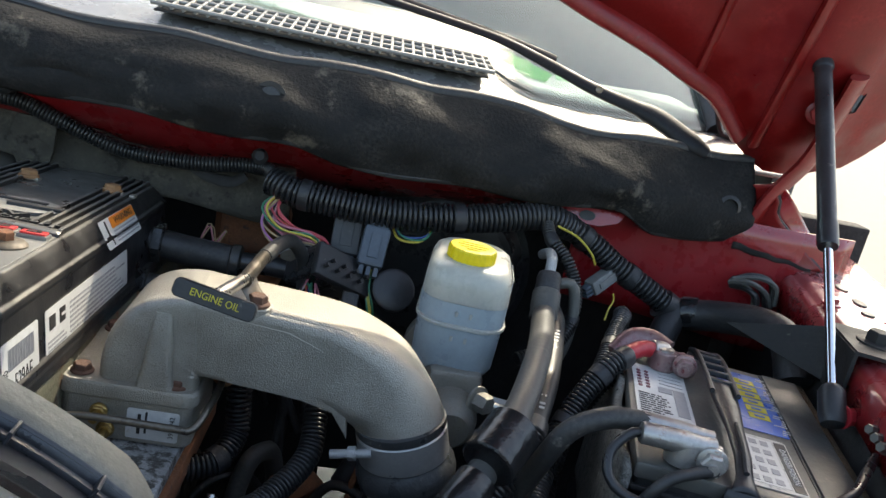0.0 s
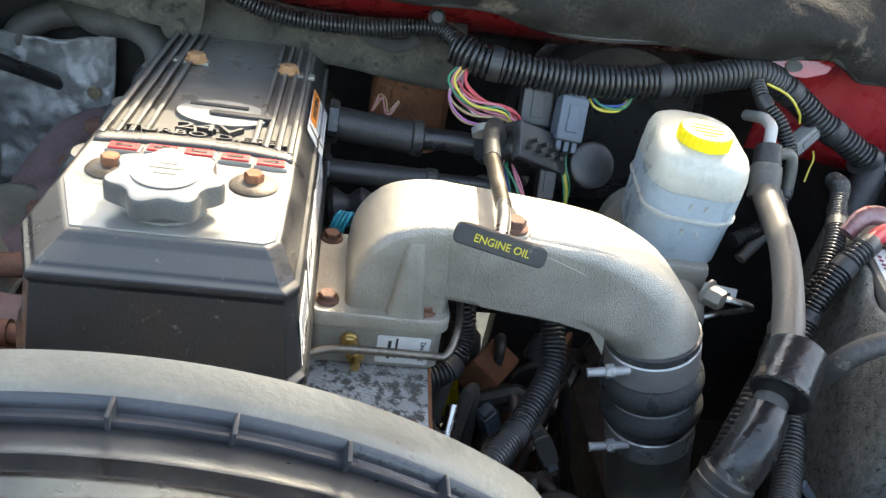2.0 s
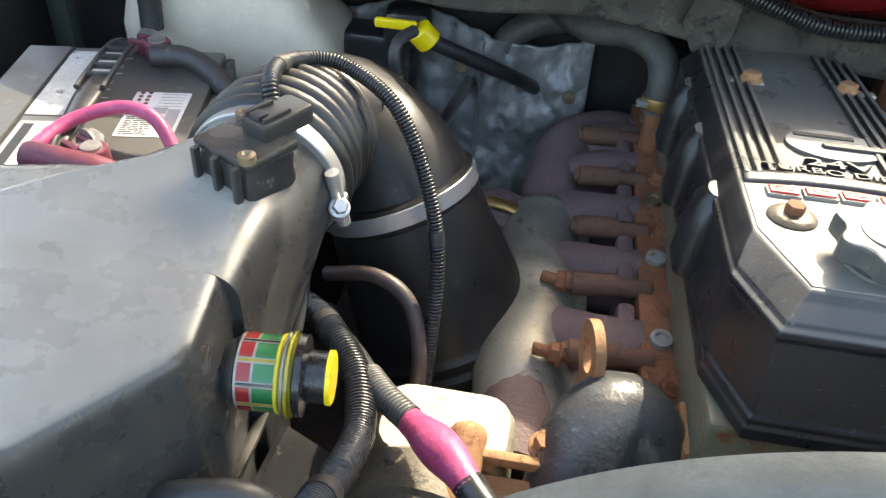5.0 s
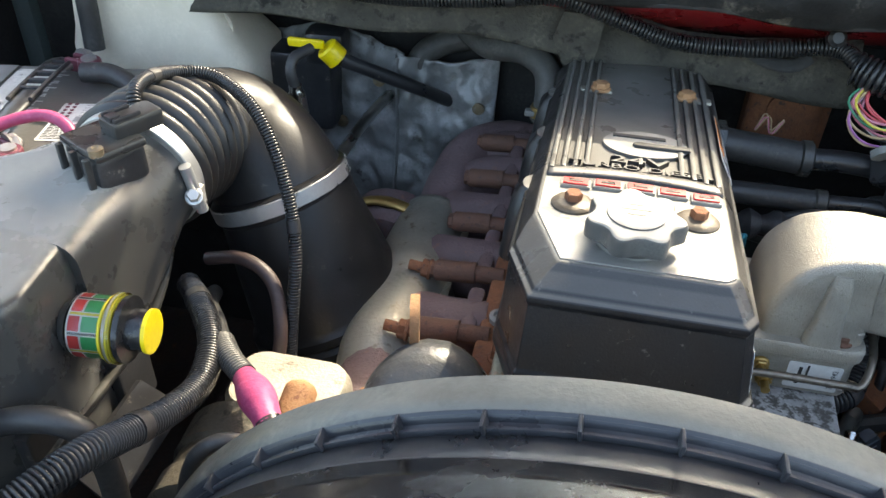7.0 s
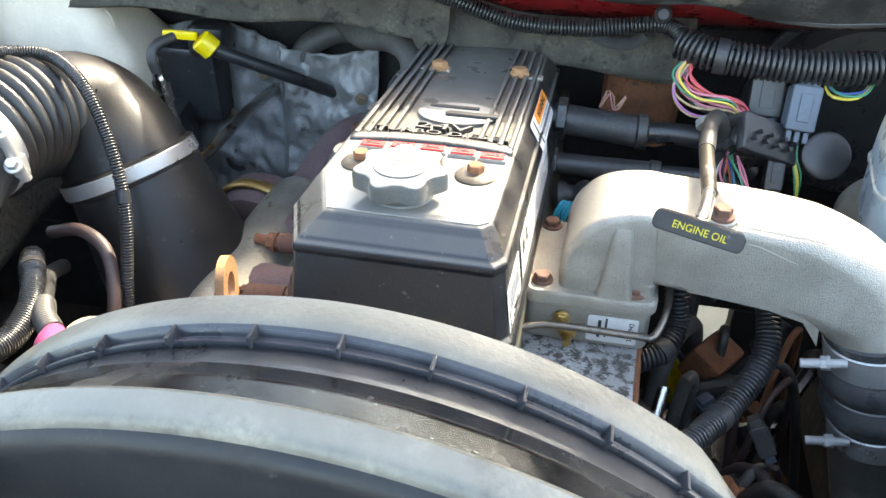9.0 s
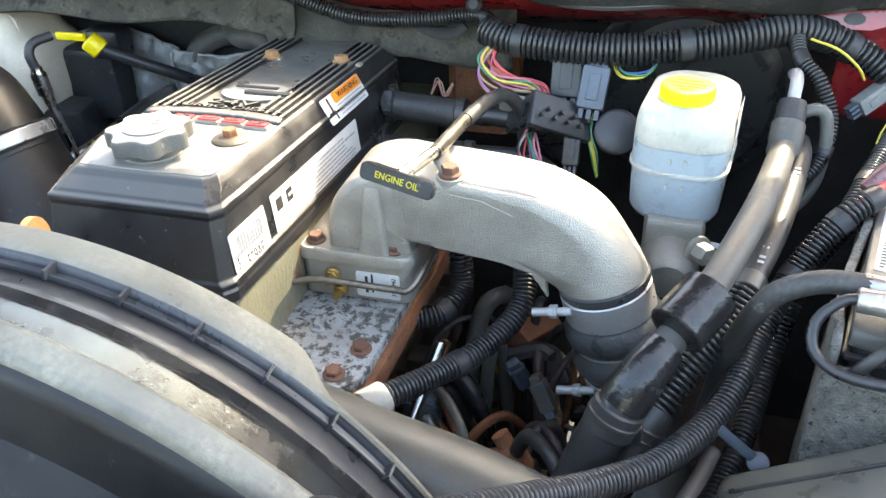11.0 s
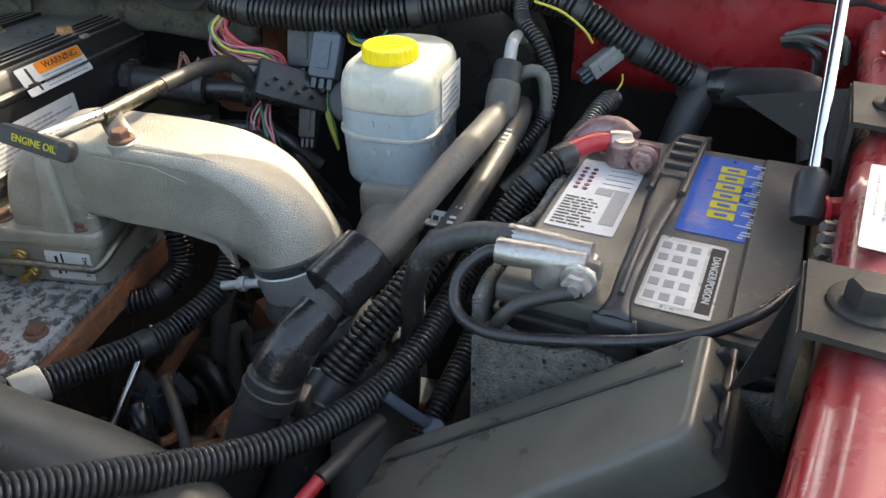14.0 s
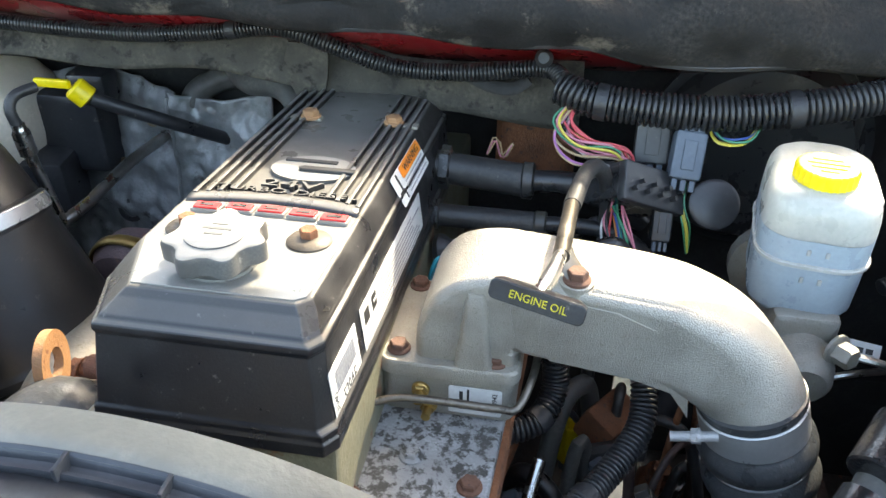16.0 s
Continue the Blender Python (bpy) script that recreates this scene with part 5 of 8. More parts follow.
part("bolt", bm, M["rustlight"], br, world=True)

# turbo and foil shields behind the manifold
turbo = thing("turbocharger", (-0.30, 0.92, 1.05), "browned turbocharger housing with a band clamp", "turbocharger")
bm = bmesh.new()
lathe(bm, [(0.03, 0), (0.055, 0.01), (0.065, 0.03), (0.06, 0.06), (0.04, 0.08), (0, 0.08)], aim((-0.285, 0.90, 1.10), (0.1, 1, 0.2)), 28)
part("housing", bm, M["manifold"], turbo, world=True)
bm = bmesh.new()
lathe(bm, [(0.066, 0.022), (0.069, 0.026), (0.069, 0.036), (0.066, 0.040)], aim((-0.285, 0.90, 1.10), (0.1, 1, 0.2)), 32, closed=False)
thick(part("band", bm, M["brass"], turbo, world=True), 0.002)
bm = bmesh.new()
sweep(bm, [(-0.245, 0.88, 1.10), (-0.25, 0.86, 1.115), (-0.27, 0.84, 1.11)], 0.02, 12, 0.008)
part("flange_ear", bm, M["shield"], turbo, world=True)

foil = thing("foil_shield", (-0.33, 1.2, 0.95), "crumpled silver foil heat shield on the firewall", "heat shield")


def foil_pt(u, v, out=0.0):
    crease = 0.010 * abs(noise.noise((u * 9, v * 7, 4.0))) + 0.004 * noise.noise((u * 26, v * 22, 9.0))
    return Vector((-0.53 + 0.34 * u, 1.205 - 0.03 * math.sin(2.5 * u + 0.5) - 0.05 * (1 - v) + 0.012 * noise.noise((u * 6, v * 6, 1)) - crease - out, 0.92 + 0.345 * v + 0.02 * math.sin(6 * u)))


bm = bmesh.new()
sheet(bm, lambda u, v: foil_pt(-0.12 + 0.72 * u, v), 70, 60)
thick(part("dull_sheet", bm, M["foildull"], foil, "dull grey crumpled sheet", world=True), 0.003)
bm = bmesh.new()
sheet(bm, lambda u, v: foil_pt(0.575 + 0.425 * u, v, 0.006 + 0.0025 * abs(math.sin(11 * u + 5 * v)) * abs(math.sin(14 * v - 3 * u))), 60, 70)
thick(part("quilted_sheet", bm, M["foil"], foil, "bright quilted foil", world=True), 0.003)
bm = bmesh.new()
sweep(bm, [foil_pt(0.578, v, 0.009) for v in np.linspace(0.02, 0.98, 16)], 0.0035, 8, 0.01, flat=0.6)
part("hem", bm, M["foil"], foil, "folded hem", world=True)
for u, v in ((0.10, 0.82), (0.33, 0.60), (0.50, 0.85), (0.93, 0.80)):
    bm = bmesh.new()
    bolt(bm, foil_pt(u, v, 0.008), (0, -1, 0.1), 0.005, 0.004, 1.8)
    part("rivet", bm, M["dull"], foil, world=True)

# heater hoses
hh = thing("heater_hose", (-0.2, 1.15, 1.1), "grey rubber heater hose bent over the engine", "hose", group="heater hoses")
bm = bmesh.new()
sweep(bm, [(-0.112, 1.075, 1.225), (-0.109, 1.08, 1.262), (-0.118, 1.10, 1.288), (-0.15, 1.125, 1.298), (-0.20, 1.15, 1.29), (-0.24, 1.20, 1.29)], 0.0185, 16, 0.006)
part("hose", bm, M["dustyrubber"], hh, world=True)
bm = bmesh.new()
lathe(bm, [(0.0195, 0), (0.0205, 0.002), (0.0205, 0.012), (0.0195, 0.014)], aim((-0.111, 1.074, 1.232), (0, 0.1, 1)), 24)
cl = part("spring_clamp", bm, M["brass"], hh, world=True)
bm = bmesh.new()
box(bm, (-0.128, 1.065, 1.240), (0.018, 0.012, 0.008), 0.002)
part("clamp_ear", bm, M["offwhite"], cl, world=True)
bm = bmesh.new()
rod(bm, (-0.111, 1.072, 1.232), (-0.112, 1.05, 1.175), 0.013)
part("outlet", bm, M["rust"], hh, world=True)
hh2 = thing("heater_hose", (-0.32, 1.2, 1.1), "grey rubber heater hose with a brass clamp", "hose", group="heater hoses")
bm = bmesh.new()
sweep(bm, [(-0.23, 1.21, 1.275), (-0.27, 1.20, 1.268), (-0.305, 1.19, 1.245), (-0.318, 1.185, 1.20), (-0.317, 1.195, 1.150), (-0.30, 1.20, 1.115), (-0.25, 1.19, 1.10)], 0.018, 16, 0.006)
part("hose", bm, M["dustyrubber"], hh2, world=True)
bm = bmesh.new()
lathe(bm, [(0.019, 0), (0.020, 0.002), (0.020, 0.016), (0.019, 0.018)], aim((-0.3175, 1.187, 1.165), (0, -0.1, 1)), 24)
part("clamp", bm, M["brass"], hh2, "brass hose clamp", world=True)

# transmission dipstick with a yellow handle
td = thing("transmission_dipstick", (-0.40, 1.07, 1.2), "black dipstick tube with a yellow loop handle", "dipstick")
bm = bmesh.new()
lathe(bm, [(0.012, -0.012), (0.016, -0.010), (0.016, 0.010), (0.013, 0.013), (0, 0.014)], aim((-0.395, 1.062, 1.292), (-0.6, -0.2, 0.7)), 20)
box(bm, (-0.428, 1.055, 1.306), (0.050, 0.008, 0.012), 0.003, Matrix.Identity(4))
part("handle", bm, M["yellow"], td, "yellow handle", world=True)
bm = bmesh.new()
sweep(bm, [(-0.385, 1.064, 1.285), (-0.352, 1.085, 1.264), (-0.315, 1.11, 1.240), (-0.285, 1.14, 1.215), (-0.26, 1.18, 1.185)], 0.0095, 14, 0.01)
part("tube", bm, M["plastic"], td, world=True)
bm = bmesh.new()
sweep(bm, [(-0.345, 1.180, 1.192), (-0.362, 1.080, 1.186), (-0.374, 1.00, 1.172), (-0.384, 0.955, 1.166), (-0.400, 0.930, 1.160)], 0.0078, 14, 0.01)
solo("steering_shaft", bm, M["steel"], "bare steel rod crossing behind the duct", "rod")
lever = thing("shift_lever", (-0.39, 0.94, 1.24), "bare steel lever hanging beside the duct", "lever")
bm = bmesh.new()
sweep(bm, [(-0.396, 0.940, 1.262), (-0.388, 0.941, 1.225), (-0.376, 0.943, 1.164)], lambda t: 0.0075 - 0.004 * t, 12, 0.008)
part("blade", bm, M["steel"], lever, "tapered steel blade", world=True)
bm = bmesh.new()
lathe(bm, [(0.0075, 0), (0.0105, 0.002), (0.0105, 0.030), (0.008, 0.034), (0.008, 0.040)], aim((-0.396, 0.940, 1.262), (-0.10, 0, 1)), 18)
part("socket", bm, M["steel"], lever, world=True)
bm = bmesh.new()
sweep(bm, [(-0.400, 0.940, 1.298), (-0.404, 0.940, 1.320), (-0.402, 0.952, 1.332), (-0.390, 0.975, 1.335)], 0.0065, 12, 0.006)
part("cable_boot", bm, M["rubber"], lever, "black cable boot", world=True)
bm = bmesh.new()
lathe(bm, [(0.020, 0), (0.022, 0.004), (0.020, 0.010), (0.012, 0.012), (0.011, 0.006), (0, 0.006)], aim((-0.418, 1.150, 1.070), (0.1, -1, 0.15)), 24)
solo("grommet", bm, M["rubber"], "black rubber grommet in the foil shield", "grommet")

# ---- brake fluid reservoir ----
res = thing("brake_reservoir", (0.457, 0.860, 1.241), "milky white brake fluid reservoir with a yellow cap", "reservoir", rz=-8)
bm = bmesh.new()


def res_ring(z, w, d, r, back=0.0):
    return rring((0, back, z), X, Y, w, d, r, 7)


loft(bm, [res_ring(0.000, 0.070, 0.096, 0.028), res_ring(0.004, 0.083, 0.110, 0.030), res_ring(0.012, 0.090, 0.119, 0.030), res_ring(0.060, 0.093, 0.124, 0.030)])
part("lower_body", bm, M["fluid"], res, "milky lower half over dark fluid", sharp=60)
bm = bmesh.new()
loft(bm, [res_ring(0.0615, 0.0935, 0.1245, 0.030), res_ring(0.086, 0.094, 0.1245, 0.030)])
part("filled_body", bm, M["fluid"], res, "bluish part filled with fluid", sharp=60)
bm = bmesh.new()
loft(bm, [res_ring(0.0862, 0.094, 0.1245, 0.030), res_ring(0.102, 0.093, 0.125, 0.030), res_ring(0.113, 0.090, 0.124, 0.030, 0.002), res_ring(0.1205, 0.084, 0.118, 0.030, 0.004), res_ring(0.1245, 0.072, 0.106, 0.028, 0.005), res_ring(0.1255, 0.03, 0.06, 0.014, 0.005)])
part("upper_body", bm, M["white"], res, sharp=60)
bm = bmesh.new()
loft(bm, [res_ring(0.0585, 0.095, 0.126, 0.031), res_ring(0.0595, 0.098, 0.129, 0.032), res_ring(0.0625, 0.098, 0.129, 0.032), res_ring(0.0635, 0.095, 0.126, 0.031)])
part("seam", bm, M["white"], res)
bm = bmesh.new()
lathe(bm, [(0.0225, 0.112), (0.0225, 0.126)], pose(-0.003, -0.018, 0), 32)
part("neck", bm, M["white"], res)
bm = bmesh.new()
n = 56
loft(bm, [[Vector((-0.003 + r * math.cos(2 * math.pi * i / n), -0.018 + r * math.sin(2 * math.pi * i / n), z)) for i in range(n) for r in (R + (0.0006 if i % 2 else -0.0006),)] for R, z in ((0.0250, 0.1200), (0.0260, 0.1220), (0.0260, 0.1355), (0.0245, 0.1380), (0.0225, 0.1384))])
rc = part("cap", bm, M["yellow"], res, "yellow ribbed cap")
bars("embossing", pose(-0.003, -0.018, 0.1379), [(0, 0.010, 0.024, 0.004), (0, 0.002, 0.034, 0.004), (0, -0.006, 0.028, 0.004), (0, -0.014, 0.014, 0.003)], M["yellow"], rc, 0.0008)
for x in (-0.006, 0.009):
    for z in (0.047, 0.075):
        bm = bmesh.new()
        box(bm, (x, -0.0620, z), (0.0034, 0.002, 0.006), 0.0008)
        part("moulded_pip", bm, M["white"], res)
m = pose(0.0475, 0.012, 0.088) @ Matrix(((0, 0, 1, 0), (1, 0, 0, 0), (0, 1, 0, 0), (0, 0, 0, 1)))
lab = decal("sticker", m, 0.06, 0.045, M["paper"], res)
bars("fine_print", m, text_lines(rnd, -0.026, 0.026, -0.018, 0.018, 6), M["greyink"], lab)
mcyl = thing("master_cylinder", (0.46, 0.86, 1.15), "grey cast master cylinder below the reservoir", "master cylinder")
bm = bmesh.new()
lathe(bm, [(0.02, 0), (0.026, 0.006), (0.03, 0.02), (0.03, 0.16), (0.05, 0.165), (0.05, 0.18)], aim((0.455, 0.755, 1.205), (0.02, 1, 0.1)), 24)
part("bore", bm, M["cast"], mcyl, world=True)
bm = bmesh.new()
box(bm, (0.456, 0.84, 1.235), (0.06, 0.10, 0.04), 0.008)
bolt(bm, (0.48, 0.775, 1.235), (0.6, -0.8, 0.1), 0.010, 0.018)
part("seat", bm, M["cast"], mcyl, world=True)
bm = bmesh.new()
sweep(bm, [(0.49, 0.77, 1.235), (0.52, 0.76, 1.235), (0.53, 0.78, 1.215), (0.51, 0.80, 1.19), (0.46, 0.80, 1.17)], 0.0035, 8, 0.006)
part("brake_line", bm, M["steel"], mcyl, world=True)
bm = bmesh.new()
lathe(bm, [(0.11, 0), (0.125, 0.01), (0.13, 0.04), (0.11, 0.07), (0.06, 0.08)], aim((0.46, 1.19, 1.25), (0, -1, 0)), 40)
boo = thing("brake_booster", (0.46, 1.15, 1.1), "round black brake booster on the firewall", "brake booster")
part("shell", bm, M["satin"], boo, world=True)
bm = bmesh.new()
lathe(bm, [(0.128, 0.030), (0.138, 0.033), (0.138, 0.042), (0.128, 0.045)], aim((0.46, 1.19, 1.25), (0, -1, 0)), 40)
part("crimped_rim", bm, M["plastic"], boo, world=True)

# ---- looms along the firewall ----
def loom(pts, r, label, pitch=0.0055, mat="loom", name="wiring_loom", n=14, group="wiring looms", tapes=(0.12, 0.62)):
    """A split ribbed conduit with bands of cloth tape along it."""
    th = thing(name, pts[len(pts) // 2], label, "wiring loom", group)
    bm = bmesh.new()
    sweep(bm, pts, r, n, ridge=(pitch, r * 0.26))
    part("conduit", bm, M[mat], th, world=True)
    line = spline(pts, 0.004)
    for f in tapes:
        i = int(f * (len(line) - 6))
        bm = bmesh.new()
        sweep(bm, line[i:i + 4], r * 1.05, n, 0.004)
        part("tape_band", bm, M["tape"], th, "black tape band", world=True)
    return th


loom([(0.215, 0.995, 1.372), (0.26, 0.978, 1.366), (0.366, 0.972, 1.364), (0.47, 0.980, 1.376), (0.555, 0.998, 1.390), (0.60, 1.010, 1.380)], 0.0185, "thick ribbed black loom along the cowl", 0.0062)
loom([(0.60, 1.010, 1.380), (0.64, 1.012, 1.360), (0.673, 1.010, 1.340), (0.72, 1.006, 1.318), (0.765, 1.002, 1.296)], 0.0165, "taped black loom sloping down beside the cowl", 0.007)
loom([(-0.80, 1.09, 1.38), (-0.60, 1.06, 1.385), (-0.465, 1.045, 1.386), (-0.31, 1.04, 1.383), (-0.20, 1.036, 1.392), (-0.11, 1.036, 1.403), (-0.05, 1.036, 1.388), (0.028, 1.036, 1.366), (0.11, 1.034, 1.366), (0.197, 1.03, 1.378), (0.225, 1.00, 1.372)], 0.0100, "slim ribbed black loom across the firewall", 0.0045)
taped = thing("taped_harness", (0.79, 0.97, 1.28), "black taped harness branching beside the battery", "harness", "wiring looms")
bm = bmesh.new()
sweep(bm, [(0.745, 1.003, 1.303), (0.77, 1.000, 1.294), (0.81, 0.972, 1.308), (0.84, 0.92, 1.325), (0.85, 0.87, 1.325), (0.85, 0.83, 1.29)], 0.021, 16, 0.008)
part("main_arm", bm, M["tape"], taped, world=True)
bm = bmesh.new()
sweep(bm, [(0.765, 1.0, 1.295), (0.748, 0.978, 1.265), (0.735, 0.96, 1.22), (0.73, 0.95, 1.15)], 0.019, 16, 0.008)
part("lower_arm", bm, M["tape"], taped, world=True)
bm = bmesh.new()
lathe(bm, [(0.0215, 0), (0.0225, 0.002), (0.0225, 0.020), (0.0215, 0.022)], aim((0.775, 0.999, 1.2955), (0.9, -0.5, 0.3)), 20)
part("tape_band", bm, M["glossblack"], taped, "shiny tape band", world=True)
loom([(0.562, 0.985, 1.385), (0.566, 0.960, 1.372), (0.585, 0.940, 1.355), (0.600, 0.925, 1.325), (0.597, 0.900, 1.292), (0.572, 0.870, 1.268), (0.53, 0.85, 1.255)], 0.0085, "thin ribbed black loom hanging in a loop", 0.0042, n=10)
for px, py, pz in ((0.196, 1.028, 1.392), (-0.11, 1.036, 1.416)):
    bm = bmesh.new()
    lathe(bm, [(0.010, -0.006), (0.010, 0.004), (0.006, 0.008), (0, 0.008)], aim((px, py - 0.004, pz), (0, -1, 0.4)), 16)
    solo("loom_clip", bm, M["plastic"], "small black clip holding the loom", "clip", "loom clips")

# grey insulation lip below the loom
ins = thing("firewall_insulation", (-0.2, 1.08, 1.3), "worn grey fabric insulation along the firewall", "insulation")


def lip(u, v):
    x = -0.85 + 1.09 * u
    top = float(np.interp(x, (-0.8, -0.6, -0.31, -0.20, -0.11, -0.05, 0.028, 0.11, 0.2), (1.386, 1.388, 1.386, 1.393, 1.398, 1.386, 1.370, 1.368, 1.374)))
    low = 1.338 - 0.032 * max(0, min(1, (x + 0.1) / 0.12)) + 0.006 * math.sin(23 * x)
    return Vector((x, 1.045 + 0.03 * x * x + 0.022 * v + 0.006 * math.sin(14 * x + 4 * v), low + (top - low) * v))


bm = bmesh.new()
sheet(bm, lip, 80, 8)
thick(part("lip", bm, M["insul"], ins, world=True), 0.006)
bm = bmesh.new()
prism(bm, [(-0.110, 1.352), (-0.096, 1.322), (-0.080, 1.312), (-0.062, 1.318), (-0.055, 1.345), (-0.052, 1.385), (-0.10, 1.385)], -0.003, 0.003, Matrix.Translation((0, 1.045, 0)) @ pose(0, 0, 0, 90) @ Matrix.Diagonal((1, 1, -1, 1)))
part("hanging_flap", bm, M["insul"], ins, world=True)
bm = bmesh.new()
sweep(bm, [(0.10, 1.041, 1.368), (0.135, 1.038, 1.352), (0.165, 1.038, 1.350), (0.18, 1.040, 1.362)], 0.008, 8, 0.008, flat=0.4)
part("torn_hole", bm, M["dark"], ins, world=True)

# ---- connectors and coloured wires ----
def wire_bundle(pts, cols, r, spread, label):
    th = thing("wire_bundle", pts[len(pts) // 2], label, "wires", "wire bundles")
    rr = random.Random(len(pts) + len(cols))
    for c in cols:
        o = Vector((rr.uniform(-1, 1), rr.uniform(-1, 1), rr.uniform(-1, 1))) * spread
        k = len(pts)
        q = [Vector(p) + o * (0.35 + 0.65 * math.sin(math.pi * i / (k - 1))) + Vector((rr.uniform(-1, 1), rr.uniform(-1, 1), rr.uniform(-1, 1))) * spread * 0.25 for i, p in enumerate(pts)]
        bm = bmesh.new()
        sweep(bm, q, r, 6, 0.006)
        part("wire", bm, M[c], th, world=True)
    return th


wire_bundle([(0.235, 0.985, 1.362), (0.222, 0.970, 1.338), (0.245, 0.962, 1.318), (0.285, 0.965, 1.312), (0.300, 0.965, 1.295)],
            ["wpink", "wred", "wyel", "wpink", "wtan", "wred", "wgrn", "wpink", "wtan", "wyel", "wred", "wpur", "wpink", "wwht", "wblk", "wpink"], 0.0014, 0.011, "bundle of bright coloured wires into a connector")
wire_bundle([(0.285, 0.925, 1.275), (0.288, 0.905, 1.255), (0.300, 0.890, 1.225), (0.305, 0.885, 1.19)],
            ["wred", "wpink", "wteal", "wwht", "wgrn", "wpink", "worg", "wpink", "wblk", "wblu", "wgrn", "wblk"], 0.0013, 0.016, "fan of coloured wires below a connector")
wire_bundle([(0.355, 0.958, 1.300), (0.354, 0.940, 1.278), (0.362, 0.93, 1.255), (0.366, 0.93, 1.225)], ["wyel", "wgrn", "wyel", "wblk", "wgrn"], 0.0010, 0.005, "yellow and green wires hanging from a connector")
wire_bundle([(0.370, 0.985, 1.352), (0.382, 0.968, 1.338), (0.408, 0.965, 1.340), (0.420, 0.975, 1.352)], ["wyel", "wyel", "wblu", "wgrn"], 0.0013, 0.004, "short loop of yellow wires under the loom")
wire_bundle([(0.14, 1.02, 1.275), (0.150, 1.02, 1.295), (0.158, 1.02, 1.272), (0.168, 1.02, 1.29)], ["wpink", "wtan", "wtan"], 0.0009, 0.004, "loose bare pinkish wire ends")

ecm = thing("engine_connector", (0.295, 0.955, 1.24), "large dark engine connector with a grey lever", "connector")
EM = pose(0.302, 0.948, 1.281, -38, 24, 28)
bm = bmesh.new()
box(bm, (0, 0.004, 0), (0.078, 0.060, 0.036), 0.006, EM)
part("body", bm, M["loom"], ecm, world=True)
bm = bmesh.new()
box(bm, (0.002, 0.014, 0.022), (0.062, 0.030, 0.012), 0.004, EM)
part("upper_deck", bm, M["loom"], ecm, world=True)
bm = bmesh.new()
box(bm, (0, -0.030, -0.002), (0.082, 0.012, 0.042), 0.003, EM)
part("collar", bm, M["plastic"], ecm, world=True)
for i in range(9):
    bm = bmesh.new()
    box(bm, (-0.034 + 0.0085 * i, -0.012, 0.0185), (0.0035, 0.022, 0.004), 0.001, EM)
    part("body_rib", bm, M["plastic"], ecm, world=True)
for i in range(8):
    bm = bmesh.new()
    lathe(bm, [(0.0026, 0), (0.0026, 0.007), (0, 0.007)], EM @ pose(-0.030 + 0.0085 * i, -0.037, -0.010 + 0.009 * (i % 2), 90), 8)
    part("wire_seal", bm, M["plastic"], ecm, world=True)
bm = bmesh.new()
LV = pose(0.262, 0.944, 1.302, -50, 10, 20)
loft(bm, [rring(LV @ Vector((0, 0, z)), LV.to_3x3() @ X, LV.to_3x3() @ Y, 0.034, 0.026, 0.010) for z in (-0.004, 0.004)])
lv = part("lever", bm, M["offwhite"], ecm, "dirty white lever", world=True)
bm = bmesh.new()
box(bm, (0, 0, 0.005), (0.018, 0.006, 0.003), 0.001, LV)
part("lever_slot", bm, M["dark"], lv, world=True)
bm = bmesh.new()
box(bm, (-0.022, -0.004, 0.0205), (0.007, 0.005, 0.003), 0.001, EM)
part("seal_tab", bm, M["wblu"], ecm, "tiny blue seal tab", world=True)


def plug(loc, rot, size, mat, label, name="connector"):
    th = thing(name, loc, label, "connector", "connectors", rx=rot[0], ry=rot[1], rz=rot[2])
    w, d, h = size
    bm = bmesh.new()
    box(bm, (0, 0, 0), (w, d, h), min(size) * 0.15)
    part("housing", bm, M[mat], th)
    bm = bmesh.new()
    box(bm, (0, 0, h * 0.55), (w * 0.75, d * 0.75, h * 0.35), min(size) * 0.1)
    box(bm, (0, -d * 0.52, 0), (w * 0.4, d * 0.12, h * 0.6), min(size) * 0.03)
    part("latch", bm, M[mat], th)
    bm = bmesh.new()
    for i in (-1, 0, 1):
        box(bm, (i * w * 0.28, 0, -h * 0.6), (w * 0.18, d * 0.6, h * 0.25), 0.0008)
    part("wire_seal", bm, M["conndark"], th)
    return th


plug((0.352, 0.958, 1.322), (-30, 5, 0), (0.032, 0.026, 0.050), "conndark", "blue-grey plug hanging beside the reservoir")
plug((0.657, 1.000, 1.322), (-20, 58, 10), (0.020, 0.019, 0.050), "conngrey", "light grey inline plug on the harness")
plug((0.318, 0.985, 1.325), (-20, 0, 0), (0.036, 0.02, 0.05), "plastic", "black relay block below the loom")
plug((0.335, 0.93, 1.26), (-25, 0, 0), (0.02, 0.02, 0.045), "plastic", "small black plug with taped wires")
bm = bmesh.new()
lathe(bm, [(0.024, 0), (0.026, 0.003), (0.026, 0.014), (0.022, 0.017), (0, 0.018)], aim((0.383, 0.945, 1.275), (0.1, -0.8, 0.5)), 28)
solo("round_cap", bm, M["plastic"], "round dark plastic cap behind the reservoir", "cap")
bm = bmesh.new()
sweep(bm, [(0.575, 0.985, 1.385), (0.605, 0.985, 1.375), (0.630, 0.99, 1.355), (0.640, 0.995, 1.34)], 0.0016, 6, 0.006)
solo("yellow_wire", bm, M["wyel"], "single yellow wire from the loom to the grey plug", "wire")
bm = bmesh.new()
sweep(bm, [(0.676, 1.0, 1.305), (0.676, 0.992, 1.298), (0.668, 0.980, 1.288), (0.664, 0.972, 1.276)], 0.0012, 6, 0.006)
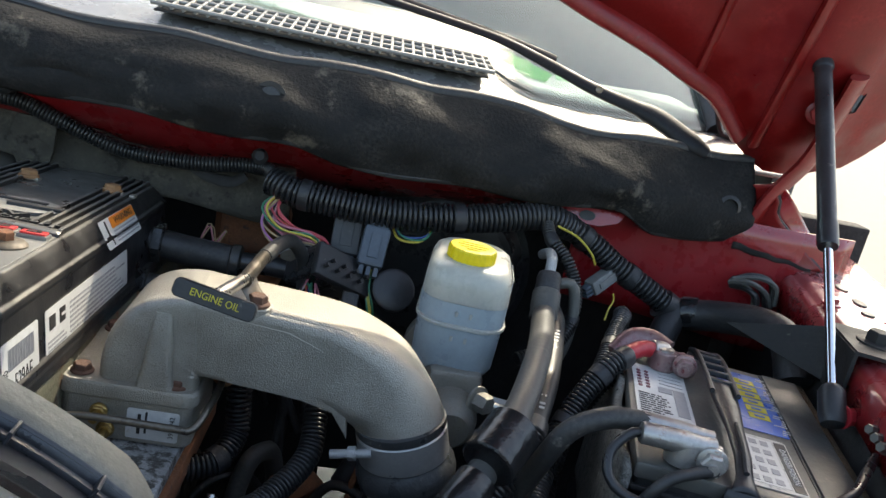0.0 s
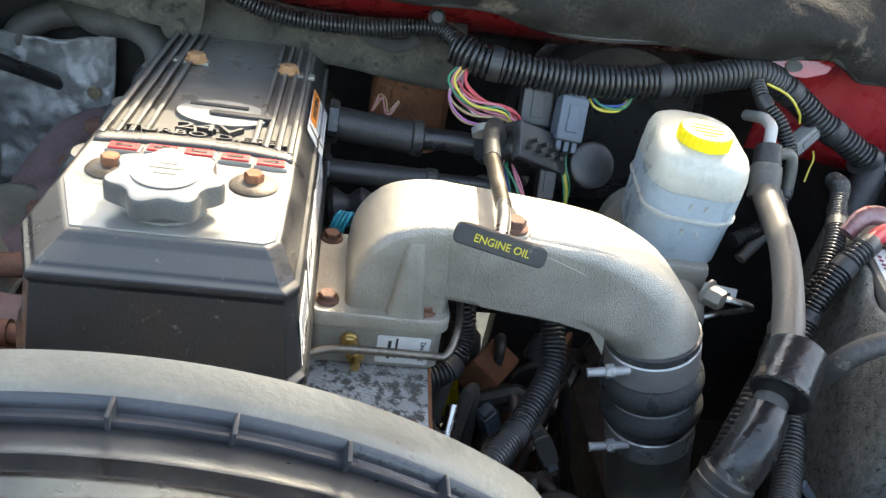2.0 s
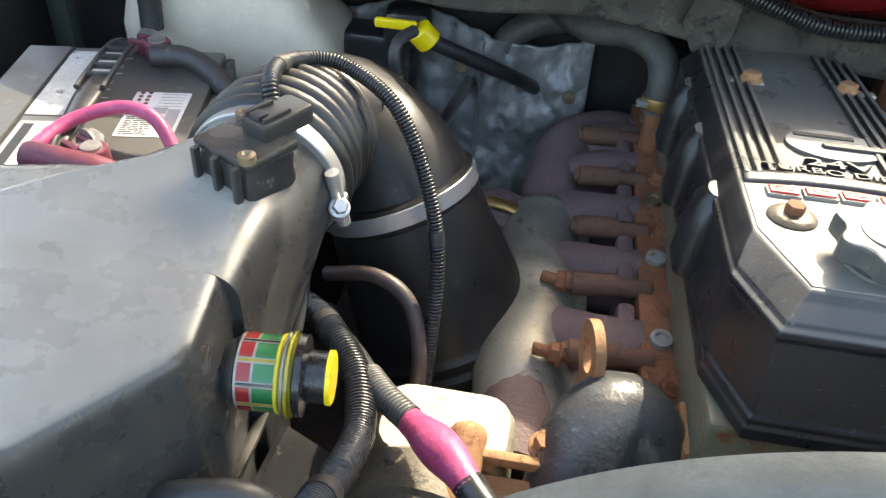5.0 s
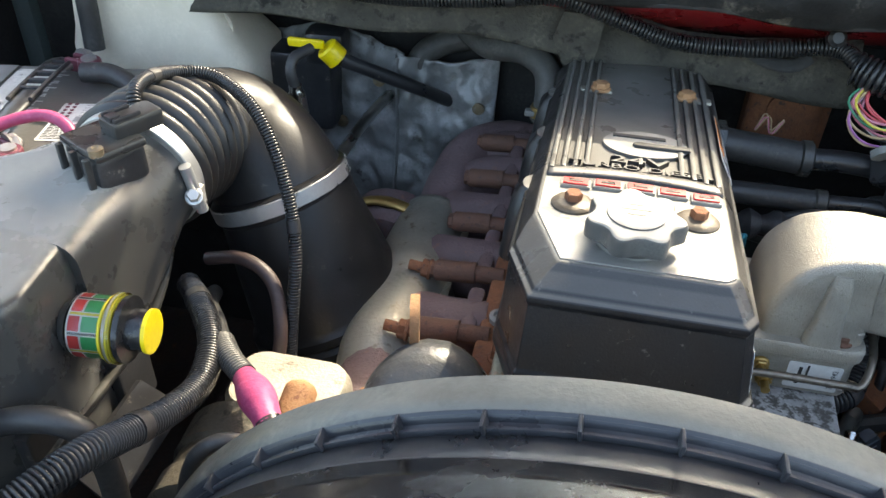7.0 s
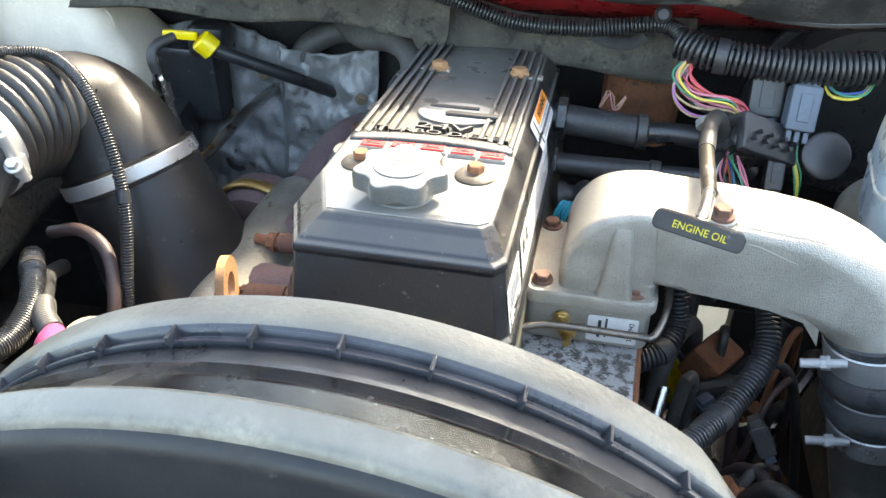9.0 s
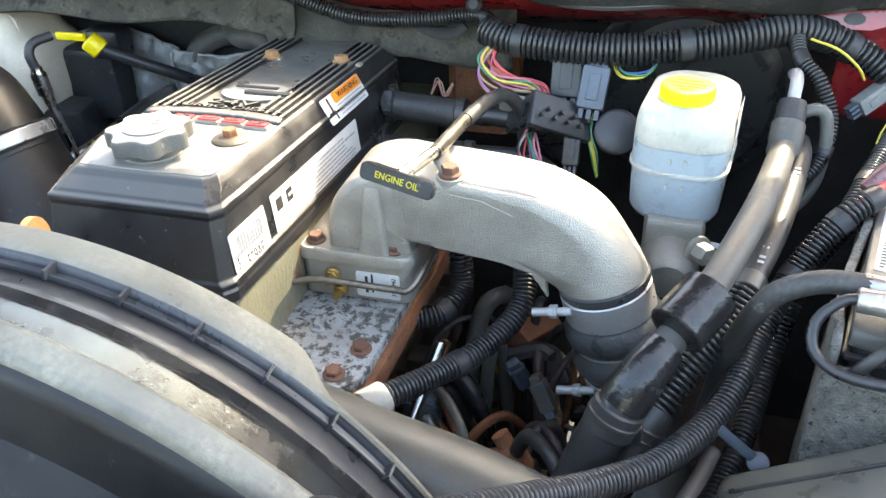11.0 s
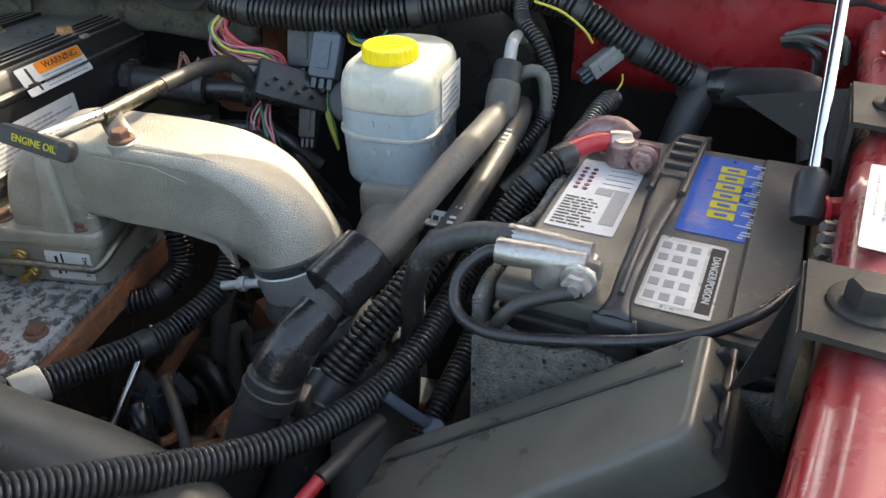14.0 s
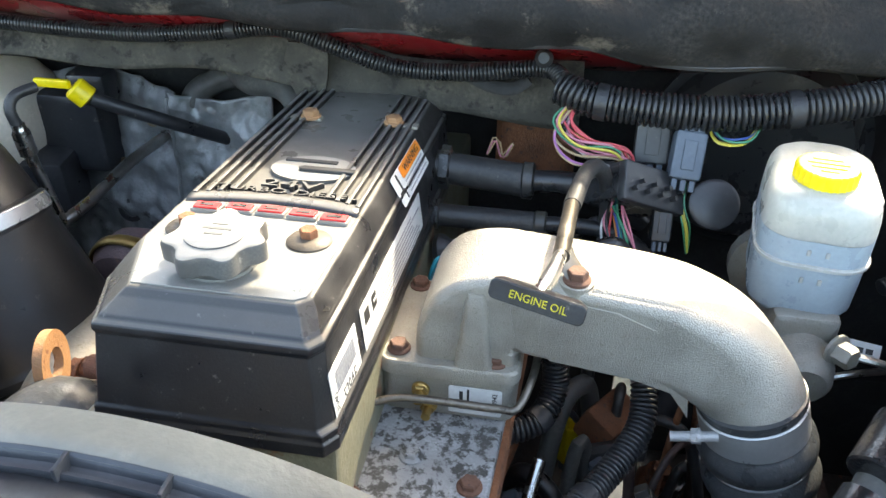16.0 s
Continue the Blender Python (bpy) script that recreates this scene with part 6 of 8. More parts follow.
solo("yellow_wire", bm, M["wyel"], "single yellow wire below the grey plug", "wire")
bm = bmesh.new()
box(bm, (0.19, 1.12, 1.25), (0.10, 0.012, 0.13), 0.02)
lathe(bm, [(0.024, -0.004), (0.024, 0.004), (0, 0.004)], aim((0.19, 1.113, 1.262), (0, -1, 0)), 28)
solo("rust_bracket", bm, M["rust"], "dark rusty lifting bracket behind the hoses", "bracket")

# ---- crossover pipes behind the horn ----
for pts, r, lab in (([(0.085, 0.985, 1.272), (0.13, 0.985, 1.268), (0.19, 0.975, 1.268)], 0.0185, "thick black crankcase hose behind the horn"),
                    ([(0.08, 0.94, 1.235), (0.15, 0.94, 1.235), (0.21, 0.935, 1.238)], 0.013, "black fuel hose behind the horn")):
    th = thing("fuel_hose", pts[1], lab, "hose", "engine hoses")
    bm = bmesh.new()
    sweep(bm, pts, r, 16, 0.008)
    part("sleeve", bm, M["rubber"], th, world=True)
    bm = bmesh.new()
    e = Vector(pts[-1])
    sweep(bm, [e - Vector((0.01, 0, 0)), e + Vector((0.05, 0, 0.002)), e + Vector((0.09, -0.005, -0.004)), e + Vector((0.13, 0, -0.04))], r * 0.68, 14, 0.008)
    part("tube", bm, M["loom"], th, world=True)
    for q, k in ((0, 1.35), (1, 1.12)):
        bm = bmesh.new()
        c = Vector(pts[0]).lerp(Vector(pts[-1]), 0.04 + 0.9 * q)
        lathe(bm, [(r * 0.98, 0), (r * k, 0.002), (r * k, 0.012), (r * 0.98, 0.014)], aim(c, (1, 0, 0)), 6 if q == 0 else 20)
        part("collar", bm, M["satin"], th, world=True, smooth=bool(q))
bm = bmesh.new()
sweep(bm, [(0.10, 0.90, 1.215), (0.16, 0.90, 1.222), (0.22, 0.895, 1.215), (0.27, 0.89, 1.19)], lambda t: 0.014 + 0.004 * math.sin(40 * t), 12, 0.006)
solo("wrapped_harness", bm, M["tape"], "crinkled black wrapped harness", "harness", "engine hoses")
bm = bmesh.new()
for i in range(4):
    sweep(bm, [(0.102 + 0.004 * i, 0.86, 1.19), (0.104 + 0.004 * i, 0.85, 1.215), (0.112 + 0.004 * i, 0.855, 1.235), (0.12 + 0.003 * i, 0.87, 1.21)], 0.002, 6, 0.006)
solo("teal_wires", bm, M["wteal"], "few teal wires beside the valve cover", "wires", "wire bundles")

# loose convoluted looms under the horn
loom([(0.238, 0.80, 1.26), (0.238, 0.775, 1.205), (0.242, 0.760, 1.165), (0.228, 0.73, 1.148), (0.19, 0.71, 1.145), (0.14, 0.70, 1.14)], 0.0132, "ribbed black loom curling below the horn", 0.0048)
loom([(0.315, 0.775, 1.26), (0.317, 0.740, 1.22), (0.316, 0.698, 1.188), (0.285, 0.645, 1.172), (0.247, 0.588, 1.178), (0.216, 0.545, 1.185), (0.19, 0.52, 1.18)], 0.0122, "glossy ribbed black loom sweeping forward", 0.0045)
bm = bmesh.new()
lathe(bm, [(0.0150, 0), (0.0158, 0.001), (0.0158, 0.022), (0.0150, 0.023)], aim((0.224, 0.556, 1.183), (-0.6, -0.8, 0)), 20)
solo("loom_sleeve", bm, M["offwhite"], "white slotted sleeve on the ribbed loom", "sleeve")
bm = bmesh.new()
rod(bm, (0.235, 0.70, 1.13), (0.205, 0.585, 1.03), 0.006)
solo("steel_tube", bm, M["steel"], "slanting steel tube below the horn", "tube")
tag = thing("paper_tag", (0.505, 0.80, 1.220), "white printed tag on a wire", "tag")
m = pose(0, 0, 0, 50, 0, -14)
bm = bmesh.new()
box(bm, (0, 0, 0), (0.042, 0.016, 0.001), 0, m)
sweep(bm, [m @ Vector((-0.019, 0, 0.001)), Vector((-0.034, 0.004, 0.010)), Vector((-0.052, 0.012, 0.004))], 0.0008, 6, 0.004)
tp = part("slip", bm, M["paper"], tag, smooth=False)
bars("fine_print", m, [(-0.012 + 0.008 * i, 0, 0.006, 0.005) for i in range(4)], M["ink"], tp)

# engine-side clutter down in the bay
rc_ = random.Random(11)
for k in range(26):
    x, y, z = rc_.uniform(0.20, 0.50), rc_.uniform(0.58, 0.98), rc_.uniform(0.86, 1.06)
    th = None
    bm = bmesh.new()
    kind = k % 4
    if kind == 0:
        p = Vector((x, y, z))
        sweep(bm, [p, p + Vector((rc_.uniform(-0.06, 0.06), rc_.uniform(-0.08, 0.08), rc_.uniform(-0.05, 0.05))), p + Vector((rc_.uniform(-0.1, 0.1), rc_.uniform(-0.12, 0.12), rc_.uniform(-0.08, 0.02)))], rc_.uniform(0.004, 0.012), 8, 0.008)
        solo("cable", bm, M[rc_.choice(["rubber", "rust", "loom", "steel"])], "old cable deep in the engine bay", "cable", "deep cables")
    elif kind == 1:
        lathe(bm, [(0.012, 0), (0.016, 0.004), (0.016, 0.03), (0.010, 0.036), (0.010, 0.05), (0, 0.05)], aim((x, y, z), (rc_.uniform(-1, 1), rc_.uniform(-1, 1), 1)), 14)
        solo("fitting", bm, M[rc_.choice(["rust", "plastic", "block"])], "oily fitting deep in the engine bay", "fitting", "deep fittings")
    elif kind == 2:
        box(bm, (0, 0, 0), (rc_.uniform(0.03, 0.07), rc_.uniform(0.03, 0.06), rc_.uniform(0.02, 0.05)), 0.006, pose(x, y, z, rc_.uniform(-30, 30), rc_.uniform(-30, 30), rc_.uniform(0, 90)))
        solo("oily_housing", bm, M[rc_.choice(["block", "rust", "plastic"])], "oily brown housing deep in the engine bay", "housing", "deep housings")
    else:
        bolt(bm, (x, y, z), (rc_.uniform(-0.5, 0.5), -0.3, 1), 0.012, 0.02)
        box(bm, (x, y, z - 0.02), (0.05, 0.04, 0.03), 0.008)
        solo("bolted_lug", bm, M[rc_.choice(["rust", "block"])], "rusty bolted lug on the block", "lug", "deep lugs")
plug((0.273, 0.885, 0.965), (-25, 10, 20), (0.035, 0.03, 0.045), "yellow", "yellow plug deep beside the block")
bm = bmesh.new()
box(bm, (0.56, 0.80, 0.80), (0.12, 0.7, 0.10), 0.02)
solo("frame_rail", bm, M["block"], "oily black chassis rail below", "frame rail")
bm = bmesh.new()
box(bm, (-0.45, 0.80, 0.80), (0.12, 0.9, 0.16), 0.02)
solo("frame_rail", bm, M["block"], "oily black chassis rail below", "frame rail")

wire_bundle([(0.843, 1.03, 1.345), (0.868, 1.025, 1.352), (0.895, 1.022, 1.345), (0.905, 1.02, 1.32)], ["wblk", "dustygrey", "wblk", "dustygrey"], 0.0036, 0.010, "dark grey cables looped at the red firewall corner")
wire_bundle([(0.845, 1.03, 1.338), (0.868, 1.02, 1.338), (0.880, 1.015, 1.325), (0.878, 1.01, 1.295)], ["wblk", "dustygrey", "wblk"], 0.0036, 0.006, "short dark cables dropping behind the battery")
wire_bundle([(0.575, 1.01, 1.398), (0.60, 1.012, 1.392), (0.63, 1.014, 1.378), (0.645, 1.015, 1.372)], ["dustygrey", "wtan"], 0.0026, 0.003, "two grey leads beside the thick loom")
# small dark hoses and plugs behind the horn
rc2 = random.Random(23)
for k in range(12):
    x, y, z = 0.13 + 0.012 * k + rc2.uniform(-0.01, 0.01), 0.90 + rc2.uniform(-0.03, 0.05), 1.20 + rc2.uniform(-0.03, 0.04)
    bm = bmesh.new()
    sweep(bm, [(x, y, z), (x + rc2.uniform(0.02, 0.05), y + rc2.uniform(-0.02, 0.02), z + rc2.uniform(-0.01, 0.03)), (x + rc2.uniform(0.05, 0.10), y + rc2.uniform(-0.03, 0.03), z + rc2.uniform(-0.03, 0.02)), (x + 0.11, y + 0.02, z - 0.09)], rc2.uniform(0.004, 0.008), 10, 0.008)
    solo("vent_hose", bm, M[rc2.choice(["rubber", "loom", "tape", "rubber"])], "small black hose tucked behind the horn", "hose", "small hoses")

# oily lines, tubes and plugs beside the block
rc3 = random.Random(41)
for k in range(26):
    x, y, z = rc3.uniform(0.18, 0.40), rc3.uniform(0.62, 0.86), rc3.uniform(0.98, 1.10)
    dx, dy = rc3.uniform(-0.10, 0.10), rc3.uniform(-0.12, 0.10)
    bm = bmesh.new()
    sweep(bm, [(x - dx, y - dy, 0.80), (x - dx * 0.4, y - dy * 0.4, z - 0.05), (x, y, z), (x + dx * 0.5, y + dy * 0.5, z - 0.04), (x + dx, y + dy, 0.80)], rc3.choice([0.004, 0.006, 0.008, 0.011]), 10, 0.01)
    solo("oily_line", bm, M[rc3.choice(["rust", "brownhose", "dustygrey", "rubber", "dustyrubber", "rubber", "loom"])], "oily line running down beside the block", "line", "oily lines")
for k in range(8):
    x, y, z = rc3.uniform(0.19, 0.36), rc3.uniform(0.66, 0.84), rc3.uniform(0.98, 1.08)
    plug((x, y, z), (rc3.uniform(-40, 10), rc3.uniform(-30, 30), rc3.uniform(0, 90)), (0.022, 0.018, 0.034), rc3.choice(["plastic", "conndark", "greyplastic"]), "small dirty plug deep beside the block")
bm = bmesh.new()
sweep(bm, [(0.40, 0.62, 1.06), (0.36, 0.56, 1.05), (0.33, 0.54, 1.02), (0.37, 0.50, 0.98)], 0.011, 12, 0.008)
solo("rusty_pipe", bm, M["rust"], "bent rusty pipe low in the bay", "pipe")
bm = bmesh.new()
sweep(bm, [(0.545, 0.53, 1.16), (0.528, 0.48, 1.15), (0.515, 0.44, 1.145)], 0.007, 12, 0.006)
rcab = solo("fusible_link", bm, M["rubber"], "black cable with a red end behind the washer bottle", "cable")
bm = bmesh.new()
sweep(bm, [(0.516, 0.442, 1.145), (0.506, 0.41, 1.14), (0.498, 0.38, 1.13)], 0.006, 12, 0.006)
part("red_end", bm, M["redcable"], rcab, "red cable end", world=True)

# ---- refrigerant hoses ----
ac1 = thing("refrigerant_hose", (0.5, 0.7, 1.25), "thick dusty refrigerant hose with a black foam collar", "hose", "refrigerant hoses")
bm = bmesh.new()
sweep(bm, [(0.556, 0.880, 1.314), (0.550, 0.855, 1.306), (0.527, 0.760, 1.304), (0.490, 0.655, 1.286), (0.456, 0.592, 1.262), (0.438, 0.566, 1.245)], 0.0132, 18, 0.008)
part("hose", bm, M["dustyrubber"], ac1, world=True)
bm = bmesh.new()
d = Vector((-0.030, -0.042, -0.022))
lathe(bm, [(0.016, 0), (0.0225, 0.0005), (0.0240, 0.002), (0.0240, 0.045), (0.0225, 0.0465), (0.016, 0.047)], aim(Vector((0.483, 0.625, 1.2905)), d), 32)
part("foam_collar", bm, M["glossblack"], ac1, "black foam collar", world=True)
bm = bmesh.new()
sweep(bm, [(0.438, 0.566, 1.245), (0.425, 0.555, 1.222), (0.41, 0.545, 1.19), (0.39, 0.53, 1.13), (0.36, 0.50, 1.05)], 0.0195, 16, 0.008)
part("crimped_end", bm, M["plastic"], ac1, world=True)
bm = bmesh.new()
FE = aim((0.5535, 0.868, 1.300), (0.08, 0.62, 0.78))
lathe(bm, [(0.0150, 0), (0.0165, 0.003), (0.0160, 0.012), (0.0168, 0.016), (0.0165, 0.034), (0.0140, 0.037)], FE, 24)
part("ferrule", bm, M["dustyrubber"], ac1, "dusty taped ferrule", world=True)
bm = bmesh.new()
lathe(bm, [(0.0140, 0.036), (0.0150, 0.039), (0.0142, 0.046), (0.0150, 0.050), (0.0130, 0.058), (0.008, 0.060)], FE, 20)
part("nut", bm, M["tape"], ac1, "black taped nut", world=True)
bm = bmesh.new()
sweep(bm, [FE @ Vector((0, 0, 0.058)), FE @ Vector((0, 0, 0.070)), FE @ Vector((0, 0, 0.078)), (0.562, 0.942, 1.360), (0.566, 0.985, 1.345)], 0.0065, 14, 0.005)
part("fitting", bm, M["zinc"], ac1, "dull metal fitting", world=True)
ac2 = thing("refrigerant_hose", (0.5, 0.7, 1.2), "printed refrigerant hose sleeved in ribbed loom", "hose", "refrigerant hoses")
bm = bmesh.new()
sweep(bm, [(0.572, 0.905, 1.300), (0.570, 0.870, 1.294), (0.545, 0.765, 1.272), (0.518, 0.690, 1.250)], 0.0120, 16, 0.008)
part("hose", bm, M["rubber"], ac2, world=True)
bm = bmesh.new()
sweep(bm, [(0.518, 0.690, 1.250), (0.500, 0.660, 1.230), (0.472, 0.625, 1.203), (0.452, 0.600, 1.180)], 0.0165, 16, ridge=(0.0055, 0.003))
part("ribbed_sleeve", bm, M["loom"], ac2, world=True)
bm = bmesh.new()
sweep(bm, [(0.452, 0.600, 1.180), (0.44, 0.58, 1.16), (0.42, 0.55, 1.11), (0.40, 0.52, 1.04)], 0.0195, 16, 0.008)
part("crimped_end", bm, M["plastic"], ac2, world=True)
bm = bmesh.new()
lathe(bm, [(0.0140, 0), (0.0150, 0.001), (0.0150, 0.018), (0.0140, 0.019)], aim((0.524, 0.706, 1.254), (-0.3, -0.9, -0.25)), 20)
part("tape_band", bm, M["greyplastic"], ac2, world=True)
bm = bmesh.new()
for k in range(22):
    t = k / 21
    p = Vector((0.564, 0.845, 1.289)).lerp(Vector((0.527, 0.715, 1.258)), t)
    dd = (Vector((0.527, 0.715, 1.258)) - Vector((0.564, 0.845, 1.289))).normalized()
    if k % 5 != 4:
        q = dd.to_track_quat("Y", "Z").to_matrix().to_4x4()
        box(bm, (-0.003, 0, 0.0122), (0.0055, 0.0030, 0.0006), 0, Matrix.Translation(p) @ q)
part("printing", bm, M["conn"], ac2, world=True, smooth=False)
strap = thing("hose_strap", (0.43, 0.565, 1.18), "black rubber strap joining the two refrigerant hoses", "strap")
for p, d in (((0.4235, 0.5545, 1.219), (-0.35, -0.25, -0.9)), ((0.4455, 0.589, 1.169), (-0.45, -0.5, -0.8))):
    bm = bmesh.new()
    lathe(bm, [(0.0198, -0.002), (0.0215, 0), (0.0215, 0.008), (0.0225, 0.009), (0.0225, 0.012), (0.0215, 0.013), (0.0215, 0.022), (0.0198, 0.024)], aim(p, d), 24)
    part("loop", bm, M["rubber"], strap, world=True)
bm = bmesh.new()
box(bm, (0.436, 0.566, 1.186), (0.016, 0.022, 0.020), 0.004, Matrix.Identity(4))
part("bridge", bm, M["rubber"], strap, world=True)
bm = bmesh.new()
sweep(bm, [(0.452, 0.586, 1.259), (0.441, 0.570, 1.249), (0.432, 0.560, 1.236), (0.426, 0.556, 1.224)], lambda t: 0.0172 + 0.0035 * t, 20, 0.004)
part("tape_wrap", bm, M["glossblack"], ac1, "shiny black tape wrap", world=True)
bm = bmesh.new()
sweep(bm, [(0.560, 0.905, 1.328), (0.582, 0.908, 1.337), (0.594, 0.908, 1.328), (0.598, 0.900, 1.290), (0.590, 0.89, 1.25), (0.56, 0.87, 1.22)], 0.0068, 10, 0.006)
solo("service_port", bm, M["dustygrey"], "metal service port beside the hose fitting", "fitting")

# ---- batteries ----
def battery(loc, rz, flip, W2, L2, label):
    b = thing("battery", loc, label, "battery", "batteries", rz=rz)
    s, H = (-1 if flip else 1), 0.19
    bm = bmesh.new()
    box(bm, (0, 0, -H / 2 - 0.004), (2 * W2 - 0.008, 2 * L2 - 0.008, H), 0.004)
    part("case", bm, M["plastic"], b)
    bm = bmesh.new()
    box(bm, (0, 0, -0.008), (2 * W2, 2 * L2, 0.016), 0.004)
    part("lid", bm, M["battop"], b)
    bm = bmesh.new()
    box(bm, (s * (W2 + 0.058) / 2, 0, 0.0012), (W2 - 0.060, 2 * L2 - 0.012, 0.003), 0.0012)
    part("lid_panel", bm, M["battop"], b)
    bm = bmesh.new()
    box(bm, (s * 0.0575, 0, 0.0003), (0.0016, 2 * L2 - 0.01, 0.001), 0)
    part("lid_seam", bm, M["ink"], b)
    for k in range(3):
        bm = bmesh.new()
        box(bm, (-s * (W2 - 0.001), 0, -0.024 - 0.016 * k), (0.006, 2 * L2, 0.006), 0.002)
        part("case_rib", bm, M["plastic"], b)
        bm = bmesh.new()
        box(bm, (0, -L2 + 0.001, -0.024 - 0.016 * k), (2 * W2, 0.006, 0.006), 0.002)
        part("case_rib", bm, M["plastic"], b)
    # stickers
    m = pose(-s * 0.064, -0.01 if flip else 0.012, 0.0004)
    ln = 0.088 if flip else 0.124
    st = decal("spec_sticker", m, 0.055, ln, M["paper"], b, "worn specification sticker")
    bars("fine_print", m, text_lines(rnd, -0.024, 0.008, -ln * 0.47, -ln * 0.07, 10), M["ink"], st)
    bars("code_panel", m, [(0.018, -ln * 0.14, 0.012, ln * 0.48), (0.004, 0.006, 0.014, 0.012)], M["greyink"], st)
    bars("table_line", m, [(0.011 + 0.0001 * k, ln * (0.10 + 0.07 * k), 0.024, 0.0008) for k in range(6)], M["greyink"], st)
    for i in range(2):
        for j in range(6):
            bm = bmesh.new()
            lathe(bm, [(0.0024, 0.0006), (0.0024, 0.0011), (0, 0.0011)], m @ pose(-0.021 + 0.008 * i, ln * 0.05 + 0.0075 * j, 0), 10)
            part("date_dot", bm, M["maroon"], st)
    m = pose(s * 0.030, 0.053, 0.0005)
    bl = decal("brand_sticker", m, 0.052, 0.142, M["worn"] if flip else M["blue"], b, "torn silvery sticker" if flip else "blue and yellow printed sticker")
    if not flip:
        for i in range(6):
            bars("yellow_shape", m, [(0.004, -0.036 + 0.0168 * i, 0.021, 0.0125)], M["yellowink"], bl)
            bars("shape_inset", m, [(0.004, -0.036 + 0.0168 * i, 0.010, 0.004)], M["blue"], bl, z=0.001)
    bars("torn_edge", m, [(0.022 + 0.004 * (i * 5 % 4), -0.066 + 0.0045 * i, 0.004 + 0.003 * (i * 7 % 5), 0.002) for i in range(30)], M["worn"], bl, z=0.0007)
    m = pose(s * (0.026 if flip else 0.022), -0.079, 0.0005)
    wn_ = decal("danger_sticker", m, 0.056 if flip else 0.050, 0.096, M["worn"], b, "torn black and white danger sticker")
    bars("white_panel", m, [(-0.006 * s, 0, 0.034, 0.084)], M["paper"], wn_)
    for i in range(3):
        for j in range(5):
            sy = bars("symbol", m, [(-0.018 * s + 0.0105 * s * i, 0.034 - 0.017 * j, 0.007, 0.009)], M["greyink"], wn_, z=0.001)
    bars("black_strip", m, [(0.0185 * s, 0, 0.010, 0.086)], M["ink"], wn_)
    if not flip:
        lettering("print", "DANGER/POISON", 0.0078, m @ pose(0.0185, 0.0, 0.0012, 0, 0, -90), M["paper"], wn_, 0.0002)
    # hold-down strap: a solid tongue in front, a ladder of slots behind
    st = thing("hold_down_strap", W[b] @ Vector((-s * (0.006 if flip else 0.011), 0, 0.002)), "black hold-down strap across the battery", "strap", "hold-down straps", rz=rz)
    half = 0.0125

    def strap_line(t, x):
        y = -L2 - 0.010 + (2 * L2 + 0.02) * t
        lift = 0.010 * min(1, 8 * t, 8 * (1 - t)) + 0.007 * math.sin(math.pi * t)
        return Vector((x + s * 0.004 * t, y, lift))
    bm = bmesh.new()
    sheet(bm, lambda u, v: strap_line(0.60 * v, (u - 0.5) * 2 * half * float(np.interp(0.60 * v, (0, 0.05, 0.30, 0.45, 0.6), (1.0, 0.58, 0.70, 1.0, 1.1)))) + Vector((0, 0, 0.003 * (1 - (2 * u - 1) ** 2))), 6, 30)
    thick(part("tongue", bm, M["plastic"], st), 0.004)
    bm = bmesh.new()
    sweep(bm, [strap_line(t, 0) + Vector((0, 0, 0.005)) for t in (0.05, 0.15, 0.28)], 0.0025, 8, 0.008)
    part("tongue_rib", bm, M["plastic"], st)
    for q in (-1, 1):
        bm = bmesh.new()
        sweep(bm, [strap_line(t, q * half) + Vector((0, 0, 0.003)) for t in (0.5, 0.6, 0.7, 0.8, 0.9, 1.0)], 0.0028, 8, 0.008)
        part("rail", bm, M["plastic"], st)
    for k in range(6):
        bm = bmesh.new()
        p = strap_line(0.60 + 0.075 * k, 0)
        box(bm, p + Vector((0, 0, 0.002)), (2 * half, 0.006, 0.006), 0.0015)
        part("rung", bm, M["plastic"], st)
    for t0 in (0.0, 1.0):
        bm = bmesh.new()
        p = strap_line(t0, 0)
        sheet(bm, lambda u, v: p + Vector(((u - 0.5) * 2 * half * (1.15 + 0.6 * v), 0, -0.06 * v)), 4, 6)
        thick(part("hook_end", bm, M["plastic"], st), 0.004)
    return b


bat = battery((0.710, 0.703, 1.296), -14.5, False, 0.098, 0.141, "dark grey truck battery with a blue sticker")
BR = W[bat]


def terminal(name, p, d, mat, bmat, label):
    th = thing(name, p, label, "battery terminal", "battery terminals")
    d = Vector(d).normalized()
    bm = bmesh.new()
    lathe(bm, [(0.0145, 0), (0.015, 0.003), (0.0142, 0.018), (0.0125, 0.020), (0, 0.020)], I4, 24)
    part("clamp_ring", bm, M[mat], th)
    bm = bmesh.new()
    lathe(bm, [(0.0095, 0.018), (0.009, 0.0225), (0, 0.023)], I4, 20)
    part("post", bm, M["lead"], th)
    side_ = d.cross(Vector((0, 0, 1)))
    bm = bmesh.new()
    for q in (-1, 1):
        box(bm, (0, 0, 0), (0.007, 0.024, 0.017), 0.003, Matrix.Translation(d * 0.020 + side_ * 0.007 * q + Vector((0, 0, 0.011))) @ d.to_track_quat("Y", "Z").to_matrix().to_4x4())
    part("jaw", bm, M[mat], th)
    bm = bmesh.new()
    bolt(bm, d * 0.022 + side_ * 0.011 + Vector((0, 0, 0.012)), side_, 0.0095, 0.010, 1.35)
    rod(bm, d * 0.022 - side_ * 0.022 + Vector((0, 0, 0.011)), d * 0.022 + side_ * 0.024 + Vector((0, 0, 0.011)), 0.0045)
    part("clamp_bolt", bm, M[bmat], th)
    return th


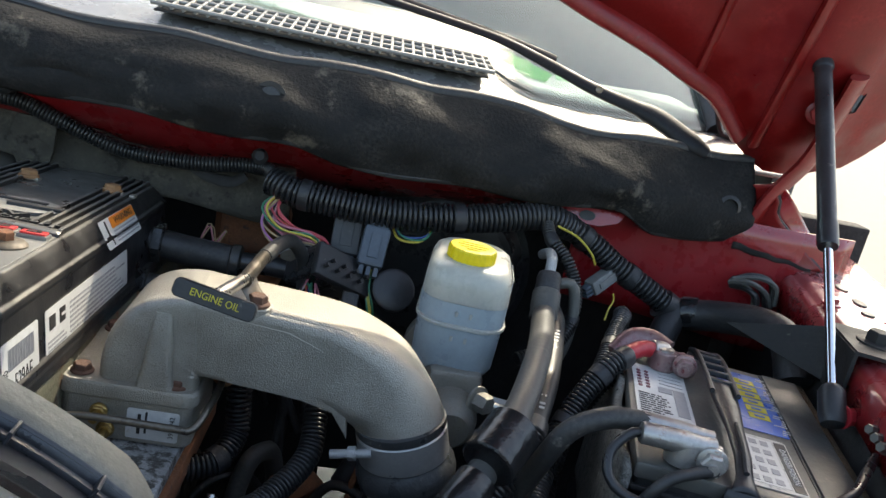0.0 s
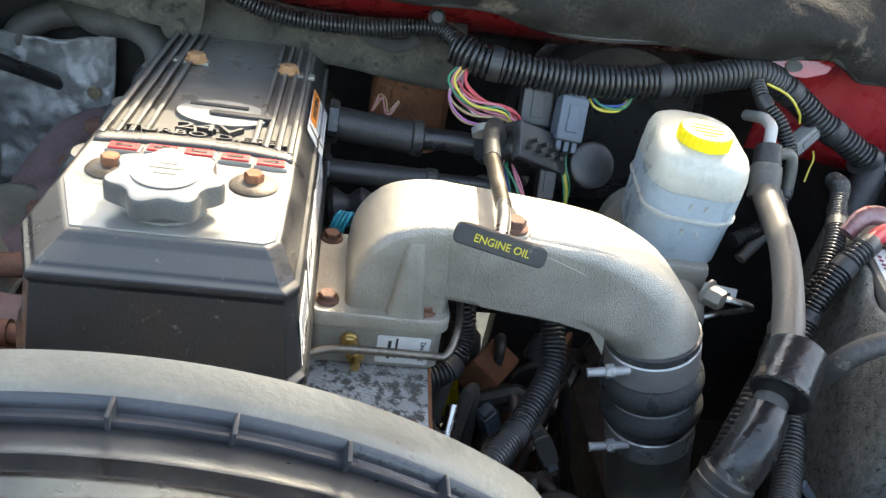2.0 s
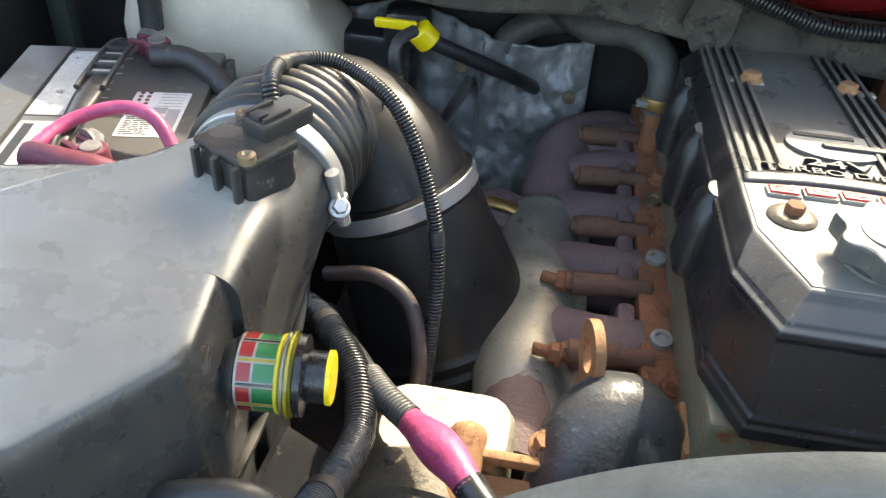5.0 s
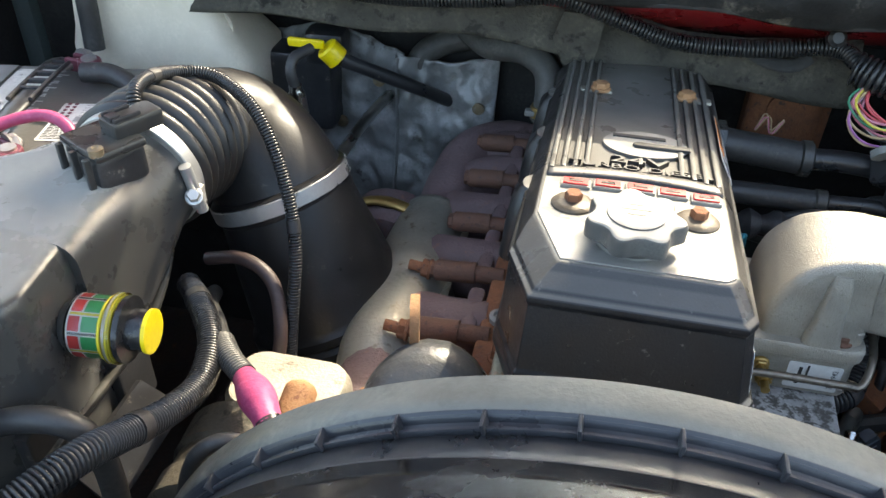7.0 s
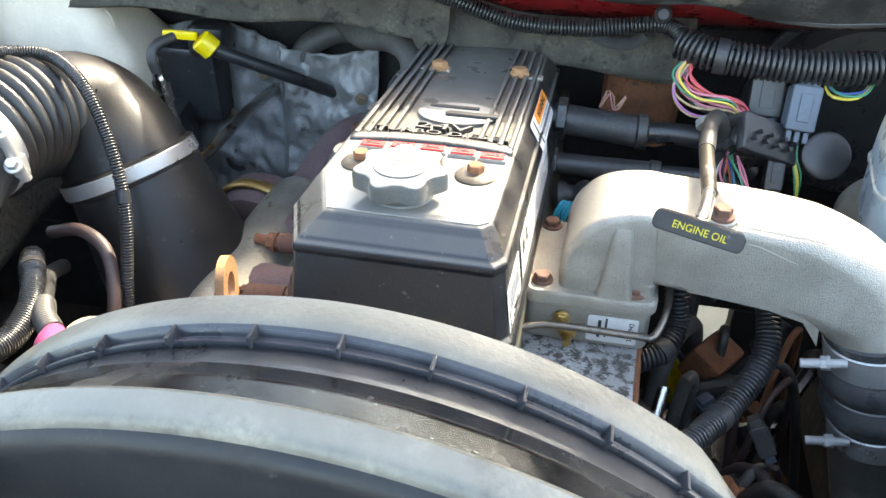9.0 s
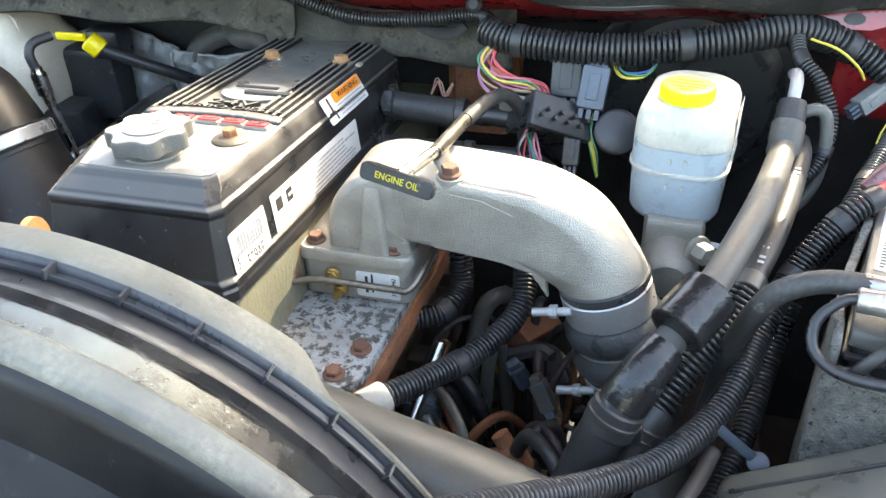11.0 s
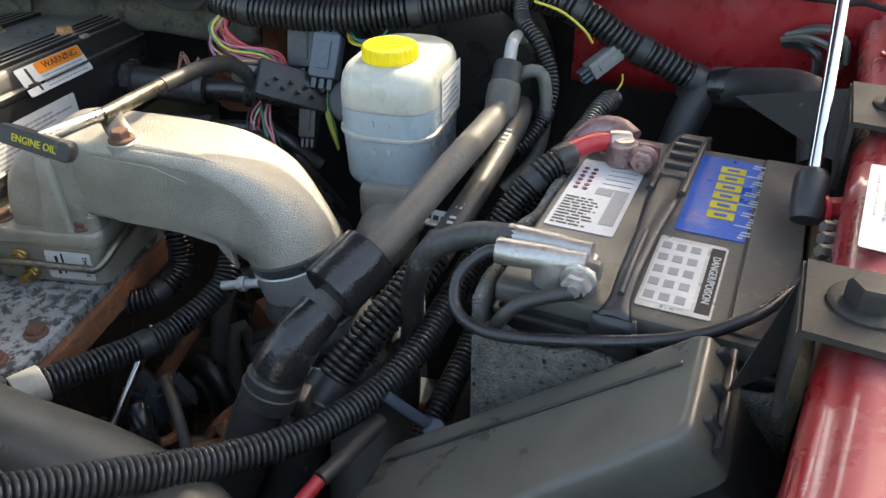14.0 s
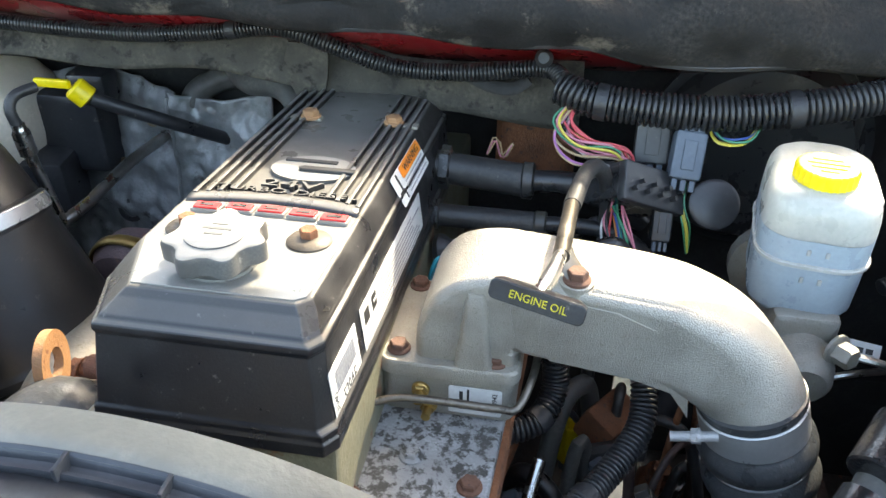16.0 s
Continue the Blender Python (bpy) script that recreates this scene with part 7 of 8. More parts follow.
terminal("positive_terminal", BR @ Vector((-0.060, 0.078, 0.002)), (0.95, -0.30, 0), "redlead", "redlead", "corroded red-stained positive battery clamp")
terminal("negative_terminal", BR @ Vector((-0.061, -0.124, 0.002)), (0.95, -0.28, 0), "lead", "lead", "grey lead negative battery clamp")
nt = thing("cable_lug", (0.61, 0.61, 1.31), "twin crimped metal cable lugs", "cable lug")
for q in (0, 1):
    bm = bmesh.new()
    a, c = BR @ Vector((-0.100, -0.112 - 0.021 * q, 0.022)), BR @ Vector((-0.040, -0.112 - 0.014 * q, 0.022))
    lathe(bm, [(0.0085, 0), (0.0095, 0.002), (0.0095, 0.038), (0.008, 0.05), (0.008, 0.062)], aim(a, c - a), 18)
    part("barrel", bm, M["lead"], nt, world=True)
def cable(pts, r, mat, label, name="battery_cable", group="battery cables"):
    bm = bmesh.new()
    sweep(bm, pts, r, 16, 0.007)
    return solo(name, bm, M[mat], label, "cable", group)


cable([(0.592, 0.618, 1.318), (0.560, 0.620, 1.316), (0.530, 0.620, 1.300), (0.515, 0.628, 1.262), (0.507, 0.65, 1.20), (0.50, 0.66, 1.10)], 0.0095, "rubber", "thick black negative battery cable")
cable([(0.588, 0.600, 1.318), (0.572, 0.600, 1.315), (0.555, 0.590, 1.300), (0.556, 0.572, 1.284), (0.580, 0.556, 1.279), (0.63, 0.548, 1.285), (0.70, 0.545, 1.298), (0.745, 0.556, 1.312), (0.775, 0.585, 1.318), (0.800, 0.612, 1.322)], 0.0043, "loom", "slim black ground cable looped across the battery")
cable([(0.640, 0.575, 1.306), (0.620, 0.570, 1.304), (0.600, 0.566, 1.298), (0.588, 0.564, 1.286), (0.582, 0.568, 1.270)], 0.005, "rubber", "short black lead under the negative clamp")
cable([(0.662, 0.800, 1.313), (0.645, 0.794, 1.315), (0.617, 0.775, 1.307), (0.592, 0.758, 1.288)], 0.0088, "redcable", "bright red positive battery cable")
bm = bmesh.new()
lathe(bm, [(0.0125, 0), (0.0135, 0.003), (0.0135, 0.022), (0.012, 0.025)], aim((0.658, 0.799, 1.314), (1, 0.25, -0.1)) @ Matrix.Diagonal((0.82, 0.82, 0.8, 1)), 18)
solo("cable_ferrule", bm, M["lead"], "metal ferrule at the end of the red cable", "ferrule")
bm = bmesh.new()
box(bm, (0.675, 0.798, 1.304), (0.014, 0.006, 0.005), 0.001)
solo("cable_clip", bm, M["yellowink"], "tiny fluorescent yellow clip", "clip")
bm = bmesh.new()
sweep(bm, [(0.678, 0.805, 1.314), (0.665, 0.822, 1.318), (0.645, 0.828, 1.314), (0.625, 0.815, 1.298)], lambda t: 0.012 - 0.003 * t, 14, 0.008, flat=0.55)
solo("terminal_boot", bm, M["redlead"], "stained reddish terminal boot behind the clamp", "boot")
loom([(0.618, 0.775, 1.3065), (0.602, 0.765, 1.296), (0.578, 0.748, 1.270), (0.556, 0.722, 1.240), (0.533, 0.672, 1.212), (0.516, 0.621, 1.200), (0.491, 0.572, 1.193), (0.454, 0.517, 1.200), (0.412, 0.472, 1.216), (0.372, 0.424, 1.246), (0.328, 0.370, 1.281), (0.296, 0.322, 1.316), (0.262, 0.280, 1.343), (0.215, 0.235, 1.357), (0.14, 0.195, 1.35), (0.05, 0.17, 1.33)], 0.0120, "thick ribbed black battery loom sweeping across the front", 0.0046, n=20, tapes=(0.03, 0.10))
loom([(0.625, 0.79, 1.29), (0.60, 0.78, 1.262), (0.575, 0.76, 1.215), (0.555, 0.71, 1.16), (0.53, 0.62, 1.13), (0.50, 0.54, 1.11), (0.46, 0.46, 1.06), (0.42, 0.40, 0.95)], 0.0115, "second ribbed black loom beside the battery", 0.005)
loom([(0.665, 0.925, 1.305), (0.655, 0.895, 1.310), (0.640, 0.865, 1.300), (0.62, 0.82, 1.285), (0.60, 0.785, 1.262)], 0.0105, "taped ribbed loom curling over the terminal", 0.0042)
bm = bmesh.new()
lathe(bm, [(0.0085, -0.004), (0.0118, 0), (0.0122, 0.010), (0.0118, 0.014)], aim((0.626, 0.780, 1.310), (-0.80, -0.55, -0.30)), 18)
solo("heat_shrink", bm, M["rubber"], "black heat-shrink sleeve on the red cable", "sleeve")

cable([(0.500, 0.560, 1.180), (0.488, 0.523, 1.186), (0.474, 0.491, 1.188)], 0.0062, "rubber", "black sheath on a thin red lead")
cable([(0.474, 0.491, 1.188), (0.462, 0.470, 1.180), (0.450, 0.448, 1.166), (0.440, 0.43, 1.13)], 0.0052, "redcable", "thin red lead below the washer bottle loom")
tie = thing("cable_tie", (0.525, 0.576, 1.172), "grey plastic cable tie holding two looms", "cable tie")
bm = bmesh.new()
sweep(bm, [(0.503, 0.570, 1.197), (0.515, 0.573, 1.184), (0.528, 0.577, 1.170), (0.538, 0.579, 1.160)], 0.0045, 8, 0.005, flat=0.45)
part("strap", bm, M["conndark"], tie, world=True)
bm = bmesh.new()
lathe(bm, [(0.0085, -0.003), (0.0092, 0), (0.0088, 0.004), (0.005, 0.0055), (0, 0.0055)], aim((0.539, 0.578, 1.159), (-0.1, -0.6, 0.8)), 18)
part("button", bm, M["conndark"], tie, "round button head", world=True)

# battery tray, felt blanket and fibre mat
felt = thing("battery_blanket", (0.68, 0.60, 1.1), "grey felt blanket wrapped round the battery", "battery blanket")
bm = bmesh.new()
sheet(bm, lambda u, v: (BR @ Vector((-0.104 + 0.21 * u, -0.156 - 0.005 * math.sin(5 * u), -0.030 - 0.17 * (1 - v)))) + Vector((0, 0, 0.004 * math.sin(20 * u) * v)), 30, 20)
thick(part("front_sheet", bm, M["felt"], felt, world=True), 0.008)
bm = bmesh.new()
sheet(bm, lambda u, v: (BR @ Vector((-0.108 - 0.004 * math.sin(6 * u), -0.156 + 0.31 * u, -0.006 - 0.18 * (1 - v)))) + Vector((0, 0, 0.004 * math.sin(24 * u) * v)), 30, 16)
thick(part("side_sheet", bm, M["felt"], felt, world=True), 0.007)
bm = bmesh.new()
sheet(bm, lambda u, v: BR @ Vector((0.110, -0.15 + 0.30 * u, -0.004 - 0.15 * (1 - v))), 20, 10)
thick(part("outer_sheet", bm, M["fibre"], felt, world=True), 0.008)
bm = bmesh.new()
box(bm, (0, 0, -0.205), (0.22, 0.31, 0.02), 0.006, BR)
solo("battery_tray", bm, M["plastic"], "black plastic battery tray", "tray")
for k in range(3):
    bm = bmesh.new()
    bolt(bm, (0.795 + 0.005 * k, 0.598 + 0.016 * k, 1.338), (-1, -0.3, 0.3), 0.0046, 0.010, 1.3)
    solo("ground_bolt", bm, M["zincdark"], "zinc ground bolt on the inner fender", "bolt", "ground bolts")
lab_th = thing("fender_label", (0.829, 0.597, 1.3735), "white printed instruction label on the fender", "label", rz=-18.4)
lb = decal("sheet", pose(0, 0, 0), 0.045, 0.117, M["paper"], lab_th)
bars("fine_print", pose(0, 0, 0, 0, 0, 90), [(-0.010 + 0.0155 * k, 0.0165, 0.013, 0.0014) for k in range(4)], M["greyink"], lb)
for k, line in enumerate(("12V to electrical system during", "charging or jump starting.", "Engine and starting system", "failure could result.")):
    lettering("print", line, 0.0044, pose(-0.0105 + 0.0056 * k, 0.004, 0.0006, 0, 0, 90), M["greyink"], lb, 0.0002)

# ---- left battery, bottle and air intake ----
batl = battery((-0.68, 0.815, 1.286), 11.5, True, 0.106, 0.138, "dark battery with torn silvery stickers")
BL = W[batl]
terminal("stained_terminal", BL @ Vector((0.040, 0.112, 0.002)), (-0.9, 0.2, 0), "maroon", "lead", "maroon-stained lead battery clamp on its post")
terminal("stained_terminal", BL @ Vector((0.040, -0.110, 0.002)), (-0.8, 0.4, 0), "maroon", "lead", "maroon-stained lead battery clamp on its post")
cable([(-0.655, 0.905, 1.303), (-0.62, 0.91, 1.303), (-0.585, 0.90, 1.29), (-0.555, 0.885, 1.25), (-0.55, 0.88, 1.18)], 0.012, "rubber", "thick black cable from the stained clamp")
cable([(-0.668, 0.700, 1.305), (-0.655, 0.745, 1.312), (-0.620, 0.770, 1.318), (-0.585, 0.765, 1.315), (-0.56, 0.75, 1.29)], 0.0065, "pink", "pink taped lead across the battery")
bm = bmesh.new()
sweep(bm, [(-0.665, 0.695, 1.305), (-0.63, 0.69, 1.306), (-0.59, 0.69, 1.30), (-0.555, 0.685, 1.28)], 0.013, 14, 0.008)
solo("stained_cable_end", bm, M["maroon"], "maroon-stained crimped cable end", "cable end")
fl = thing("battery_blanket", (-0.60, 0.80, 1.1), "grey felt blanket beside the battery", "battery blanket")
bm = bmesh.new()
sheet(bm, lambda u, v: BL @ Vector((0.114, -0.14 + 0.28 * u, -0.01 - 0.17 * (1 - v))), 24, 12)
thick(part("side_sheet", bm, M["felt"], fl, world=True), 0.008)

btl = thing("coolant_bottle", (-0.66, 1.12, 1.1), "aged cream plastic coolant bottle by the firewall", "bottle")
bm = bmesh.new()
loft(bm, [rring((x, 1.12, z), X, Y, w, d, 0.04, 7) for x, z, w, d in ((-0.65, 1.12, 0.24, 0.14), (-0.645, 1.20, 0.27, 0.16), (-0.645, 1.265, 0.27, 0.16), (-0.655, 1.29, 0.24, 0.15), (-0.665, 1.35, 0.21, 0.14), (-0.67, 1.40, 0.20, 0.13), (-0.67, 1.43, 0.18, 0.12), (-0.67, 1.44, 0.14, 0.09))])
part("body", bm, M["bottle"], btl, world=True, sharp=70)
bm = bmesh.new()
loft(bm, [rring((-0.566, 1.078 + q, 1.300), X, Z, 0.052, 0.056, 0.020, 6) for q in (0, 0.006)])
lug = part("lug", bm, M["bottle"], btl, world=True)
bm = bmesh.new()
lathe(bm, [(0.011, 0), (0.011, 0.003), (0, 0.003)], aim((-0.566, 1.078, 1.304), (0, -1, 0)), 20)
part("lug_hole", bm, M["dark"], lug, world=True)
bm = bmesh.new()
sweep(bm, [(-0.715, 1.02, 1.28), (-0.715, 1.025, 1.33), (-0.715, 1.03, 1.42), (-0.72, 1.04, 1.50)], 0.0135, 14, 0.01)
solo("bottle_hose", bm, M["rubber"], "upright black rubber hose beside the bottle", "hose")
bm = bmesh.new()
sweep(bm, [(-0.555, 1.06, 1.16), (-0.545, 1.05, 1.20), (-0.55, 1.035, 1.235), (-0.575, 1.02, 1.245), (-0.592, 1.01, 1.215)], 0.007, 10, 0.008)
solo("steel_fitting", bm, M["steel"], "bent metal line near the firewall", "line")
bm = bmesh.new()
for a, c, sz in (((-0.47, 1.15, 1.20), (0, 0, 0), (0.10, 0.06, 0.12)), ((-0.50, 1.10, 1.13), (0, 0, 10), (0.07, 0.08, 0.10)), ((-0.43, 1.14, 1.27), (0, 0, 5), (0.06, 0.05, 0.05))):
    box(bm, (0, 0, 0), sz, 0.012, pose(*a, *c))
solo("valve_block", bm, M["plastic"], "dark valve block in the shade by the firewall", "valve block")

air = thing("air_box", (-0.53, 0.47, 1.2), "large satin black air filter box", "air box")
BOX_PLAN = ((-0.404, 0.453), (-0.428, 0.596), (-0.470, 0.634), (-0.560, 0.628), (-0.655, 0.600), (-0.665, 0.400), (-0.560, 0.335), (-0.462, 0.364))


def box_ring(z, grow):
    """Outline of the filter box at a height, grown about its middle, with rounded corners."""
    c = Vector((-0.535, 0.49, 0))
    out = []
    n = len(BOX_PLAN)
    for i in range(n):
        p0, p, p1 = (Vector((*BOX_PLAN[(i + k) % n], 0)) for k in (-1, 0, 1))
        for k in range(4):
            a = p + (p0 - p).normalized() * 0.012 * (1 - k / 3) + (p1 - p).normalized() * 0.012 * (k / 3)
            out.append(c + (a - c) * (1 + grow) + Vector((0, 0, z + 0.06 * (0.5 - a.y) * (z > 1.3))))
    return out


bm = bmesh.new()
loft(bm, [box_ring(z, g) for z, g in ((1.19, 0.06), (1.225, 0.055), (1.236, 0.05), (1.340, 0.018), (1.353, 0.008), (1.361, -0.012), (1.365, -0.04), (1.367, -0.10), (1.368, -0.3))])
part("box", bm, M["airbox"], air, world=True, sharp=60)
bm = bmesh.new()
loft(bm, [rring((x, y, z), X, Z, w, h, r, 8) for y, x, z, w, h, r in
          ((0.520, -0.522, 1.294, 0.232, 0.142, 0.020), (0.560, -0.510, 1.296, 0.208, 0.142, 0.024), (0.595, -0.493, 1.299, 0.182, 0.142, 0.036), (0.622, -0.470, 1.311, 0.150, 0.130, 0.052), (0.645, -0.450, 1.328, 0.122, 0.118, 0.057), (0.668, -0.443, 1.335, 0.115, 0.115, 0.0572))])
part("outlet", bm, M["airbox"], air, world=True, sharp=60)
bm = bmesh.new()
sweep(bm, [(-0.410, 0.375, 1.232), (-0.406, 0.45, 1.236), (-0.404, 0.52, 1.238), (-0.402, 0.575, 1.246), (-0.404, 0.61, 1.262), (-0.408, 0.64, 1.285)], 0.010, 10, 0.012, flat=0.45)
part("split_flange", bm, M["satin"], air, world=True)
for p, q in (((-0.405, 0.54, 1.22), 0), ((-0.41, 0.44, 1.23), 0)):
    bm = bmesh.new()
    box(bm, p, (0.012, 0.045, 0.08), 0.003)
    part("catch", bm, M["plastic"], air, world=True)

maf = thing("airflow_sensor", (-0.436, 0.622, 1.372), "black airflow sensor plugged into the intake tube", "sensor", rz=-28)
bm = bmesh.new()
box(bm, (0, 0, 0.004), (0.050, 0.046, 0.032), 0.006)
part("base", bm, M["plastic"], maf)
bm = bmesh.new()
box(bm, (0, 0.0, 0.022), (0.056, 0.046, 0.008), 0.003)
part("flange", bm, M["satin"], maf)
bm = bmesh.new()
box(bm, (0.004, 0.026, 0.031), (0.026, 0.046, 0.016), 0.004)
plg = part("plug", bm, M["satin"], maf)
for q in (-1, 1):
    bm = bmesh.new()
    box(bm, (0.004 + 0.0085 * q, 0.018, 0.040), (0.0035, 0.024, 0.004), 0.001)
    part("rail", bm, M["plastic"], plg)
bm = bmesh.new()
box(bm, (0.004, 0.010, 0.040), (0.010, 0.010, 0.005), 0.0015)
part("latch", bm, M["plastic"], plg)
for q in (-1, 0, 1):
    bm = bmesh.new()
    box(bm, (0.020 * q, -0.027, 0.006), (0.005, 0.006, 0.034), 0.0015)
    part("base_rib", bm, M["satin"], maf)
for x, y in ((-0.024, 0.018), (0.024, -0.018)):
    bm = bmesh.new()
    lathe(bm, [(0.006, 0), (0.006, 0.006), (0.003, 0.007), (0, 0.004)], pose(x * 0.92, y, 0.024), 16)
    part("screw", bm, M["dull"], maf)

duct = thing("intake_duct", (-0.38, 0.78, 1.1), "black ribbed intake duct with steel band clamps", "intake duct")
bm = bmesh.new()
rings = []
P0, P1, P2 = Vector((-0.443, 0.668, 1.336)), Vector((-0.447, 0.738, 1.338)), Vector((-0.442, 0.796, 1.304))
for k in range(73):
    t = k / 72
    c = P0 * (1 - t) ** 2 + P1 * 2 * t * (1 - t) + P2 * t * t
    d = ((P1 - P0) * (1 - t) + (P2 - P1) * t).normalized()
    sx = (X - d * X.dot(d)).normalized()
    r = 0.0575 + 0.0085 * abs(math.sin(math.pi * 9 * t)) ** 0.7
    rings.append([c + (sx * math.cos(a) + d.cross(sx) * math.sin(a)) * r for a in np.linspace(0, 2 * math.pi, 41)[:-1]])
loft(bm, rings)
part("bellows", bm, M["bellows"], duct, world=True, sharp=32)
bm = bmesh.new()
sweep(bm, [(-0.443, 0.782, 1.313), (-0.430, 0.812, 1.306), (-0.408, 0.820, 1.290), (-0.385, 0.808, 1.274), (-0.366, 0.799, 1.250), (-0.356, 0.795, 1.232)], lambda t: 0.062 + 0.011 * t, 32, 0.008)
part("elbow", bm, M["ductcone"], duct, world=True)
DM = aim((-0.372, 0.800, 1.262), (0.42, -0.16, -1))
bm = bmesh.new()
lathe(bm, [(0.070, 0), (0.076, 0.003), (0.076, 0.022), (0.073, 0.026), (0.074, 0.03), (0.089, 0.15), (0.096, 0.158), (0.096, 0.166), (0.092, 0.170), (0.097, 0.175), (0.097, 0.19), (0.08, 0.2)], DM, 48)
part("cone", bm, M["ductcone"], duct, world=True)
bm = bmesh.new()
lathe(bm, [(0.0765, 0.004), (0.0775, 0.005), (0.0775, 0.019), (0.0765, 0.020)], DM, 48)
part("lower_clamp", bm, M["clamp"], duct, "steel band clamp", world=True)
CM = aim((-0.443, 0.662, 1.336), (0.04, 0.97, 0.10))
bm = bmesh.new()
lathe(bm, [(0.0595, 0), (0.0605, 0.001), (0.0605, 0.013), (0.0595, 0.014)], CM, 48)
uc = part("upper_clamp", bm, M["clamp"], duct, "steel band clamp", world=True)
bm = bmesh.new()
p = CM @ Vector((0, 0, 0.007)) + Vector((0.060, -0.010, -0.012))
box(bm, p, (0.010, 0.014, 0.022), 0.003)
rod(bm, p + Vector((-0.004, -0.006, 0.034)), p + Vector((0.002, 0.0, -0.014)), 0.0055)
bolt(bm, p + Vector((0.002, -0.010, 0.006)), (0.3, -0.6, 0.7), 0.0055, 0.009)
part("clamp_screw", bm, M["clamp"], uc, world=True)
loom([(-0.432, 0.668, 1.392), (-0.440, 0.684, 1.408), (-0.446, 0.722, 1.404), (-0.440, 0.764, 1.391), (-0.410, 0.775, 1.384), (-0.3616, 0.748, 1.368), (-0.330, 0.722, 1.323), (-0.312, 0.696, 1.263), (-0.310, 0.665, 1.187), (-0.315, 0.64, 1.08)], 0.0066, "thin black ribbed loom draped over the duct", 0.0030, "loom", n=10)

gauge = thing("filter_gauge", (-0.405, 0.497, 1.312), "clear filter gauge with a yellow end cap", "gauge")
GM = aim((-0.400, 0.495, 1.313), (1, 0.12, -0.02)) @ Matrix.Diagonal((0.97, 0.97, 0.80, 1))
bm = bmesh.new()
lathe(bm, [(0.016, -0.012), (0.021, -0.004), (0.021, 0.0)], GM, 28)
part("grommet", bm, M["rubber"], gauge, world=True)
bm = bmesh.new()
lathe(bm, [(0.0235, 0), (0.0245, 0.002), (0.0245, 0.034), (0.0275, 0.036), (0.0275, 0.043), (0.024, 0.045)], GM, 40)
part("window", bm, M["clear"], gauge, "clear plastic window", world=True)
bm = bmesh.new()
lathe(bm, [(0.020, 0.001), (0.020, 0.037)], GM, 36)
core = part("core", bm, M["paper"], gauge, world=True)
for k in range(9):
    for c, h0, h1 in (("redink", 0.003, 0.013), ("gaugegreen", 0.015, 0.030)):
        bm = bmesh.new()
        sheet(bm, lambda u, v: GM @ Vector((0.0206 * math.cos(radians(40 * k + 30 * u)), 0.0206 * math.sin(radians(40 * k + 30 * u)), h0 + (h1 - h0) * v)), 4, 1)
        part("colour_band", bm, M[c], core, world=True)
    bm = bmesh.new()
    sheet(bm, lambda u, v: GM @ Vector((0.0206 * math.cos(radians(40 * k + 32 + 5 * u)), 0.0206 * math.sin(radians(40 * k + 32 + 5 * u)), 0.003 + 0.028 * v)), 2, 1)
    part("divider", bm, M["ink"] if k % 2 else M["yellowink"], core, world=True)
for h in (0.031, 0.0385):
    bm = bmesh.new()
    lathe(bm, [(0.0247, h), (0.0252, h + 0.0006), (0.0252, h + 0.0022), (0.0247, h + 0.0028)], GM, 40)
    part("yellow_ring", bm, M["yellowink"], gauge, world=True)
bm = bmesh.new()
lathe(bm, [(0.024, 0.043), (0.026, 0.045), (0.026, 0.050), (0.0165, 0.052), (0.0165, 0.068)], GM, 32)
part("reset_housing", bm, M["glossblack"], gauge, world=True)
bm = bmesh.new()
lathe(bm, [(0.0175, 0.067), (0.0175, 0.0705), (0.016, 0.0715), (0, 0.0715)], GM, 32)
part("button", bm, M["yellow"], gauge, "yellow reset button", world=True)

# cables in front of the alternator
cable([(-0.41, 0.70, 1.175), (-0.393, 0.66, 1.196), (-0.366, 0.622, 1.212), (-0.344, 0.59, 1.221), (-0.325, 0.566, 1.227)], 0.0085, "rubber", "black rubber cable to the alternator")
cable([(-0.315, 0.45, 1.195), (-0.304, 0.45, 1.230), (-0.292, 0.452, 1.252), (-0.274, 0.46, 1.258), (-0.250, 0.47, 1.240), (-0.235, 0.48, 1.20)], 0.0062, "rubber", "glossy black lead looped over the alternator")
bm = bmesh.new()
sweep(bm, [(-0.344, 0.590, 1.221), (-0.325, 0.566, 1.227), (-0.304, 0.548, 1.229)], 0.0108, 14, ridge=(0.0032, 0.0010))
solo("ribbed_sleeve", bm, M["greyplastic"], "grey ribbed sleeve on the alternator cable", "sleeve")
bm = bmesh.new()
sweep(bm, [(-0.303, 0.547, 1.228), (-0.285, 0.525, 1.240), (-0.265, 0.500, 1.250), (-0.252, 0.483, 1.252)], lambda t: 0.0105 + 0.0045 * math.sin(math.pi * t) ** 2, 16, 0.005)
solo("pink_taped_joint", bm, M["pink"], "bright pink tape round a cable joint", "taped joint")
cable([(-0.255, 0.487, 1.252), (-0.235, 0.465, 1.247), (-0.21, 0.44, 1.235), (-0.18, 0.42, 1.20)], 0.011, "loom", "black cable below the pink tape")
loom([(-0.425, 0.68, 1.20), (-0.400, 0.650, 1.215), (-0.372, 0.615, 1.222), (-0.350, 0.580, 1.224), (-0.337, 0.532, 1.227), (-0.336, 0.485, 1.246), (-0.339, 0.435, 1.275), (-0.340, 0.395, 1.300), (-0.355, 0.350, 1.305), (-0.39, 0.30, 1.28)], 0.0120, "black ribbed loom curving past the air box", 0.0033, "loom")
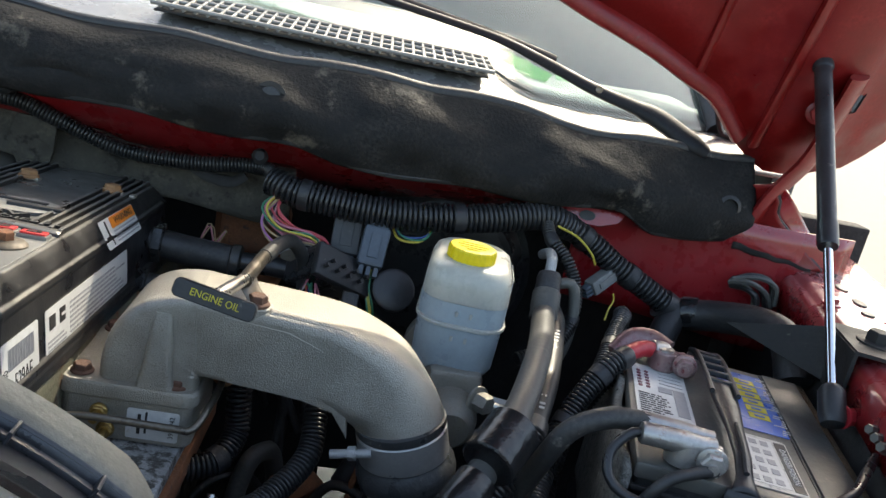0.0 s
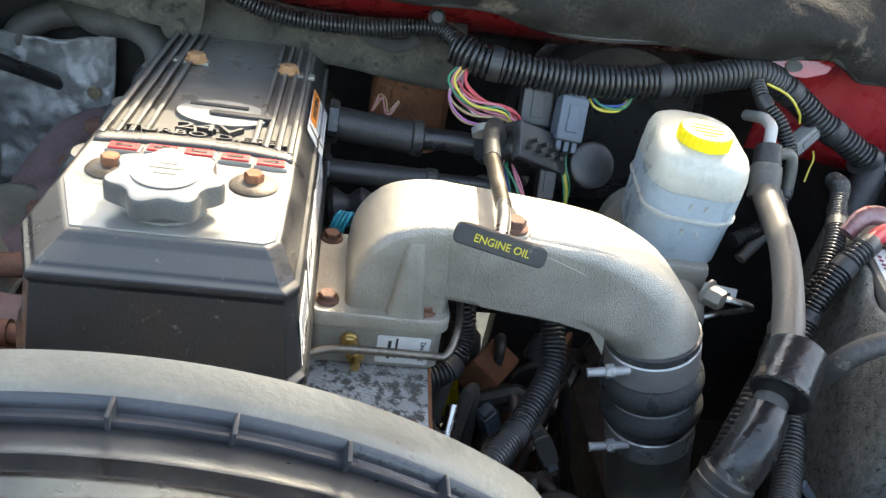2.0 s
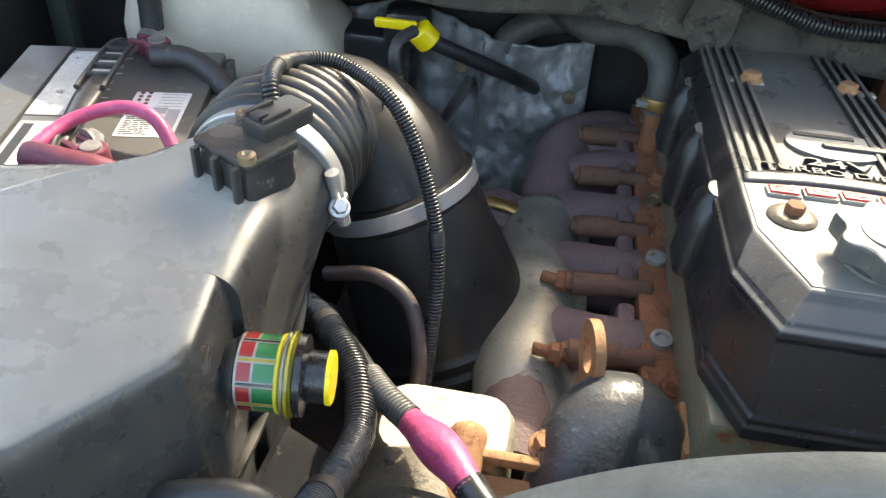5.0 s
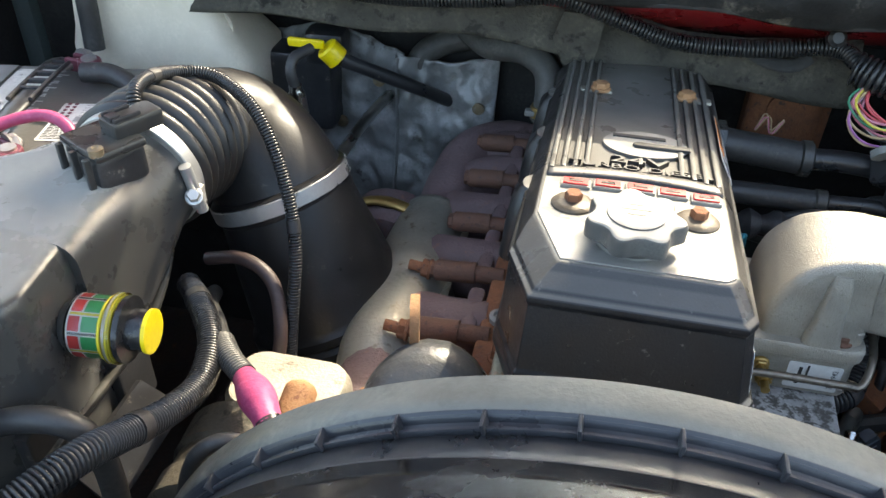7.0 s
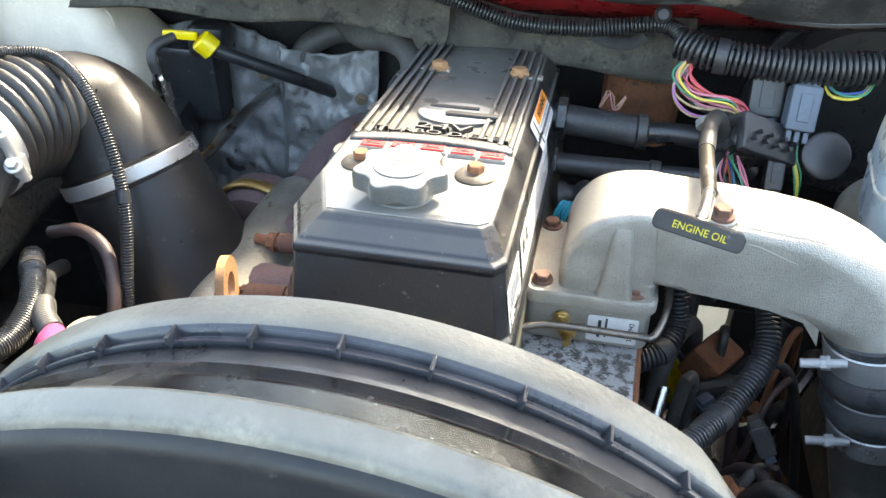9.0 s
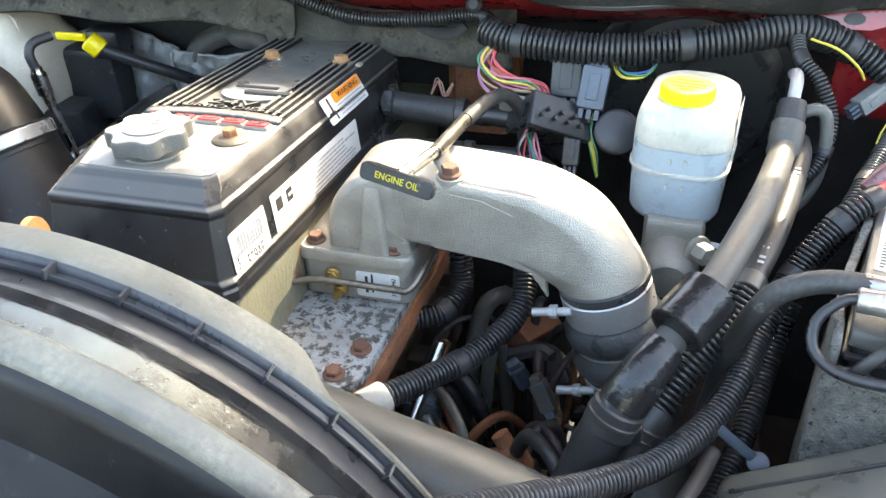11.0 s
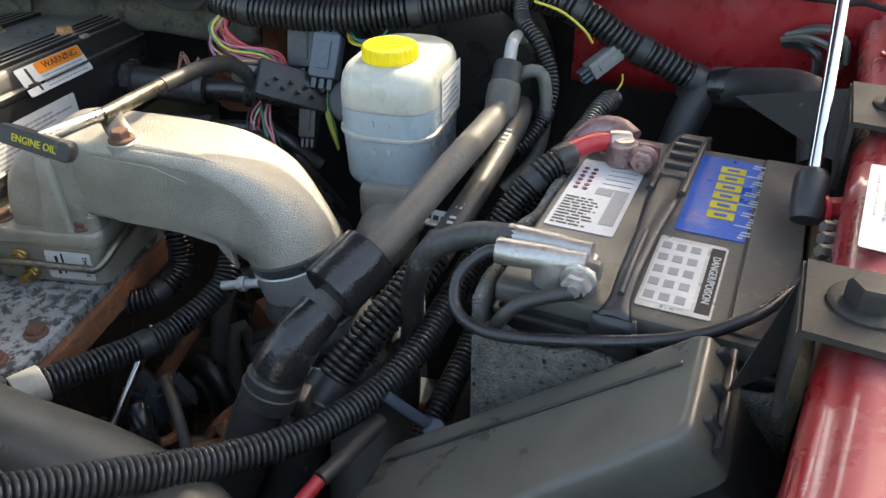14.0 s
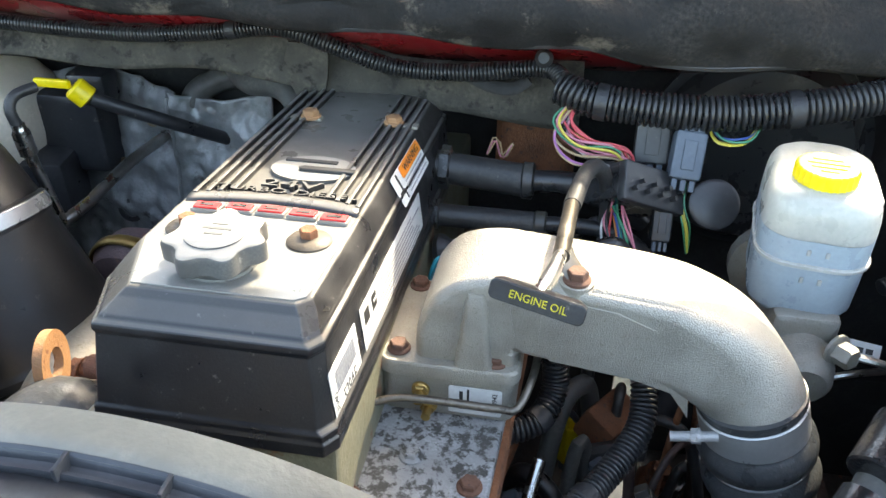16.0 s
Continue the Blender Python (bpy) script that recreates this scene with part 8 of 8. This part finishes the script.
cable([(-0.41, 0.70, 1.22), (-0.365, 0.69, 1.235), (-0.330, 0.675, 1.222), (-0.315, 0.645, 1.18), (-0.32, 0.61, 1.12)], 0.0068, "brownhose", "brown rubber vacuum hose", "vacuum_hose", "engine hoses")
bm = bmesh.new()
sweep(bm, [(-0.56, 0.415, 1.12), (-0.50, 0.42, 1.198), (-0.462, 0.42, 1.245), (-0.430, 0.419, 1.277), (-0.400, 0.416, 1.296), (-0.374, 0.42, 1.297), (-0.358, 0.425, 1.280), (-0.356, 0.43, 1.24), (-0.365, 0.435, 1.15)], 0.0095, 16, 0.008)
solo("grey_hose", bm, M["rubber"], "smooth grey rubber hose arching beside the air box", "hose", "engine hoses")
bm = bmesh.new()
prism(bm, [(-0.02, -0.05), (0.03, -0.05), (0.03, 0.05), (-0.02, 0.04)], -0.003, 0.003, pose(-0.385, 0.49, 1.20, 20, 60, 10))
solo("box_bracket", bm, M["plastic"], "black moulded bracket under the air box", "bracket")

# ---- fan shroud ----
SC, SZ, SR = 0.006, 1.042, 0.360

def arc(name, prof, a0, a1, mat, parent, n=72, t=0.004, label=""):
    bm = bmesh.new()
    k = len(prof) - 1

    def pt(u, v):
        a = radians(a0 + (a1 - a0) * u)
        y, r = prof[int(round(v * k))]
        return Vector((SC + r * math.sin(a), y, SZ + r * math.cos(a)))
    sheet(bm, pt, n, k)
    return thick(part(name, bm, M[mat], parent, label, world=True, sharp=30), t)


shr = thing("fan_shroud", (SC, 0.35, 1.0), "faded black plastic fan shroud with concentric steps", "fan shroud")
bm = bmesh.new()
ring_prof = ((1.0, -0.040), (0.99, -0.016), (0.93, -0.005), (0.80, 0.0005), (0.30, 0.0015), (0.07, 0.0), (0.0, -0.002))


def ring_pt(u, v):
    deg = -75 + 150 * u
    k = max(0, min(1, (deg - 35) / 7))
    wide = 0.034 - 0.027 * k * k * (3 - 2 * k)
    f, dr = ring_prof[int(round(v * 6))]
    a = radians(deg)
    return Vector((SC + (SR + dr) * math.sin(a), 0.412 + wide * f, SZ + (SR + dr) * math.cos(a)))


sheet(bm, ring_pt, 120, 6)
thick(part("outer_ring", bm, M["shroud"], shr, "sun-faded outer ring", world=True, sharp=30), 0.004)
arc("groove", [(0.4125, SR), (0.411, SR - 0.007), (0.4065, SR - 0.008), (0.4055, SR - 0.004), (0.4035, SR - 0.004), (0.402, SR - 0.007)], -82, 82, "shroudin", shr)
arc("middle_band", [(0.402, SR - 0.007), (0.384, SR - 0.006), (0.382, SR - 0.004), (0.380, SR + 0.002), (0.377, SR + 0.004)], -82, 82, "shroudin", shr)
arc("gloss_band", [(0.377, SR + 0.004), (0.362, SR + 0.008), (0.345, SR + 0.014), (0.336, SR + 0.017), (0.333, SR + 0.022)], -82, 82, "shroudgloss", shr, label="glossy black inner step")
arc("inner_band", [(0.333, SR + 0.022), (0.331, SR + 0.030), (0.328, SR + 0.0315), (0.318, SR + 0.029), (0.310, SR + 0.024)], -82, 82, "shroud", shr, label="sun-faded inner band")
arc("front_face", [(0.310, SR + 0.024), (0.307, SR + 0.010), (0.300, SR - 0.022), (0.27, SR - 0.05), (0.22, SR - 0.07), (0.16, SR - 0.08)], -82, 82, "ductcone", shr)
for i in range(12):
    a = radians(-58 + 10.5 * i)
    bm = bmesh.new()
    mm = Matrix.Translation((SC, 0, SZ)) @ Matrix.Rotation(a, 4, "Y")
    box(bm, (0, 0.336, SR + 0.0195), (0.0022, 0.006, 0.005), 0.0006, mm)
    part("slot_tab", bm, M["shroudin"], shr, world=True)
for i in range(16):
    a = radians(-64 + 8.2 * i)
    bm = bmesh.new()
    mm = Matrix.Translation((SC, 0, SZ)) @ Matrix.Rotation(a, 4, "Y")
    box(bm, (0, 0.407, SR - 0.0035), (0.0024, 0.013, 0.009), 0.0008, mm)
    part("slot_tab", bm, M["shroudin"], shr, world=True)

# charge pipe beside the shroud
bm = bmesh.new()
sweep(bm, [(0.05, 0.53, 1.165), (0.155, 0.501, 1.184), (0.24, 0.478, 1.185), (0.32, 0.459, 1.184), (0.390, 0.432, 1.181), (0.434, 0.395, 1.166), (0.450, 0.365, 1.12), (0.450, 0.345, 1.03)], 0.0455, 28, 0.012)
solo("charge_pipe", bm, M["pipegrey"], "smooth grey plastic pipe bending beside the shroud", "pipe")

# ---- washer bottle ----
wb = thing("washer_bottle", (0.54, 0.30, 1.1), "white washer bottle with a yellow flip cap", "washer bottle")
bm = bmesh.new()
loft(bm, [rring((0.572, 0.285, z - 0.008), X, Y, w, d, r, 7) for z, w, d, r in ((1.05, 0.14, 0.13, 0.03), (1.24, 0.15, 0.135, 0.035), (1.275, 0.144, 0.130, 0.04), (1.297, 0.125, 0.112, 0.04), (1.303, 0.06, 0.06, 0.02))])
part("bottle", bm, M["white"], wb, world=True, sharp=70)
CP = Matrix.Translation((0.5205, 0.307, 1.3165)) @ pose(0, 0, 0, 10, -6, 27.5) @ Matrix.Diagonal((0.858, 0.858, 0.858, 1))
bm = bmesh.new()
lathe(bm, [(0.026, -0.03), (0.026, 0.0)], CP, 28)
part("neck", bm, M["white"], wb, world=True)
bm = bmesh.new()
lathe(bm, [(0.036, -0.008), (0.0385, -0.006), (0.0385, 0.006), (0.036, 0.0095), (0.033, 0.010), (0.032, 0.0085), (0, 0.0085)], CP, 48)
box(bm, (-0.006, 0.039, 0.002), (0.026, 0.014, 0.010), 0.003, CP)
lid = part("lid", bm, M["yellow"], wb, "yellow flip cap", world=True)
CW = W[wb].inverted() @ CP
lettering("print", "WASHER", 0.0090, CW @ pose(0, 0.0142, 0.0088), M["olive"], lid, 0.0004, 1.0, spacing=1.15)
lettering("print", "FLUID ONLY", 0.0090, CW @ pose(0, 0.0022, 0.0088), M["olive"], lid, 0.0004, 0.95, spacing=1.1)
bm = bmesh.new()
for a0, a1, r in ((50, 130, 0.020), (50, 130, 0.008)):
    q = [CP @ Vector((r * math.cos(radians(a)), -0.026 + r * math.sin(radians(a)), 0.0092)) for a in np.linspace(a0, a1, 8)]
    sweep(bm, q, 0.0007, 6, 0.002)
for a in (50, 130, 95):
    q = [CP @ Vector((r * math.cos(radians(a)), -0.026 + r * math.sin(radians(a)), 0.0092)) for r in (0.008, 0.020)]
    sweep(bm, q, 0.0007, 6, 0.002)
part("wiper_symbol", bm, M["olive"], lid, world=True)
bm = bmesh.new()
box(bm, (-0.004, 0.051, 0.001), (0.012, 0.018, 0.014), 0.005, CP)
part("hinge", bm, M["white"], wb, world=True)

# ---- power distribution box ----
fb = thing("fuse_box", (0.66, 0.46, 1.2), "grey-black plastic fuse box with a sloping lid", "fuse box")
FBM = Matrix.Translation((0.648, 0.488, 1.270)) @ Matrix.Rotation(radians(-13), 4, "Z") @ pose(0, 0, 0, 0, -37.0, 0)


def fring(x0, x1, y0, y1, z, r):
    out = []
    for p in rring(((x0 + x1) / 2, (y0 + y1) / 2, z), X, Y, x1 - x0, y1 - y0, r, 4):
        k = (p.y - y0) / (y1 - y0)
        front, back = -0.037 - 0.27 * (0.076 - p.x) + (y0 + 0.056), 0.056 - 0.09 * (0.076 - p.x) + (y1 - 0.056)
        out.append(FBM @ Vector((p.x, front + (back - front) * k, p.z)))
    return out


bm = bmesh.new()
loft(bm, [fring(-0.186, 0.078, -0.056, 0.056, -0.030, 0.008), fring(-0.186, 0.078, -0.056, 0.056, -0.006, 0.010), fring(-0.1845, 0.0765, -0.0545, 0.0545, 0.0035, 0.010), fring(-0.182, 0.074, -0.052, 0.052, 0.0064, 0.009), fring(-0.178, 0.070, -0.048, 0.048, 0.0075, 0.008)])
part("lid", bm, M["fuselid"], fb, world=True, sharp=50)
bm = bmesh.new()
box(bm, (-0.052, 0.020, 0.0078), (0.235, 0.0035, 0.003), 0.001, FBM @ pose(0, 0, 0, 0, 0, 4))
part("lid_groove", bm, M["plastic"], fb, world=True)
bm = bmesh.new()
loft(bm, [fring(-0.181, 0.072, -0.052, 0.052, -0.12, 0.008), fring(-0.181, 0.072, -0.052, 0.052, -0.031, 0.008)])
part("base", bm, M["plastic"], fb, world=True)
for k in range(3):
    bm = bmesh.new()
    box(bm, (0.079, -0.018 + 0.03 * k, -0.008), (0.008, 0.006, 0.014), 0.002, FBM)
    part("hinge_knuckle", bm, M["plastic"], fb, world=True)
bm = bmesh.new()
rod(bm, FBM @ Vector((0.081, -0.032, -0.013)), FBM @ Vector((0.081, 0.054, -0.013)), 0.0028)
part("hinge_pin", bm, M["plastic"], fb, world=True)
bm = bmesh.new()
box(bm, (0.0, -0.062, -0.055), (0.05, 0.008, 0.05), 0.003, FBM)
ct = part("catch", bm, M["plastic"], fb, world=True)
bm = bmesh.new()
box(bm, (0.0, -0.067, -0.048), (0.030, 0.004, 0.012), 0.001, FBM)
part("catch_window", bm, M["greyplastic"], ct, world=True)
for x in (-0.045, 0.05):
    bm = bmesh.new()
    box(bm, (x, -0.062, -0.06), (0.016, 0.012, 0.07), 0.004, FBM)
    part("rib", bm, M["plastic"], fb, world=True)

# ---- radiator support at the front ----
sup = thing("radiator_support", (0.0, 0.16, 1.3), "dusty black radiator support panel with a white clip", "radiator support")
bm = bmesh.new()
box(bm, (-0.06, 0.155, 1.322), (1.06, 0.19, 0.03), 0.006)
part("panel", bm, M["satin"], sup, world=True)
bm = bmesh.new()
box(bm, (0.19, 0.252, 1.341), (0.24, 0.010, 0.014), 0.003)
part("raised_edge", bm, M["plastic"], sup, world=True)
bm = bmesh.new()
box(bm, (0.318, 0.205, 1.341), (0.010, 0.10, 0.014), 0.003, pose(0, 0, 0))
part("raised_edge", bm, M["plastic"], sup, world=True)
bm = bmesh.new()
loft(bm, [rring((0.400, 0.208, z), X, Y, w, d, 0.022, 6) for z, w, d in ((1.325, 0.150, 0.090), (1.346, 0.148, 0.088), (1.352, 0.140, 0.080), (1.353, 0.12, 0.06))])
part("end_housing", bm, M["fuselid"], sup, "dusty rounded housing", world=True, sharp=50)
bm = bmesh.new()
box(bm, (0.374, 0.250, 1.353), (0.014, 0.010, 0.006), 0.002)
clip = part("clip", bm, M["offwhite"], sup, "dirty white plastic clip", world=True)
for x, w in ((0.383, 0.007), (0.395, 0.008)):
    bm = bmesh.new()
    loft(bm, [rring((x, 0.253, z), X, Y, w, 0.013, 0.002) for z in (1.346, 1.358, 1.361)])
    part("clip_jaw", bm, M["offwhite"], clip, world=True)
bm = bmesh.new()
sweep(bm, [(0.345, 0.266, 1.350), (0.362, 0.264, 1.356), (0.385, 0.270, 1.358), (0.410, 0.276, 1.360), (0.434, 0.278, 1.358)], 0.006, 8, 0.006, flat=0.4)
part("flange_lip", bm, M["plastic"], sup, world=True)
bm = bmesh.new()
prism(bm, [(0.395, 1.325), (0.438, 1.320), (0.438, 1.356), (0.432, 1.362), (0.395, 1.358)], 0, 0.004, Matrix.Translation((0, 0.276, 0)) @ pose(0, 0, 0, 90))
part("flange_plate", bm, M["plastic"], sup, world=True)
bm = bmesh.new()
sweep(bm, [(-0.20, 0.24, 1.392), (0.0, 0.235, 1.400), (0.2, 0.225, 1.400), (0.356, 0.215, 1.398), (0.44, 0.21, 1.394), (0.50, 0.20, 1.37), (0.52, 0.19, 1.33)], 0.0085, 12, 0.01)
solo("prop_rod", bm, M["rubber"], "black rubber-coated rod along the radiator support", "rod")
br2 = thing("support_bracket", (0.445, 0.25, 1.3), "black bent bracket with a rusty pin", "bracket")
bm = bmesh.new()
sweep(bm, [(0.418, 0.268, 1.342), (0.436, 0.268, 1.352), (0.458, 0.262, 1.346), (0.466, 0.255, 1.322), (0.466, 0.25, 1.28)], 0.012, 8, 0.006, flat=0.2)
part("strap", bm, M["plastic"], br2, world=True)
bm = bmesh.new()
rod(bm, (0.440, 0.262, 1.335), (0.440, 0.245, 1.30), 0.007)
bolt(bm, (0.440, 0.262, 1.332), (0, 0.3, 1), 0.008, 0.010, 1.3)
part("pin", bm, M["rust"], br2, "rusty pin", world=True)
bm = bmesh.new()
sweep(bm, [(0.262, 0.318, 1.318), (0.266, 0.312, 1.338), (0.276, 0.306, 1.352), (0.290, 0.304, 1.356), (0.296, 0.300, 1.348)], 0.013, 8, 0.005, flat=0.18)
solo("hose_hook", bm, M["plastic"], "black moulded hook holding the long loom", "hook")
bm = bmesh.new()
sweep(bm, [(0.562, 0.500, 1.196), (0.553, 0.512, 1.194), (0.543, 0.528, 1.19)], 0.004, 8, 0.006, flat=0.4)
solo("cable_tie", bm, M["dustygrey"], "grey plastic tie holding the looms", "tie")
